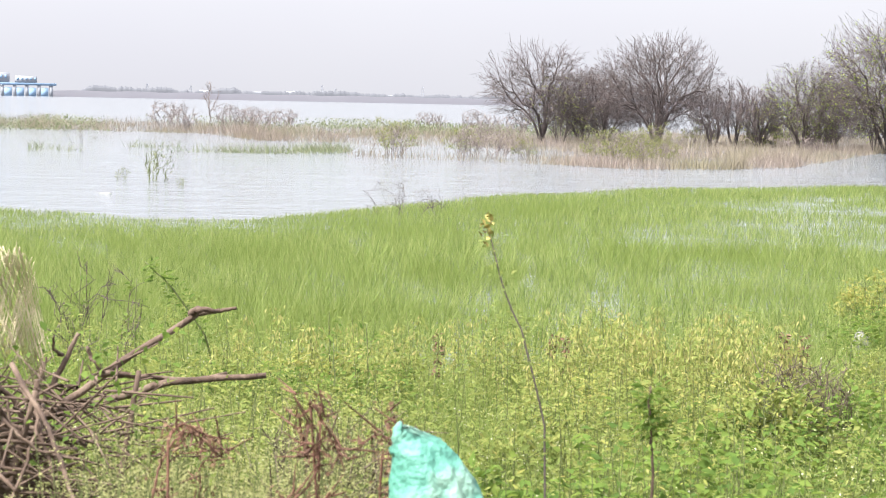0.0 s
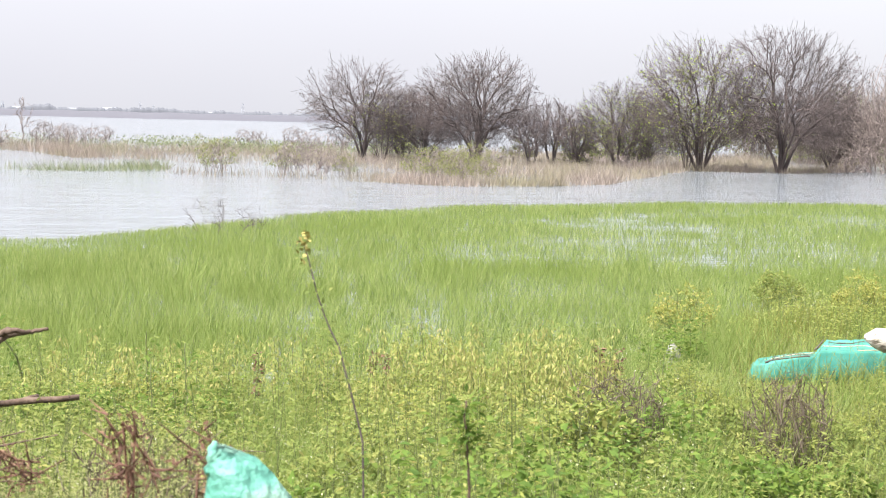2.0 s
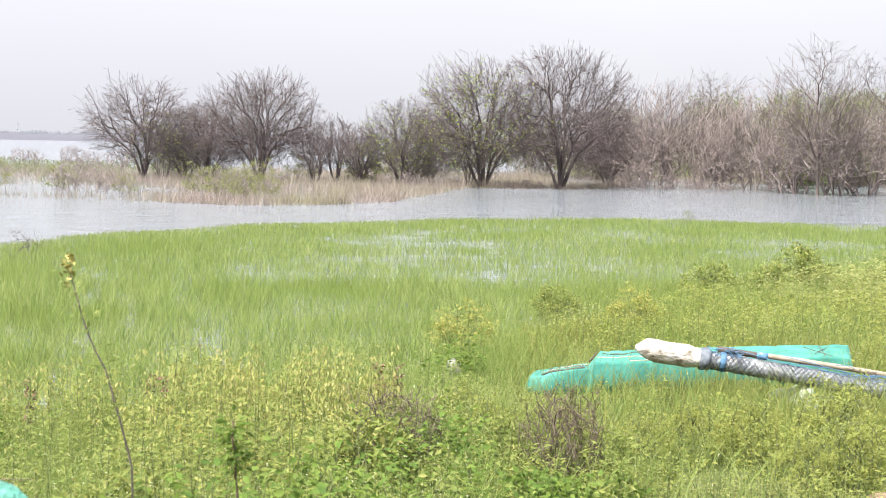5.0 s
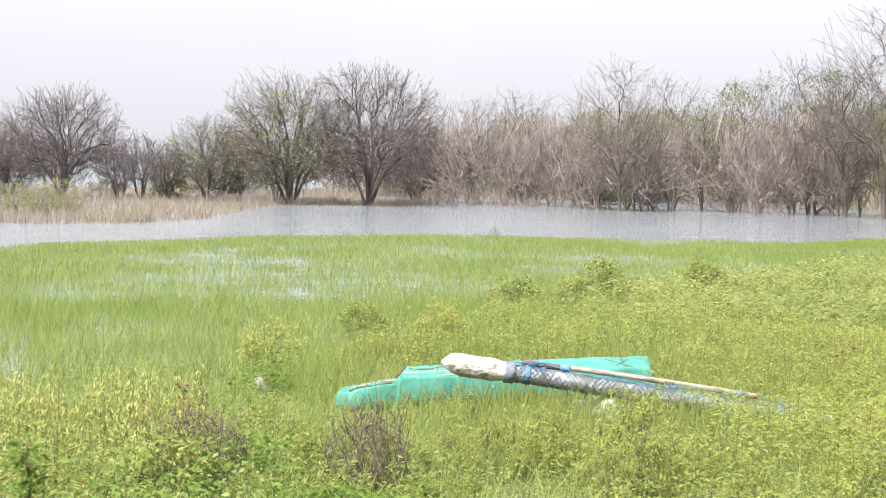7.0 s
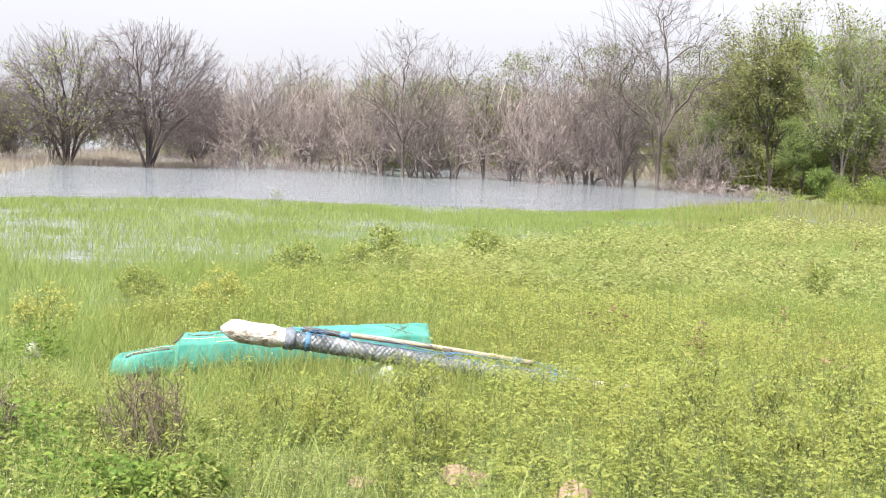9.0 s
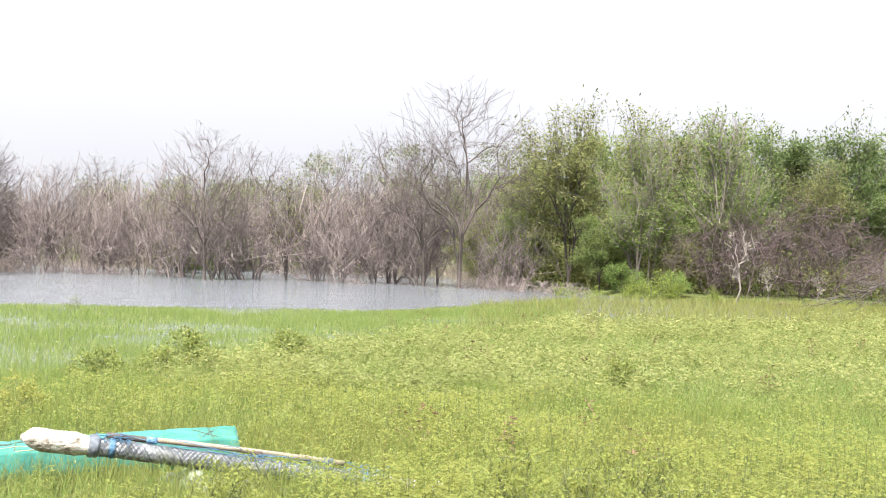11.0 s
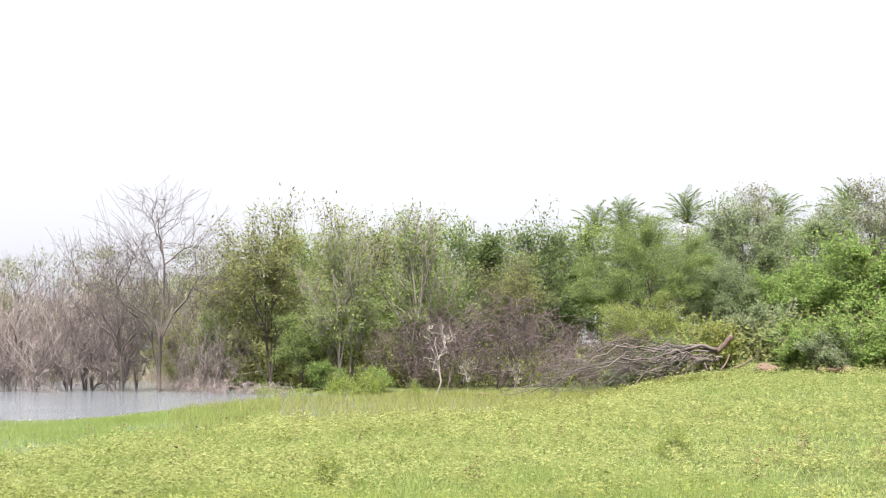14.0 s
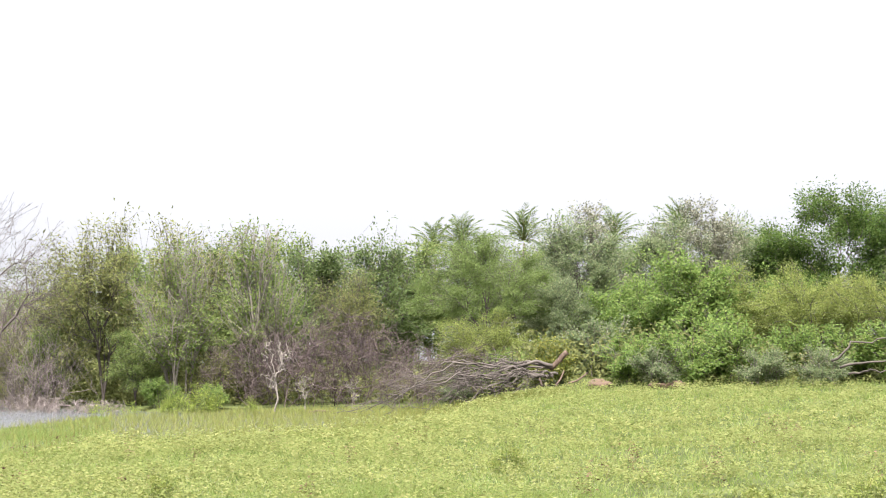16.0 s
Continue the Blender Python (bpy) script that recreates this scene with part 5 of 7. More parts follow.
def build_weeds():
    rng = np.random.default_rng(121)
    # tall leafy weeds on the near bank
    x, y, d = scatter(rng, 4600, -20, 17, 3.4, (AZ_W[0], [r + 0.2 for r in AZ_W[1]]), 1.0)
    x, y = tufted(rng, x, y, 5, 0.09)
    d = np.hypot(x, y)
    ok = value_noise(x, y, 0.8, 51) + rng.uniform(-.2, .2, len(x)) > 0.36
    x, y, d = x[ok], y[ok], d[ok]
    h = (0.20 + 0.40 * value_noise(x, y, 0.9, 52)) * rng.uniform(0.6, 1.25, len(x)) * np.interp(d, [3.4, 5, 7, 10], [1.25, 1.1, 0.85, 0.68])
    yel = (value_noise(x, y, 0.7, 53) > 0.78) & (d > 6.5) | (rng.random(len(x)) < 0.04)
    dark = (value_noise(x, y, 0.9, 54) > 0.66) & ~yel
    rest = ~yel & ~dark
    add_herbs("weeds", "tangle of leafy yellow-green weeds on the near bank", rng, x[rest], y[rest], h[rest], 52, 0.027, 0.30, M_WEED, slim=0.46)
    add_herbs("yellow_weeds", "yellowing weeds on the near bank", rng, x[yel], y[yel], h[yel] * 1.1, 40, 0.034, 0.24, M_WEED_YEL, 1.3, slim=0.36)
    add_herbs("green_weeds", "darker green broad-leaved weeds on the near bank", rng, x[dark], y[dark], h[dark], 36, 0.042, 0.32, M_WEED_DK, slim=0.55)
    # fine grass between them, and pale seed heads
    gx, gy, gd = scatter(rng, 70000, -20, 18, 3.4, (AZ_W[0], [r + 0.4 for r in AZ_W[1]]))
    gok = value_noise(gx, gy, 0.6, 65) + rng.uniform(-.25, .25, len(gx)) > 0.36
    gx, gy, gd = gx[gok], gy[gok], gd[gok]
    v, f = blades(on_ground(gx, gy), rng.uniform(0.16, 0.42, len(gx)) * np.interp(gd, [3.4, 10], [1.2, 0.9]), np.full(len(gx), 0.0042), rng, 0.35)
    tagged(part("bank_grass", mesh_np("bank_grass", v, f), M_GRASS), "fine grass growing between the weeds of the near bank", "grass", kind="stuff")
    sx, sy, sd = scatter(rng, 15000, -20, 17, 3.6, 9.6)
    sok = value_noise(sx, sy, 0.9, 66) + rng.uniform(-.2, .2, len(sx)) > 0.45
    sp = on_ground(sx[sok], sy[sok])
    sp[:, 2] += rng.uniform(0.18, 0.52, len(sp)) * np.interp(np.hypot(sp[:, 0], sp[:, 1]), [3.6, 9.6], [1.1, 0.85])
    v, f = leaf_arrays(sp, rng.standard_normal(sp.shape) + (0, 0, 1), rng.uniform(.004, .009, len(sp)), rng.uniform(.004, .008, len(sp)), rng)
    tagged(part("seed_heads", mesh_np("seed_heads", v, [f]), M_SEED), "tiny pale seed heads over the weeds", "seeds", kind="stuff")
    # drooping yellowed plants along the marsh edge
    px = np.radians(np.concatenate([rng.uniform(6.2, 13.4, 130), rng.uniform(4.3, 5.6, 16), rng.uniform(-9, 4, 60)]))
    pd = rng.uniform(8.0, 9.6, len(px))
    add_herbs("drooping_weeds", "yellowed weeds with drooping leaves at the marsh edge", rng, pd * np.sin(px), pd * np.cos(px), rng.uniform(0.34, 0.6, len(px)), 60, 0.034, 0.13, M_DROOP, 1.5, True, 0.34, (-3.0, -1.0))
    px, py, pdist = scatter(rng, 840, -13.5, -3.0, 3.0, 4.4)
    px, py = tufted(rng, px, py, 6, 0.05)
    ph = (0.42 + 0.52 * value_noise(px, py, 0.28, 71)) * rng.uniform(0.75, 1.1, len(px))
    add_herbs("pale_weeds", "pale grey-green feathery weeds beside the branch heap", rng, px, py, ph, 190, 0.0095, 0.24, M_PALEWEED, 1.1, True, 0.5)
    m = rng.integers(0, len(px), 3800)
    sp = on_ground(px[m], py[m]) + rng.standard_normal((len(m), 3)) * (0.07, 0.07, 0.0)
    sp[:, 2] += ph[m] * rng.uniform(0.5, 1.03, len(m))
    v, f = leaf_arrays(sp, rng.standard_normal(sp.shape) + (0, 0, 1), rng.uniform(.003, .006, len(sp)), rng.uniform(.003, .006, len(sp)), rng)
    tagged(part("seed_heads", mesh_np("seed_heads", v, [f]), M_SEED), "tiny pale seed heads over the feathery weeds", "seeds", kind="stuff")
    gx, gy, gd = scatter(rng, 60000, 34, 76, 12.0, (AZ_W[0], [r + 1.0 for r in AZ_W[1]]), 1.2)
    v, f = blades(on_ground(gx, gy), rng.uniform(0.10, 0.24, len(gx)), np.interp(gd, [12, 50], [0.012, 0.034]), rng, 0.5, fine=False)
    tagged(part("field_grass", mesh_np("field_grass", v, [f]), M_GRASS), "short grass under the weeds of the field", "grass", kind="stuff")
    # taller weeds standing out of them
    x, y, d = scatter(rng, 330, -15, 24, 4.6, 9.6)
    add_herbs("tall_weeds", "taller feathery weeds standing out on the bank", rng, x, y, rng.uniform(0.42, 0.74, len(x)) * np.where(np.degrees(np.arctan2(x, y)) > 15, 0.6, 1.0), 90, 0.03, 0.2, M_WEED, 1.2, True, 0.3, (-0.9, 0.3))
    # low creeping weeds before the raft
    x, y, d = scatter(rng, 9000, 13, 75, 4.6, 11.5, 1.0)
    x, y = tufted(rng, x, y, 6, 0.10)
    d = np.hypot(x, y)
    ok = (value_noise(x, y, 0.7, 55) + rng.uniform(-.3, .3, len(x)) > 0.25) & off_stones(x, y)
    x, y, d = x[ok], y[ok], d[ok]
    az = np.degrees(np.arctan2(x, y))
    h = rng.uniform(0.10, 0.2, len(x)) * (0.6 + 0.9 * value_noise(x, y, 0.5, 64)) * np.interp(az, [13, 30, 40, 75], [1.1, 1.0, 1.3, 1.5])
    clear = np.maximum(np.exp(-(((x - 5.0) / 1.9) ** 2 + ((y - 10.6) / 1.0) ** 2)), np.exp(-(((x - 5.6) / 1.7) ** 2 + ((y - 8.6) / 0.9) ** 2)))
    h = h * (1 - 0.55 * clear) * (1 - 0.5 * raft_gap(x, y) * (1 - clear))
    add_herbs("low_weeds", "low mat of small-leaved weeds on the bank", rng, x, y, h, 24, 0.0215, 0.62, M_FIELD, 0.8)
    # soft bushy plants before and beside the raft, with pale tall grass behind it
    cx, cy, cd = scatter(rng, 170, 33, 56, 6.2, 12.5)
    x, y = np.repeat(cx, 5) + rng.standard_normal(850) * 0.11, np.repeat(cy, 5) + rng.standard_normal(850) * 0.11
    sel = off_stones(x, y)
    x, y = x[sel], y[sel]
    add_herbs("bushy_weeds", "soft bushy weeds with pale tips on the bank", rng, x, y, rng.uniform(0.24, 0.54, len(x)) * (1 - 0.65 * raft_gap(x, y)), 60, 0.032, 0.34, M_BUSHY, 1.3)
    cx, cy, cd = scatter(rng, 40, 14, 33, 6.0, 9.2)
    x, y = np.repeat(cx, 5) + rng.standard_normal(200) * 0.1, np.repeat(cy, 5) + rng.standard_normal(200) * 0.1
    add_herbs("bushy_weeds", "soft bushy weeds with pale tips on the bank", rng, x, y, rng.uniform(0.16, 0.34, len(x)), 54, 0.03, 0.36, M_BUSHY, 1.3)
    x, y, d = scatter(rng, 24000, 18, 50, 8.4, 15.5)
    ok = value_noise(x, y, 0.9, 67) + rng.uniform(-.2, .2, len(x)) > 0.45
    v, f = blades(on_ground(x[ok], y[ok]), rng.uniform(0.16, 0.38, ok.sum()), np.full(ok.sum(), 0.007), rng, 0.4, fine=False)
    tagged(part("pale_grass", mesh_np("pale_grass", v, [f]), M_DRYGRASS), "pale tall grass behind the raft", "grass", kind="stuff")
    sx, sy, sd = scatter(rng, 15000, 20, 62, 6.2, 24)
    sok = (value_noise(sx, sy, 0.9, 68) + rng.uniform(-.25, .25, len(sx)) > 0.42) & off_stones(sx, sy)
    sp = on_ground(sx[sok], sy[sok])
    sp[:, 2] += rng.uniform(0.1, 0.42, len(sp))
    sz = np.interp(sd[sok], [6, 24], [0.8, 1.9])
    v, f = leaf_arrays(sp, rng.standard_normal(sp.shape) + (0, 0, 1), rng.uniform(.006, .014, len(sp)) * sz, rng.uniform(.005, .010, len(sp)) * sz, rng)
    tagged(part("seed_heads", mesh_np("seed_heads", v, [f]), M_SEED), "tiny pale seed heads over the weed field", "seeds", kind="stuff")
    # the yellow-green weed field
    lo = ([-25, 14, 17, 22, 29, 33, 75], [60, 60, 12.8, 12.6, 12.2, 9.4, 9.0])
    hi = (AZ_W[0], [r * 1.0 for r in AZ_W[1]])
    x, y, d = scatter(rng, 28000, 15, 76, lo, hi, 1.25)
    x, y = tufted(rng, x, y, 4, 0.16)
    d = np.hypot(x, y)
    ok = value_noise(x, y, 1.3, 56) * 0.6 + value_noise(x, y, 0.6, 57) * 0.4 + rng.uniform(-.25, .25, len(x)) > 0.30
    rw = reach(np.degrees(np.arctan2(x, y)), AZ_W)
    soft = reach(np.degrees(np.arctan2(x, y)), lo)
    ok &= rng.random(len(x)) < 0.05 + smooth01((d - soft) / np.interp(np.degrees(np.arctan2(x, y)), [24, 40], [12.0, 5.0]))
    ok &= rng.random(len(x)) < 1.15 - smooth01((d / rw - 0.72) / 0.28) * np.where(np.degrees(np.arctan2(x, y)) < 42, 0.85, 0.2)
    x, y, d = x[ok], y[ok], d[ok]
    h = (0.12 + 0.34 * value_noise(x, y, 1.1, 58)) * rng.uniform(0.7, 1.25, len(x)) * (1 - 0.65 * raft_gap(x, y))
    near, mid = d < 17, (d >= 17) & (d < 30)
    far = d >= 30
    add_herbs("field_weeds", "field of knee-high yellow-green weeds", rng, x[near], y[near], h[near], 26, 0.036, 0.40, M_BUSHY, 1.2)
    add_herbs("field_weeds", "field of knee-high yellow-green weeds", rng, x[mid], y[mid], h[mid], 17, 0.058, 0.46, M_FIELD, 1.2, False, 0.5)
    add_herbs("field_weeds", "far part of the yellow-green weed field", rng, x[far], y[far], h[far], 12, 0.08, 0.66, M_FIELD, 1.2, False, 0.5)
    # withered brown plants among them
    x, y, d = scatter(rng, 130, 36, 74, 11.0, 34.0)
    x, y = tufted(rng, x, y, 3, 0.12)
    add_herbs("withered_field_weeds", "withered brown weeds scattered over the field", rng, x, y, rng.uniform(0.3, 0.6, len(x)), 20, 0.05, 0.16, L_DEAD, 1.2)
    # tiny white flowers
    x, y, d = scatter(rng, 5000, -18, 30, 4.5, 10.0)
    ok = value_noise(x, y, 1.2, 59) + rng.uniform(-.15, .15, len(x)) > 0.52
    x, y = x[ok], y[ok]
    p = on_ground(x, y)
    p[:, 2] += rng.uniform(0.12, 0.5, len(x)) * np.where(np.degrees(np.arctan2(x, y)) > 16, 0.5, 1.0)
    v, f = leaf_arrays(p, rng.standard_normal(p.shape) + (0, 0, 1), rng.uniform(0.005, 0.009, len(p)), rng.uniform(0.005, 0.008, len(p)), rng)
    tagged(part("wild_flowers", mesh_np("wild_flowers", v, [f]), M_FLOWER), "tiny white weed flowers scattered over the bank", "flowers", kind="stuff")


build_reeds()
build_marsh()
build_weeds()

# ---------------------------------------------------------------- the raft and the sheet behind it
def gz(x, y):
    return float(ground_z(np.array([x]), np.array([y]))[0])


M_FOAM = rough_mat("weathered_foam", [(0.10, 0.08, 0.06), (0.30, 0.27, 0.235), (0.42, 0.405, 0.385), (0.44, 0.43, 0.41)], 13.0, 1.0, 42.0)
M_TARP = rough_mat("turquoise_sheet", [(0.017, 0.12, 0.095), (0.028, 0.165, 0.13), (0.045, 0.20, 0.16)], 4.0, 0.5, 16.0, rough=0.7)
M_NETBLUE = rough_mat("blue_net", [(0.04, 0.10, 0.18), (0.07, 0.17, 0.28)], 30.0, 0.6, 80.0, rough=0.6)
M_NETDK = rough_mat("grey_blue_net_cord", [(0.055, 0.065, 0.085), (0.12, 0.135, 0.16)], 30.0, 0.4, 80.0, rough=0.7)
M_BAMBOO = rough_mat("bamboo", [(0.16, 0.13, 0.095), (0.25, 0.21, 0.16)], 14.0, 0.3, 60.0, rough=0.5)
M_DARKWOOD = rough_mat("dark_wood", [(0.04, 0.032, 0.028), (0.09, 0.07, 0.055)], 14.0, 0.4, 60.0)
M_STONE = rough_mat("pinkish_stone", [(0.122, 0.0741, 0.0508), (0.19, 0.125, 0.0904), (0.257, 0.185, 0.141)], 7.0, 0.6, 30.0)
M_DRYWEED = rough_mat("dead_weed_stalk", [(0.0473, 0.0329, 0.0204), (0.0897, 0.0682, 0.0459), (0.137, 0.112, 0.0791)], 6.0, 0.3, 60.0, island=True)
M_SACK = rough_mat("crumpled_turquoise_plastic", [(0.05, 0.19, 0.145), (0.085, 0.25, 0.20), (0.21, 0.34, 0.28)], 13.0, 1.0, 26.0, rough=0.62)
M_NETYEL = rough_mat("straw_net_cord", [(0.336, 0.28, 0.185), (0.448, 0.386, 0.274)], 20.0, 0.3, 60.0)
M_LITTER = rough_mat("white_litter", [(0.15, 0.15, 0.13), (0.29, 0.29, 0.27)], 12.0, 0.5, 40.0)
M_WHITESACK = rough_mat("pale_green_sack", [(0.17, 0.21, 0.13), (0.29, 0.31, 0.26)], 9.0, 0.6, 30.0)



def build_raft():
    rng = np.random.default_rng(201)
    root = thing("raft_float", "white foam float log bound in grey-blue netting, one end raised", "raft")
    ax = RB - RA
    L = np.linalg.norm(ax)
    axn = ax / L
    # white foam core, rough and rounded at the raised end
    t = np.linspace(0, 1, 40)
    rad = 0.077 * np.sqrt(np.clip(1 - (1 - np.clip(t / 0.05, 0, 1)) ** 2, 0.05, 1)) * (1 - 0.3 * smooth01((t - 0.13) / 0.05))
    pts = RA + ax * t[:, None]
    v, f = pipe(pts, rad, 20, 0.05, rng)
    part("foam_core", mesh_np("foam_core", v, f, True), M_FOAM, root)
    # net cords wound round the log in two directions
    u, w = frames_of(axn[None])
    u, w = u[0], w[0]
    t0, t1 = 0.165, 0.87
    R = 0.060
    chunks = []
    for way in (1, -1):
        for k in range(26):
            s = np.linspace(0, 1, 120)
            ang = way * s * 2 * math.pi * 7.0 + 2 * math.pi * k / 26 + 0.12 * np.sin(s * 23 + k * 2) + 0.5 * np.sin(s * 5)
            c = RA + ax * (t0 + (t1 - t0) * s)[:, None] + (u * np.cos(ang)[:, None] + w * np.sin(ang)[:, None]) * (R + 0.003 * np.sin(s * 60 + k))[:, None]
            chunks.append(pipe(c, 0.0021, 3))
    v, f = merged(*chunks)
    part("netting", mesh_np("netting", v, f, True), M_NETDK, root, "grey-blue diamond netting")
    sl = RA + ax * np.linspace(t0, t1, 24)[:, None]
    v, f = pipe(sl, 0.0565 + 0.0015 * rng.standard_normal(24), 20, 0.015, rng)
    part("wrapping", mesh_np("wrapping", v, f, True), rough_mat("pale_net_wrap", [(0.22, 0.23, 0.25), (0.33, 0.34, 0.35), (0.44, 0.44, 0.44)], 60.0, 0.8, 60.0), root, "pale bluish wrapping under the net")
    # ties of bunched net
    for tt, rr, wd, m in ((0.172, 0.078, 0.035, M_NETDK), (0.215, 0.068, 0.02, M_NETBLUE), (0.60, 0.072, 0.014, M_NETDK), (0.63, 0.070, 0.012, M_NETDK), (0.86, 0.067, 0.04, M_NETBLUE)):
        s = np.linspace(-wd, wd, 7)
        pts = RA + ax * tt + axn * s[:, None]
        v, f = pipe(pts, rr * (0.86 + 0.14 * np.cos(s / wd * 1.4)), 18, 0.05, rng)
        part("tie", mesh_np("tie", v, f, True), m, root)
    # loose blue net on the upper side
    for a0, a1, n in ((0.17, 0.27, 26), (0.26, 0.8, 12), (0.80, 0.93, 34)):
        chunks = []
        for k in range(n):
            s = np.linspace(0, 1, 8)
            c0, c1 = rng.uniform(a0, a1), rng.uniform(a0, a1)
            ang = rng.uniform(-1.2, 1.2)
            c = RA + ax * (c0 + (c1 - c0) * s)[:, None] + np.array((0, 0, 0.063)) * math.cos(ang) + np.cross(axn, (0, 0, 1)) * 0.064 * math.sin(ang) + np.cumsum(rng.standard_normal((8, 3)) * 0.012, axis=0) + (0, 0, 0.012)
            chunks.append(pipe(c, 0.0025, 4))
        v, f = merged(*chunks)
        part("loose_net", mesh_np("loose_net", v, f, True), M_NETBLUE, root, "loose bright blue net")


def build_pole():
    root = thing("bamboo_pole", "long straight bamboo pole with a dark end, lying on the raft", "pole")
    off = np.array((0.03, 0.035, 0.078))
    a, b = RA + (RB - RA) * 0.20 + off, RA + (RB - RA) * 0.80 + off + (0, 0, 0.02)
    t = np.linspace(0.17, 1, 25)
    rad = 0.019 + 0.0025 * (np.abs((t * 6) % 1 - 0.5) > 0.44)
    v, f = pipe(a + (b - a) * t[:, None] + np.array((0, 0, 0.01)) * np.sin(t * 3.1)[:, None], rad, 10)
    part("shaft", mesh_np("shaft", v, f, True), M_BAMBOO, root)
    t = np.linspace(0.0, 0.19, 6)
    v, f = pipe(a + (b - a) * t[:, None], 0.022, 10)
    part("dark_end", mesh_np("dark_end", v, f, True), M_DARKWOOD, root, "dark bound end")
    for tt, m in ((0.18, M_NETBLUE), (0.62, M_DARKWOOD), (0.93, M_NETDK)):
        t = np.linspace(tt - 0.022, tt + 0.022, 5)
        v, f = pipe(a + (b - a) * t[:, None], 0.026, 10, 0.06, np.random.default_rng(4))
        part("binding", mesh_np("binding", v, f, True), m, root)


def build_sheet():
    """Turquoise sheet drawn tight over a low flat stack, with a lower flap at one end, creases and cords."""
    rng = np.random.default_rng(211)
    root = thing("plastic_sheet", "turquoise plastic sheet wrapped over a low flat heap on the grass", "tarpaulin")
    A, B = np.array((3.56, 10.38)), np.array((6.34, 10.63))
    ux = (B - A) / np.linalg.norm(B - A)
    uy = np.array((0.47, 0.883))
    L = np.linalg.norm(B - A)

    def creases(x, y):
        a = np.abs(value_noise(x * 1.0 + 4, y * 1.6 + x * 0.9 + 2, 0.22, 71) - 0.5)
        b = np.abs(value_noise(x * 1.2 - y, y * 1.4 + 9, 0.13, 72) - 0.5)
        return -0.013 * np.exp(-(a / 0.05) ** 2) - 0.006 * np.exp(-(b / 0.06) ** 2)

    def top(x, y):
        """Height of the sheet over the grass at x along and y across it."""
        low = (0.145 + 0.05 * smooth01((x + 0.06) / 0.5)) * np.clip((x + 0.08) / 0.06, 0, 1) ** 0.5
        main = 0.262 - 0.012 * x / L + 0.05 * np.clip(y, -0.3, 0.3)
        edge = np.clip((L - x) / 0.07, 0, 1) ** 0.5
        return np.where(x < 0.45, low, main * edge) + creases(x, y) * 0.8

    for nm, s0, s1, y0, y1 in (("low_flap", -0.08, 0.50, -0.24, 0.24), ("main_cover", 0.45, L, -0.27, 0.33)):
        n, m = 72, 44
        S, Q = np.meshgrid(np.linspace(0, 1, n), np.linspace(0, 1, m), indexing="ij")
        x = s0 + (s1 - s0) * S
        narrow = np.sqrt(np.clip(1 - np.clip((0.45 - S) / 0.46, 0, 1) ** 2, 0.01, 1)) if nm == "low_flap" else 1.0
        y = (y0 + (y1 - y0) * Q) * narrow
        prof = np.clip(np.minimum(Q / 0.05, (1 - Q) / 0.035), 0, 1)
        if nm == "main_cover":
            prof = prof * np.clip(S / 0.012, 0, 1) * np.clip((1 - S) / 0.014, 0, 1)
        z = prof * top(np.minimum(x, 0.445) if nm == "low_flap" else x, y)
        P = A[:, None, None] + ux[:, None, None] * x + uy[:, None, None] * y
        g = ground_z(P[0].ravel(), P[1].ravel()).reshape(P[0].shape)
        v = np.stack([P[0], P[1], g - 0.01 + z], -1).reshape(-1, 3)
        i, k = np.meshgrid(np.arange(n - 1), np.arange(m - 1), indexing="ij")
        i, k = i.ravel(), k.ravel()
        f = np.stack([i * m + k, (i + 1) * m + k, (i + 1) * m + k + 1, i * m + k + 1], 1)
        ob = part(nm, mesh_np(nm, v, [f], True), M_TARP, root)
        sol = ob.modifiers.new("thickness", "SOLIDIFY")
        sol.thickness = 0.005
    # cords and thin sticks lying on it: along, across, pale or dark
    rows = ((0.05, 0.0, 0.42, 0.10, 0.0035, 0), (0.08, -0.17, 0.42, -0.17, 0.007, 1), (0.28, 0.15, 0.42, -0.10, 0.0025, 1), (0.50, -0.02, 1.55, 0.02, 0.0035, 0), (0.98, -0.20, 1.42, 0.12, 0.007, 1), (0.80, -0.21, 1.9, -0.20, 0.0035, 0),
            (0.20, 0.14, 0.42, 0.02, 0.0025, 1), (0.22, -0.12, 0.42, -0.04, 0.0025, 1), (2.30, 0.20, 2.56, -0.18, 0.003, 1), (2.45, 0.24, 2.50, -0.18, 0.003, 1), (2.52, 0.22, 2.40, -0.10, 0.003, 1), (0.465, 0.26, 0.465, -0.22, 0.006, 1),
            (0.52, 0.20, 0.85, 0.16, 0.003, 1), (0.54, 0.10, 0.80, 0.19, 0.003, 1))
    rows += tuple((s, 0.20, s + 0.03, -0.20, 0.0018, 1) for s in (0.10, 0.17, 0.24, 0.31, 0.37, 0.52, 0.62, 0.76, 0.90, 1.15, 1.6)) + tuple((0.10, y, 0.42, y * 1.2, 0.0018, 1) for y in (-0.12, -0.06, 0.03, 0.12))
    for s0, y0, s1, y1, r, dark in rows:
        t = np.linspace(0, 1, 14)
        x, y = s0 + (s1 - s0) * t, y0 + (y1 - y0) * t
        xy = A + ux * x[:, None] + uy * y[:, None]
        zz = ground_z(xy[:, 0], xy[:, 1]) - 0.01 + top(x, y) + r * 0.6
        v, f = pipe(np.concatenate([xy, zz[:, None]], 1), r, 5)
        part("stick" if r > 0.0055 else "cord", mesh_np("cord", v, f, True), M_DARKWOOD if dark else M_NETYEL, root)


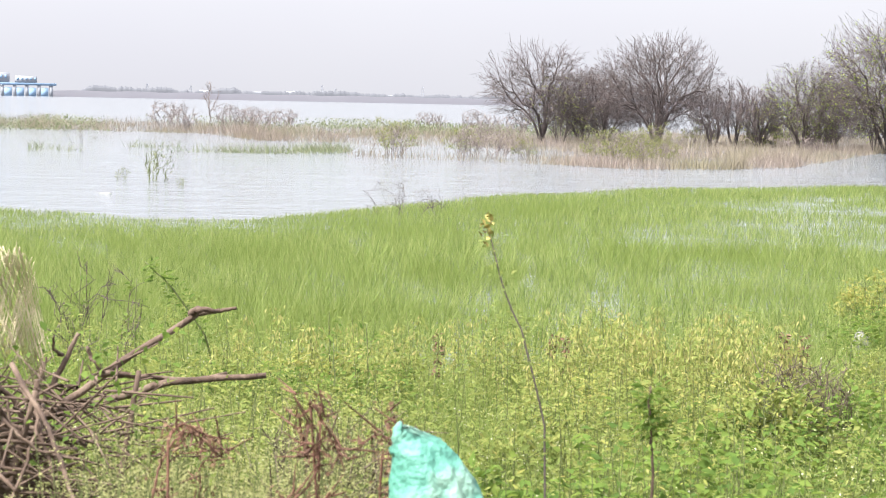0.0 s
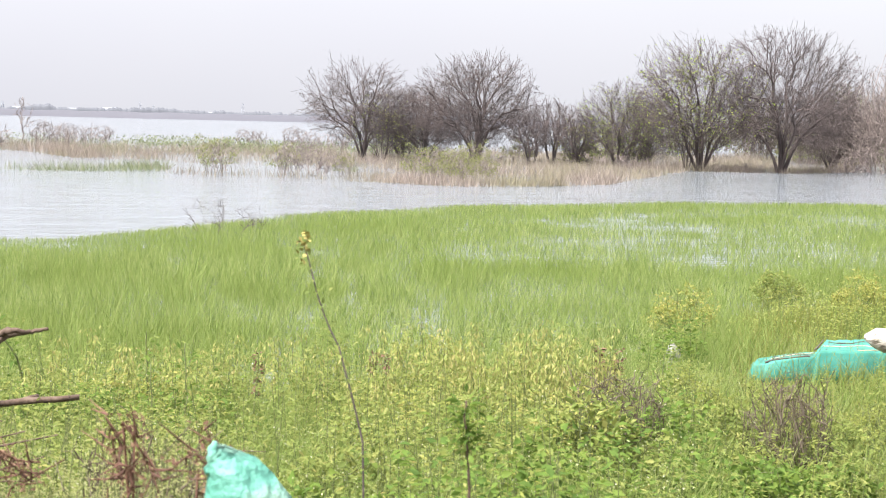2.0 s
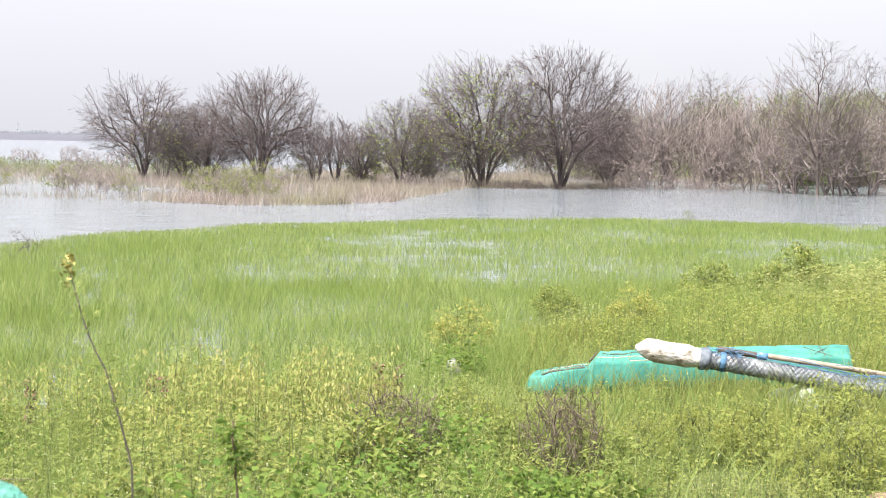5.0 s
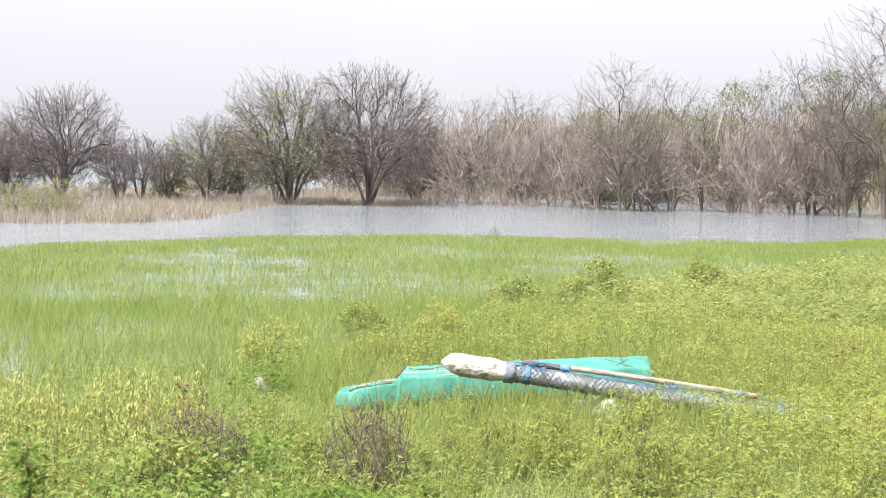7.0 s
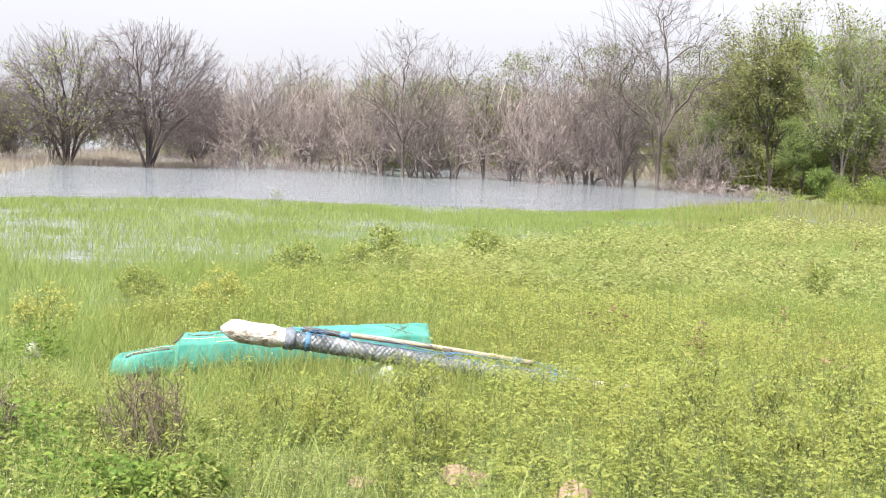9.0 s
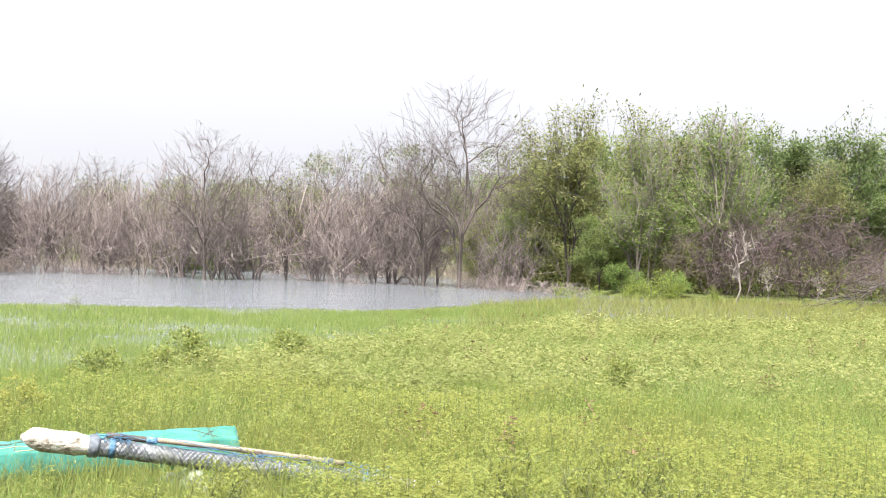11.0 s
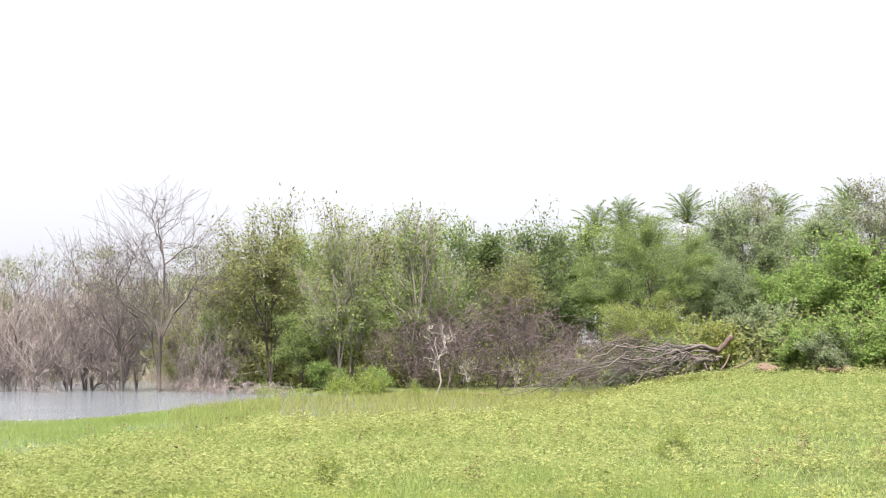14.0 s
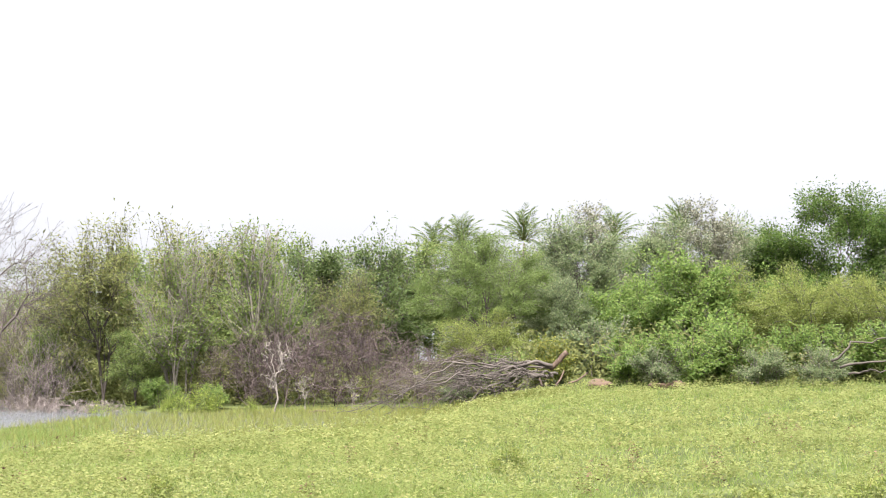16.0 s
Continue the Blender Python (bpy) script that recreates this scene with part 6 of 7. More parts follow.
def lump(rng, sx, sy, sz, rough=0.12, sub=3):
    bm = bmesh.new()
    bmesh.ops.create_icosphere(bm, subdivisions=sub, radius=1.0)
    o = Vector(rng.uniform(-50, 50, 3))
    for v in bm.verts:
        k = 1 + rough * 2 * noise.noise(v.co * 1.3 + o) + rough * noise.noise(v.co * 3.1 + o)
        v.co = Vector((v.co.x * sx * k, v.co.y * sy * k, v.co.z * sz * k))
    for f in bm.faces:
        f.smooth = True
    return bm


def build_small_things():
    rng = np.random.default_rng(221)
    for az, d, s in STONES:
        x, y, _ = at(az, d)
        bm = lump(rng, *s, rough=0.2)
        for _ in range(9):                                # broken, flattish faces
            cut = Vector(rng.standard_normal(3) + (0, 0, 0.5)).normalized()
            far = max(v.co.dot(cut) for v in bm.verts) * rng.uniform(0.66, 0.86)
            for v in bm.verts:
                v.co -= cut * max(0.0, v.co.dot(cut) - far)
        for f in bm.faces:
            f.smooth = False
        ob = part("stone", bm, M_STONE)
        ob.matrix_basis = pose(x, y, gz(x, y) + s[2] * 0.35, rng.uniform(-10, 10), rng.uniform(-10, 10), rng.uniform(0, 360))
        tagged(ob, "broken pinkish-brown stone half sunk in low weeds", "stone", "stones on the bank")
    for (x, y), s, m, nm, lab in (((5.12, 9.26), (0.22, 0.12, 0.135), M_WHITESACK, "crumpled_bag", "crumpled pale green-white bag under the raft"), ((5.62, 8.72), (0.10, 0.06, 0.04), M_LITTER, "foam_scrap", "broken white foam scraps in the grass"),
                                  ((5.42, 8.98), (0.09, 0.05, 0.07), M_LITTER, "foam_scrap", "broken white foam scraps in the grass"), ((3.02, 10.72), (0.10, 0.06, 0.125), M_LITTER, "litter", "small white piece of litter lying in the grass"),
                                  ((6.72, 8.5), (0.14, 0.07, 0.04), M_FOAM, "foam_scrap", "broken foam end beside the raft")):
        ob = part(nm, lump(rng, *s, rough=0.3), m)
        ob.matrix_basis = pose(x, y, gz(x, y) + s[2] * 0.45, 0, 0, rng.uniform(0, 360))
        tagged(ob, lab, "litter")
    # drifting scrap on the lake
    x, y, _ = at(-12.7, 30.0)
    ob = part("litter", lump(rng, 0.13, 0.05, 0.018, 0.3), M_LITTER)
    ob.matrix_basis = pose(x, y, 0.0)
    tagged(ob, "pale scrap of litter floating on the lake", "litter")


# ---------------------------------------------------------------- the heap of cut branches, the net and the sack
def wander(rng, a, b, n, sag, rough):
    t = np.linspace(0, 1, n)[:, None]
    p = np.asarray(a) * (1 - t) + np.asarray(b) * t
    return p + np.cumsum(rng.standard_normal((n, 3)) * rough, axis=0) * np.sin(t * math.pi) - np.array((0, 0, sag)) * np.sin(t * math.pi)


def sight(az, el, d):
    """The place at a bearing, an elevation and a distance from the eye."""
    return at(az, d, EYE_Z + d * math.tan(radians(el)))


def branch_thing(rng, rows, label, root=None):
    root = root or thing("cut_branch", label, "branch", "heap of cut branches")
    for name, a, b, r0, r1, sag in rows:
        p = wander(rng, a, b, 14, sag, 0.004)
        v, f = pipe(p, np.linspace(r0, r1, 14), 8, 0.08, rng)
        part(name, mesh_np(name, v, f, True), M_BARK, root)
    return root


def build_heap():
    rng = np.random.default_rng(231)
    fork = sight(-9.35, -8.15, 4.7)
    low = sight(-15.2, -11.9, 4.5)
    branch_thing(rng, [("limb", sight(-17.6, -13.4, 4.4), fork, 0.014, 0.010, 0.0), ("twig", fork, sight(-7.85, -7.9, 4.75), 0.009, 0.005, -0.01), ("stub", fork + (-0.02, 0, 0), fork + (0.06, -0.02, 0.012), 0.013, 0.008, 0)],
                 "long bare grey-brown branch jutting from the heap")
    branch_thing(rng, [("limb", low, sight(-6.7, -10.45, 4.55), 0.013, 0.009, -0.02), ("twig", sight(-13.0, -10.3, 4.5), sight(-8.2, -10.35, 4.7), 0.010, 0.006, 0.01), ("stub", sight(-12.9, -10.25, 4.5), sight(-13.4, -9.3, 4.5), 0.009, 0.005, 0)],
                 "long bare branch with a broken end jutting from the heap")
    branch_thing(rng, [("limb", sight(-15.4, -12.0, 4.3), sight(-13.7, -8.8, 4.4), 0.012, 0.006, 0), ("twig", sight(-14.3, -9.6, 4.36), sight(-14.6, -8.9, 4.3), 0.006, 0.003, 0)], "dark broken branch standing up in the heap")
    for k in range(74):
        d = rng.uniform(3.7, 4.7)
        a = sight(rng.uniform(-21, -14.5), rng.uniform(-15.5, -9.5), d)
        b = sight(rng.uniform(-17.5, -13.2), rng.uniform(-17.5, -12.5), d + rng.uniform(-.4, .4))
        r = rng.uniform(0.0035, 0.009)
        branch_thing(rng, [("limb", a, b, r, r * 0.6, rng.uniform(-.05, .05))], "cut dry branch in the heap")
    for k in range(12):                                    # props that carry the heap
        x, y, _ = at(rng.uniform(-20, -12.5), rng.uniform(3.9, 4.7))
        b = (x + rng.uniform(-.3, .3), y + rng.uniform(-.3, .3), rng.uniform(0.7, 1.15))
        branch_thing(rng, [("limb", (x, y, gz(x, y) - 0.05), b, 0.014, 0.008, 0.03)], "dark upright branch in the heap")
    segs = []
    for k in range(500):
        p = sight(rng.uniform(-20, -12.2), rng.uniform(-17, -10.5), rng.uniform(3.7, 4.8))
        d = rng.standard_normal(3) * (0.16, 0.1, 0.09)
        segs.append((*p, *(p + d), 0.004, 0.002))
    v, f = rods(segs, 4)
    tagged(part("brushwood", mesh_np("brushwood", v, [f]), M_BARK), "fine dry twigs tangled in the heap", "twigs", kind="stuff")
    n = 260
    p = np.array([sight(a, e, q) for a, e, q in zip(rng.uniform(-18, -10, n), rng.uniform(-15, -8.6, n), rng.uniform(3.7, 4.5, n))])
    v, f = leaf_arrays(p, rng.standard_normal((n, 3)), rng.uniform(.014, .034, n), rng.uniform(.011, .024, n), rng)
    tagged(part("creeper_leaves", mesh_np("creeper_leaves", v, [f]), M_WEED_DK), "small green creeper leaves growing through the heap", "leaves", kind="stuff")
    # straw-coloured net hung over the heap
    root = thing("fishing_net", "bundle of straw-coloured fishing net hung over the branch heap", "net")
    chunks = []

    def drape(u, v):
        """A place on the hanging net: u across it, v down it."""
        az = -19.6 + 4.4 * u + 0.5 * v * u
        top = -5.5 - 0.12 * np.maximum(0.0, -az - 17.5) ** 2 - 1.9 * np.maximum(0.0, az + 15.8)
        el = top - (5.4 - 0.8 * u) * v + 0.05 * np.sin(u * 23 + v * 5)
        dd = 4.26 + 0.05 * np.sin(u * 14 + 2 * np.sin(v * 3)) + 0.02 * np.sin(v * 11 + u * 5)
        return np.array([sight(p, q, r) for p, q, r in zip(az, el, dd)])

    for way in (1, -1):
        for k in range(120):
            v = np.linspace(rng.uniform(0, 0.1), rng.uniform(0.7, 1.0), 20)
            u = (k / 119.0) * 1.5 - 0.25 + way * 0.34 * (v - 0.5) + 0.006 * np.sin(v * 9 + k)
            ok = (u > 0) & (u < 1)
            if ok.sum() > 3:
                chunks.append(pipe(drape(u[ok], v[ok]) + rng.standard_normal(3) * 0.009, 0.0011, 3))
    v, f = merged(*chunks)
    part("netting", mesh_np("netting", v, f), M_NETYEL, root)


def build_sack():
    rng = np.random.default_rng(241)
    root = thing("plastic_sack", "crumpled bright turquoise plastic sack standing on the near bank", "sack")
    top, foot = sight(-1.75, -12.35, 2.75), None
    n, m = 40, 44
    t, a = np.linspace(0, 1, n), np.linspace(0, 2 * math.pi, m, endpoint=False)
    T, Aa = np.meshgrid(t, a, indexing="ij")
    ctr_x = top[0] + 0.015 + 0.138 * np.sqrt(np.clip(T * 1.6, 0, 1))
    ctr_y = top[1] + 0.0 * T
    z0 = gz(top[0], top[1])
    zz = top[2] - (top[2] - z0) * T
    rx = 0.015 + 0.148 * np.sqrt(np.clip(T * 1.6, 0, 1)) * (1 - 0.12 * np.clip(T - .7, 0, 1))
    wr = 1 + 0.26 * (value_noise(np.cos(Aa) * 2 + T * 4 + 5, np.sin(Aa) * 2 + T * 5 + 9, 0.5, 90) - 0.5) + 0.10 * (value_noise(np.cos(Aa) * 5 + T * 9, np.sin(Aa) * 5 - T * 6, 0.5, 91) - 0.5)
    v = np.stack([ctr_x + np.cos(Aa) * rx * wr, ctr_y + np.sin(Aa) * rx * 0.8 * wr, zz + 0.02 * (wr - 1)], -1).reshape(-1, 3)
    i, k = np.meshgrid(np.arange(n - 1), np.arange(m), indexing="ij")
    i, k = i.ravel(), k.ravel()
    f = np.stack([i * m + k, (i + 1) * m + k, (i + 1) * m + (k + 1) % m, i * m + (k + 1) % m], 1)
    part("bag", mesh_np("bag", v, [f, np.arange(m)[::-1][None]], True), M_SACK, root)
    c = wander(rng, top + (0.005, -0.01, -0.05), top + (0.012, -0.012, 0.012), 8, 0, 0.003)
    v, f = pipe(c, [0.012, 0.014, 0.012, 0.013, 0.011, 0.009, 0.007, 0.004], 8, 0.15, rng)
    part("tied_neck", mesh_np("tied_neck", v, f, True), M_SACK, root)


def build_red_twigs():
    rng = np.random.default_rng(251)
    spots = [((-6.0, -16.5), (-5.65, -11.2)), ((-5.0, -11.4), (-2.4, -12.6)), ((-1.85, -15.5), (-1.95, -11.6)), ((-10.4, -12.9), (-8.4, -13.5)), ((-3.6, -16.5), (-2.2, -12.7)), ((-6.6, -15.0), (-4.2, -14.9)), ((-11.0, -15.0), (-9.2, -12.8)),
             ((-2.2, -13.4), (-1.0, -13.6)), ((-4.6, -11.5), (-4.9, -13.0)), ((-9.0, -16.5), (-8.5, -13.2)), ((-7.8, -16.5), (-10.9, -14.6))]
    for k, (a, b) in enumerate(spots):
        d = 2.75 + 0.06 * k
        root = thing("withered_weed", "withered red-brown weed on the near bank", "plant", "withered weeds")
        p0, p1 = sight(*a, d), sight(*b, d + rng.uniform(-.1, .1))
        foot = np.array((p0[0] * 1.02, p0[1] * 1.02, gz(p0[0], p0[1]) - 0.03))
        c = np.concatenate([wander(rng, foot, p0, 6, 0, 0.008)[:-1], wander(rng, p0, p1, 12, rng.uniform(-0.05, 0.03), 0.012)])
        v, f = pipe(c, np.linspace(0.0036, 0.0016, len(c)), 6, 0.08, rng)
        stalk = (v, f)
        tips = c[8:] + rng.standard_normal((len(c) - 8, 3)) * 0.008
        v, f = merged(stalk, rods([(*q, *(q + rng.standard_normal(3) * 0.03), 0.0025, 0.001) for q in tips for _ in range(2)], 4))
        part("stalk", mesh_np("stalk", v, f), M_RUST, root)
        q = np.repeat(c[5:], 6, axis=0) + rng.standard_normal((6 * (len(c) - 5), 3)) * 0.016
        v, f = leaf_arrays(q, rng.standard_normal(q.shape) + (0, 0, -0.8), rng.uniform(0.008, 0.022, len(q)), rng.uniform(0.004, 0.010, len(q)), rng)
        part("dead_leaves", mesh_np("dead_leaves", v, [f]), L_DEAD, root, "shrivelled brown leaves")


# ---------------------------------------------------------------- single plants on the bank
def leafy_stalk(name, label, pts, r0, r1, leaf, mat, n_leaf, size, t0=0.5, spread=0.05, bark=M_STEM, seed=1, flower=None, group=""):
    rng = np.random.default_rng(seed)
    root = thing(name, label, "plant", group)
    c = np.asarray(pts)
    t = np.linspace(0, 1, 18)
    s = np.linspace(0, 1, len(c))
    path = np.stack([np.interp(t, s, c[:, j]) for j in range(3)], 1) + np.cumsum(rng.standard_normal((18, 3)) * 0.003, axis=0)
    v, f = pipe(path, np.linspace(r0, r1, 18), 6)
    part("stalk", mesh_np("stalk", v, f, True), bark, root)
    tt = t0 + (1 - t0) * rng.random(n_leaf)
    p = np.stack([np.interp(tt, t, path[:, j]) for j in range(3)], 1)
    d = rng.standard_normal((n_leaf, 3)) * (1, 1, 0.5)
    p = p + d / np.linalg.norm(d, axis=1, keepdims=True) * rng.uniform(0, spread, n_leaf)[:, None]
    v, f = leaf_arrays(p, d, size * rng.uniform(.6, 1.2, n_leaf), 0.45 * size * rng.uniform(.6, 1.2, n_leaf), rng)
    part("leaves", mesh_np("leaves", v, [f]), mat, root)
    if flower:
        q = path[-1] + np.clip(rng.standard_normal((26, 3)), -1.4, 1.4) * (0.012, 0.012, 0.024)
        v, f = leaf_arrays(q, rng.standard_normal((26, 3)), np.full(26, 0.018), np.full(26, 0.015), rng)
        tagged(part("flower", mesh_np("flower", v, [f]), flower, root, "small yellow flower spike"), "small yellow flower spike", kind="stuff")
    return root


def dry_bush(az, d, h, w, mat, seed, label, stems=11):
    ob = make_tree("dry_bush", label, seed, h, w, mat, group="dry bushes on the bank", stems=stems, boughs=6, shoots=4, twigs=4, foot=w * 0.35, floor=0.02, centre=0.55, thick=0.005, twig=0.0016, up=0.6)
    return stand(ob, az, d)


def build_plants():
    x, y, _ = at(4.6, 3.96)
    leafy_stalk("tall_weed", "tall thin leaning brown weed stalk with a small yellow flower", [(x, y, gz(x, y) - .03), sight(4.2, -17.5, 3.96), sight(3.9, -12.2, 3.96), sight(3.1, -9.2, 3.96), sight(2.3, -6.8, 3.96), sight(1.78, -4.9, 3.96)], 0.0042, 0.0019, 0, M_WEED, 110, 0.022, 0.25, 0.035, bark=M_TWIG_BR, seed=3, flower=M_YFLOWER)
    x, y, _ = at(8.3, 3.4)
    leafy_stalk("tall_weed", "upright weed with a dark green leafy top", [(x, y, gz(x, y) - .03), sight(8.1, -13, 3.4), sight(7.8, -10.3, 3.4)], 0.005, 0.0022, 0, M_WEED_DK, 190, 0.026, 0.62, 0.036, bark=M_BARK, seed=4)
    x, y, _ = at(-8.4, 8.2)
    leafy_stalk("tall_weed", "arching feathery weed stalk with dark leaves at its tip", [(x, y, gz(x, y) - .03), sight(-8.9, -9.0, 8.2), sight(-10.2, -7.0, 8.2), sight(-11.1, -6.0, 8.2)], 0.007, 0.003, 0, M_WEED_DK, 150, 0.045, 0.25, 0.06, seed=5)
    rng = np.random.default_rng(261)
    for k, (az, el, d) in enumerate(((-11.6, -6.9, 8.8), (-4.2, -8.0, 8.6), (-3.0, -8.4, 7.6), (-0.2, -8.8, 8.4), (4.8, -8.9, 8.9), (6.5, -8.2, 9.2), (-4.0, -9.2, 7.3), (-13.7, -6.4, 9.0), (12.9, -8.4, 8.6), (13.8, -8.4, 8.7), (15.4, -8.4, 9.4), (4.3, -8.8, 9.0))):
        p = sight(az, el, d)
        x, y = p[0] + rng.uniform(-.04, .04), p[1]
        dark = k in (4, 8, 9, 3, 11)
        leafy_stalk("upright_weed", "withered brown seed stalk among the weeds" if dark else "upright leafy weed standing above the rest", [(x, y, gz(x, y) - .03), p], 0.006, 0.003, 0, L_DEAD if dark else M_WEED_DK, 70 if dark else 60, 0.034 if dark else 0.04, 0.55 if dark else 0.25, 0.018 if dark else 0.08, seed=30 + k,
                    group="tall weed stalks")
    dry_bush(20.2, 7.2, 0.56, 0.42, M_DRYWEED, 301, "dead brown twiggy bush rising from the weeds")
    dry_bush(13.7, 7.0, 0.62, 0.5, M_DRYWEED, 302, "dead brown twiggy weed with withered seeds")
    dry_bush(-4.0, 4.1, 0.74, 0.6, M_DRYWEED, 303, "dead dark brown weed tangle on the near bank")
    dry_bush(-13.2, 9.5, 0.9, 0.7, M_TWIG_PU, 304, "thin dark leafless sapling at the edge of the marsh", 3)
    sp = dict(stems=7, boughs=4, shoots=3, twigs=0, foot=0.15, thick=0.006, twig=0.002, floor=0.1)
    yb = stand(make_tree("yellow_shrub", "small yellow-green shrub at the edge of the marsh grass", 311, 0.62, 0.8, M_STEM, M_WEED_YEL, 84, 20, 0.045, 0.022, 0.075, "shrubs on the bank", **sp), 16.0, 13.4, 0, 0.75)
    again(yb, 22.6, 14.8, 70, 0.7)
    again(yb, 12.8, 9.3, 20, 0.5)
    again(yb, 7.2, 9.6, 110, 0.65)
    dk = stand(make_tree("leafy_weed", "low dark green weed with broad leaves", 313, 0.5, 0.7, M_STEM, M_WEED_DK, 60, 9, 0.07, 0.042, 0.07, "broad-leaved weeds", **sp), 22.0, 6.6, 0, 0.5)
    gb = stand(make_tree("green_shrub", "small dark green leafy shrub among the weeds", 312, 0.58, 0.8, M_STEM, M_WEED, 84, 20, 0.05, 0.026, 0.075, "shrubs on the bank", **sp), 28.6, 20.5, 0, 1.1)
    for az, d, s in ((25.2, 19.0, 0.9), (19.6, 16.4, 0.7), (12.8, 6.7, 0.9), (21.6, 7.6, 0.6), (27.3, 18.6, 0.8), (32.4, 22, 0.9), (18.6, 7.7, 0.6), (45.0, 19, 0.8), (67.5, 15.5, 0.9), (71.5, 16.5, 1.0), (3.0, 6.0, 0.7), (58, 24, 0.8)):
        again(gb, az, d, az * 31 % 360, s)
    for az, d, s in ((12.3, 6.9, 0.65), (12.9, 6.5, 0.5), (20.0, 6.6, 0.5), (17.2, 6.5, 0.55), (18.4, 6.3, 0.5), (19.6, 6.2, 0.6), (20.8, 6.4, 0.5), (15.4, 6.6, 0.5), (11.6, 6.5, 0.7), (-6.5, 4.6, 0.8), (1.5, 4.9, 0.8), (-10.0, 5.6, 0.8)):
        again(dk, az, d, az * 43 % 360, s)
    sw = stand(make_tree("soft_weed", "soft feathery weed with pale yellow-green tips", 314, 0.62, 0.56, M_STEM, M_BUSHY, 90, 20, 0.034, 0.014, 0.055, "soft weeds before the raft", **sp), 30.2, 7.9, 0, 0.8)
    for az, d, s in ((29.4, 7.3, 0.6), (31.0, 7.5, 0.7), (30.6, 8.5, 0.8), (33.8, 8.2, 0.45), (38.4, 8.0, 0.5), (39.6, 7.2, 0.8), (41.2, 8.8, 0.9), (42.0, 7.6, 0.8), (43.8, 8.4, 0.9), (45.0, 7.4, 0.8), (46.6, 9.2, 0.9),
                     (41.4, 9.8, 0.7), (44.6, 10.2, 0.8), (48.0, 8.2, 0.8), (35.0, 7.4, 0.5), (27.4, 8.4, 0.6), (25.0, 8.2, 0.6), (23.2, 7.9, 0.55), (17.0, 8.0, 0.65), (16.2, 8.7, 0.6)):
        again(sw, az, d, az * 53 % 360, s)
    # broad-leaved sapling before the dry bush
    x, y, _ = at(13.6, 6.1)
    leafy_stalk("broad_leaf_weed", "bright green weed with a few broad leaves", [(x, y, gz(x, y) - .02), (x + .02, y, gz(x, y) + 0.28)], 0.006, 0.004, 0, L_BRIGHT, 9, 0.13, 0.5, 0.03, seed=8)


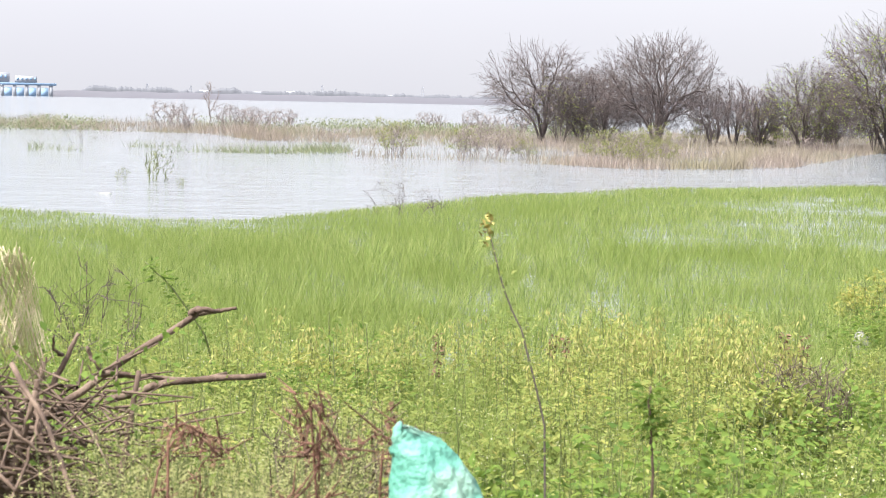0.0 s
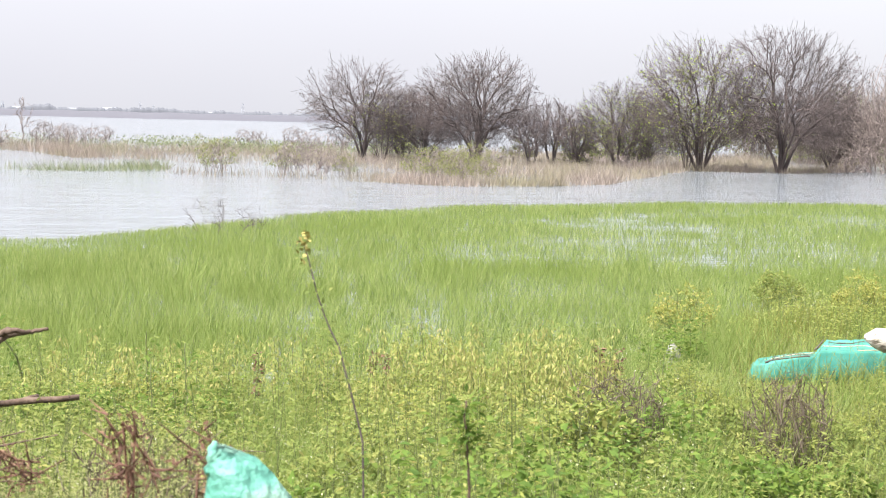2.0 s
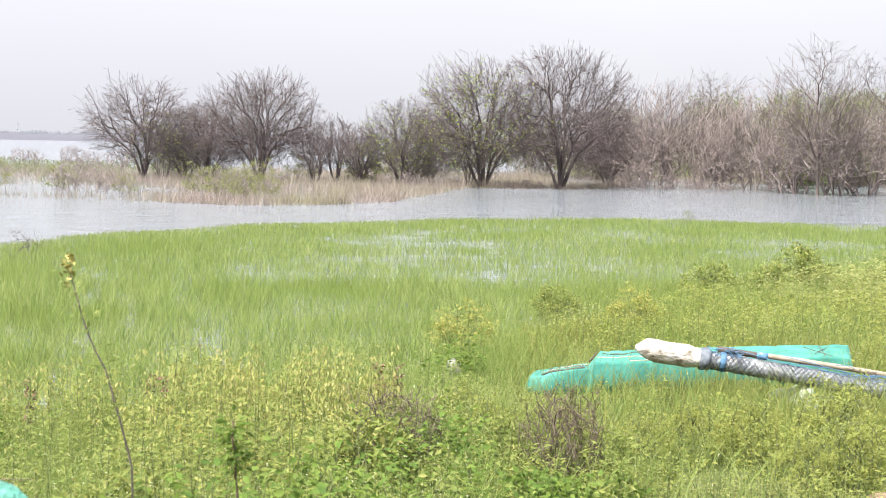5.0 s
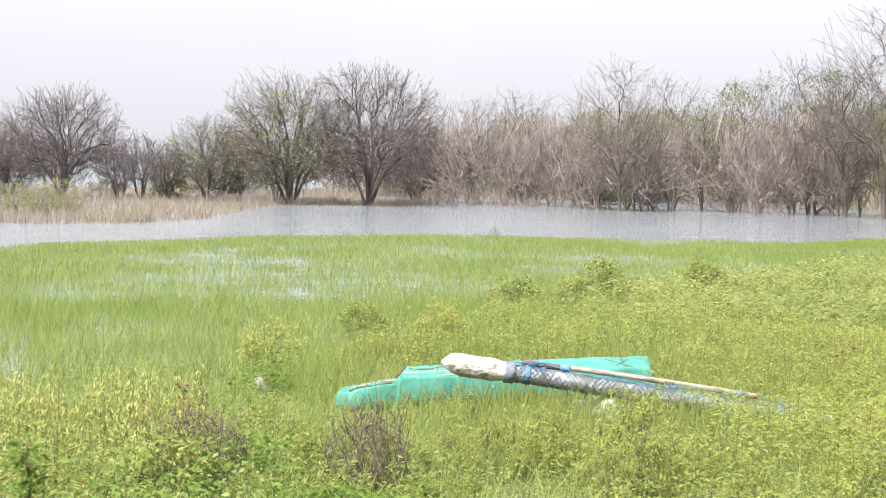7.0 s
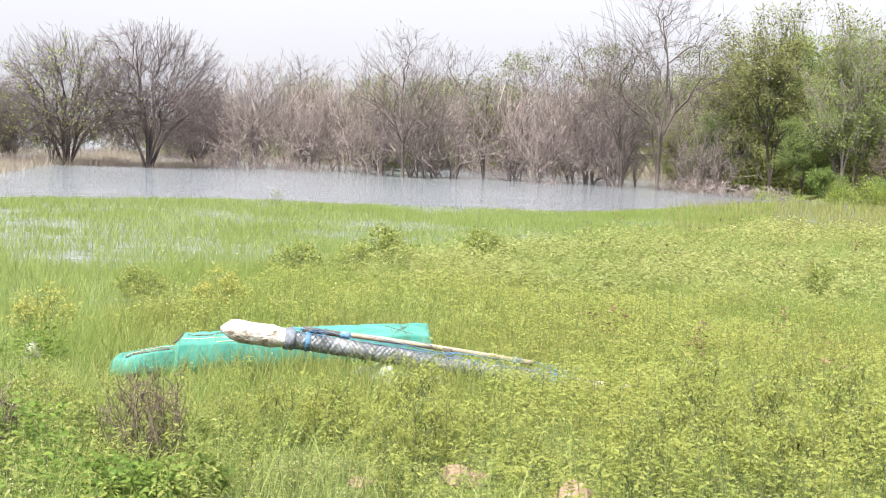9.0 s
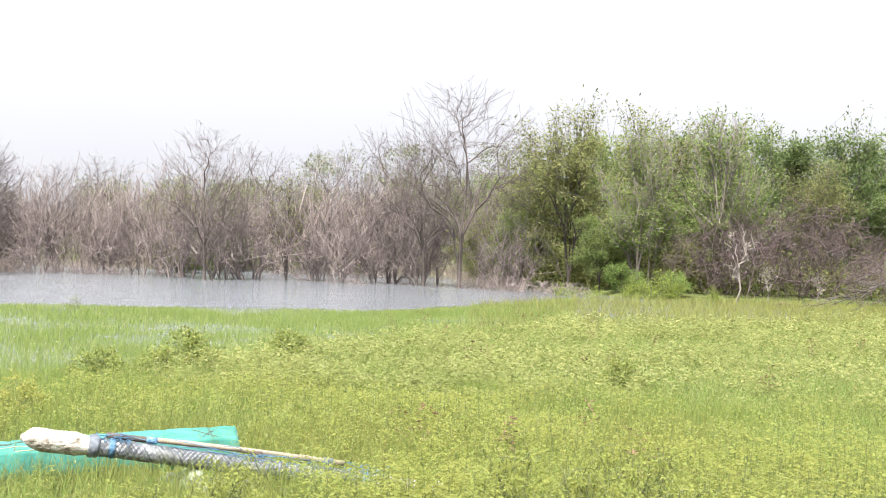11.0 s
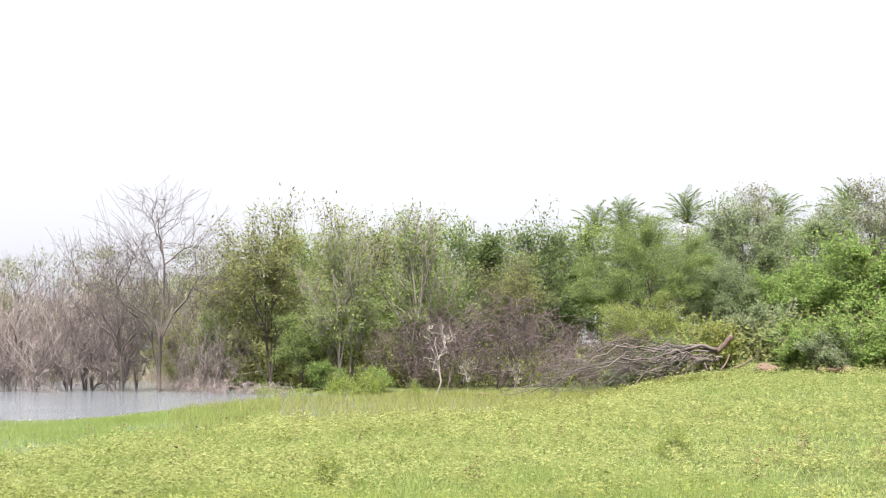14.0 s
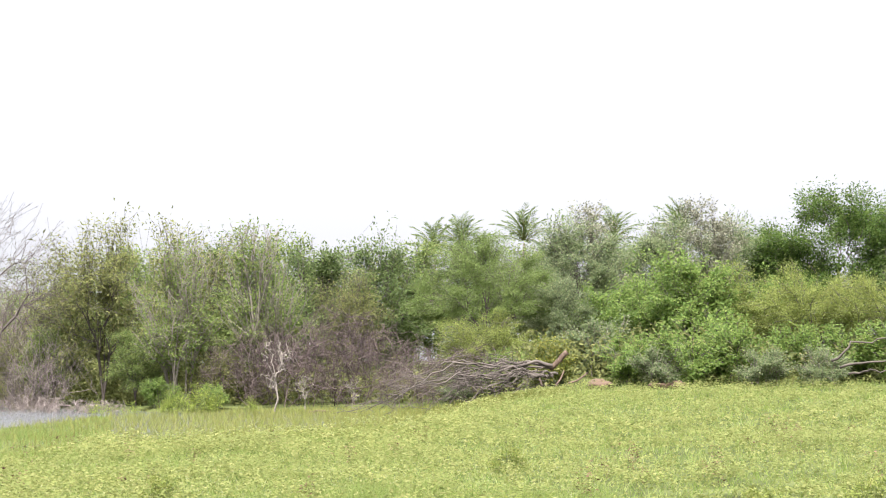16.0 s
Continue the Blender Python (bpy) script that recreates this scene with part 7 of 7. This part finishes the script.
# ---------------------------------------------------------------- by the far bank: brush heap, fallen tree, dead shrub, twigs in the lake
def build_far_bank():
    rng = np.random.default_rng(271)
    heap = make_tree("brush_heap", "big heap of dead purple-brown thorn brush", 321, 3.9, 6.8, M_TWIG_PU, stems=12, boughs=6, shoots=5, twigs=5, foot=1.8, centre=0.3, floor=0.0, thick=0.035, twig=0.007, crook=0.12, up=0.0, group="dead thorn brush")
    stand(heap, 51.2, 62, 0)
    again(heap, 49.2, 63, 120, 0.9, 0.8)
    again(heap, 53.0, 63.5, 230, 0.85, 0.8)
    again(heap, 55.0, 59, 40, 0.75, 0.55)
    again(heap, 56.9, 58, 170, 0.7, 0.5)
    again(heap, 47.6, 64, 260, 0.7, 0.75)
    dead = make_tree("dead_shrub", "bleached white dead shrub with bent forks by the water", 322, 3.2, 1.7, M_TWIG_PALE, stems=5, boughs=2, shoots=2, twigs=1, fork=0.4, centre=0.6, floor=0.3, thick=0.038, twig=0.010, crook=0.14)
    stand(dead, 49.1, 57.5, 30, 0.88)
    again(dead, 50.2, 58.5, 140, 0.55, 0.45)
    again(dead, 52.0, 58, 220, 0.5, 0.4)
    # the fallen tree, its crown of bare boughs spread along the ground
    root = thing("fallen_tree", "fallen tree with sawn stump and bare spread boughs", "tree")
    butt, mid = sight(60.15, 0.3, 54.5), sight(59.5, -0.35, 54.5)
    v, f = pipe(wander(rng, butt, mid, 8, 0, 0.01), np.linspace(0.10, 0.09, 8), 10, 0.06, rng)
    part("trunk", mesh_np("trunk", v, f, True), M_BARK, root)
    for k, (az, el, d, r) in enumerate(((56.0, -0.75, 54, 0.09), (54.0, -1.1, 54, 0.07), (55.2, -1.5, 53, 0.08), (53.4, -1.5, 53, 0.06), (56.5, -1.6, 52.5, 0.06), (54.4, -0.55, 54, 0.06), (57.6, -1.2, 53, 0.07), (52.6, -1.75, 53, 0.05))):
        a = mid + rng.standard_normal(3) * 0.15
        b = sight(az, el, d)
        p = wander(rng, a, b, 14, rng.uniform(-0.6, 0.1), 0.14)
        v, f = pipe(p, np.linspace(r * 0.8, 0.016, 14), 7, 0.06, rng)
        bough = part("bough", mesh_np("bough", v, f, True), M_TWIG_BR, root)
        segs = []
        for j in range(26):
            q = p[rng.integers(3, 14)]
            for _ in range(3):
                e = q + (b - a) / np.linalg.norm(b - a) * rng.uniform(0.05, 0.5) + rng.standard_normal(3) * (0.22, 0.22, 0.2)
                segs.append((*q, *e, 0.012, 0.007))
                q = e
        v, f = rods(segs, 4)
        tagged(part("twig_mass", mesh_np("twig_mass", v, [f]), M_TWIG_BR, bough), kind="stuff")
    for az, el, el2 in ((59.7, -1.0, -0.2), (59.2, -1.0, -0.3), (60.1, -0.95, -0.3)):
        v, f = pipe(wander(rng, sight(az, el, 54.0), sight(az + 0.2 + (az - 59.6) * 1.2, el2 - 0.2, 54.4), 8, 0, 0.03), np.linspace(0.04, 0.025, 8), 7, 0.06, rng)
        part("root", mesh_np("root", v, f, True), M_BARK, root)
    # long bare boughs by the creeper mound
    for k in range(3):
        p = wander(rng, sight(69.9 + k * .3, -0.15 - .25 * k, 52.5), sight(72.9, 0.75 - 0.35 * k, 52.5), 12, -0.12, 0.09)
        v, f = pipe(p, np.linspace(0.045, 0.014, 12), 7, 0.06, rng)
        tagged(part("fallen_bough", mesh_np("fallen_bough", v, f, True), M_TWIG_BR), "long bare grey bough lying against the bushes", "branch", "fallen boughs")
    # bare earth showing under the creeper
    x, y, _ = at(62.1, 55)
    for az, d, s in ((61.4, 54.4, (0.5, 0.4, 0.26)), (63.6, 54.0, (0.5, 0.4, 0.2)), (64.3, 54.0, (0.3, 0.3, 0.2))):
        x, y, _ = at(az, d)
        ob = part("earth_mound", lump(rng, *s, rough=0.25), rough_mat("red_earth", [(0.075, 0.045, 0.028), (0.11, 0.072, 0.048)], 3.0, 0.5, 12.0))
        ob.matrix_basis = pose(x, y, gz(x, y) + s[2] * 0.3)
        tagged(ob, "small mound of bare reddish earth under the bushes", "earth", "earth mounds")
    # log in the inlet
    v, f = pipe(wander(rng, at(50.3, 57, 0.03), at(51.3, 57.2, 0.06), 8, 0, 0.02), 0.045, 7, 0.08, rng)
    tagged(part("floating_log", mesh_np("floating_log", v, f, True), M_BARK), "thin dark log floating in the shallow inlet", "log")
    # half-drowned twigs in the lake
    tw = make_tree("drowned_branch", "bare drowned branch sticking out of the lake", 331, 0.9, 1.8, M_TWIG_DK, stems=4, boughs=3, shoots=2, twigs=2, foot=0.3, thick=0.011, twig=0.003, group="drowned branches")
    stand(tw, -1.7, 25.0, 0, 0.75, z=-0.1)
    again(tw, -0.4, 25.6, 100, 0.6, z=-0.1)
    again(tw, -13.6, 62, 30, 0.8, z=-0.1)
    sm = make_tree("drowned_bush", "bare grey bush standing in the lake", 332, 1.7, 3.4, M_TWIG_GR, stems=9, boughs=5, shoots=4, twigs=3, foot=0.8, floor=0.05, thick=0.025, twig=0.007, group="drowned bushes")
    stand(sm, -10.2, 86, 0, z=-0.1)
    for az, d, s in ((-8.0, 88, 0.95), (-7.2, 92, 0.85), (-0.5, 95, 0.8), (1.2, 92, 0.9), (2.6, 90, 0.8), (1.4, 52, 0.75), (-6.2, 100, 0.8)):
        again(sm, az, d, az * 40 % 360, s, z=-0.1)
    pole = make_tree("bare_sapling", "thin bare sapling standing in the lake", 333, 3.2, 1.2, M_TWIG_GR, stems=4, boughs=3, shoots=2, twigs=1, fork=0.4, centre=0.65, floor=0.3, thick=0.03)
    stand(pole, -8.9, 96, 0, z=-0.1)
    wb = make_tree("water_bush", "small leafy green plant growing out of the lake", 334, 0.85, 0.8, M_STEM, M_HYAC, 12, 6, 0.08, 0.03, 0.06, "plants in the lake", stems=5, boughs=3, shoots=2, twigs=0, foot=0.2, thick=0.009, twig=0.004, floor=0.3)
    stand(wb, -10.95, 34.5, 0, z=-0.15)
    again(wb, -12.1, 35, 80, 0.45, z=-0.1)
    again(wb, -9.9, 32, 160, 0.3, z=-0.05)
    again(wb, 24.3, 39.5, 160, 0.5, z=-0.05)
    ys = make_tree("yellow_bush", "yellow-green leafy bush among the reeds", 335, 2.0, 2.6, M_TWIG_GR, L_OLIVE, 36, 26, 0.13, 0.06, 0.26, "bushes in the reeds", stems=7, boughs=4, shoots=3, twigs=2, foot=0.6, thick=0.025)
    stand(ys, 12.4, 84, 0, z=0.0)
    for az, d, s in ((6.6, 50, 0.5), (7.4, 49, 0.45), (8.3, 51, 0.4), (9.6, 76, 0.7), (3.0, 52, 0.35), (12.9, 80, 0.8), (7.2, 56, 0.5), (7.9, 66, 0.55), (-1.8, 53, 0.6), (0.6, 54, 0.5), (20.0, 84, 0.9), (5.9, 52, 0.55)):
        again(ys, az, d, az * 50 % 360, s, z=0.0)


build_raft()
build_pole()
build_sheet()
build_small_things()
build_heap()
build_sack()
build_red_twigs()
build_plants()
build_far_bank()
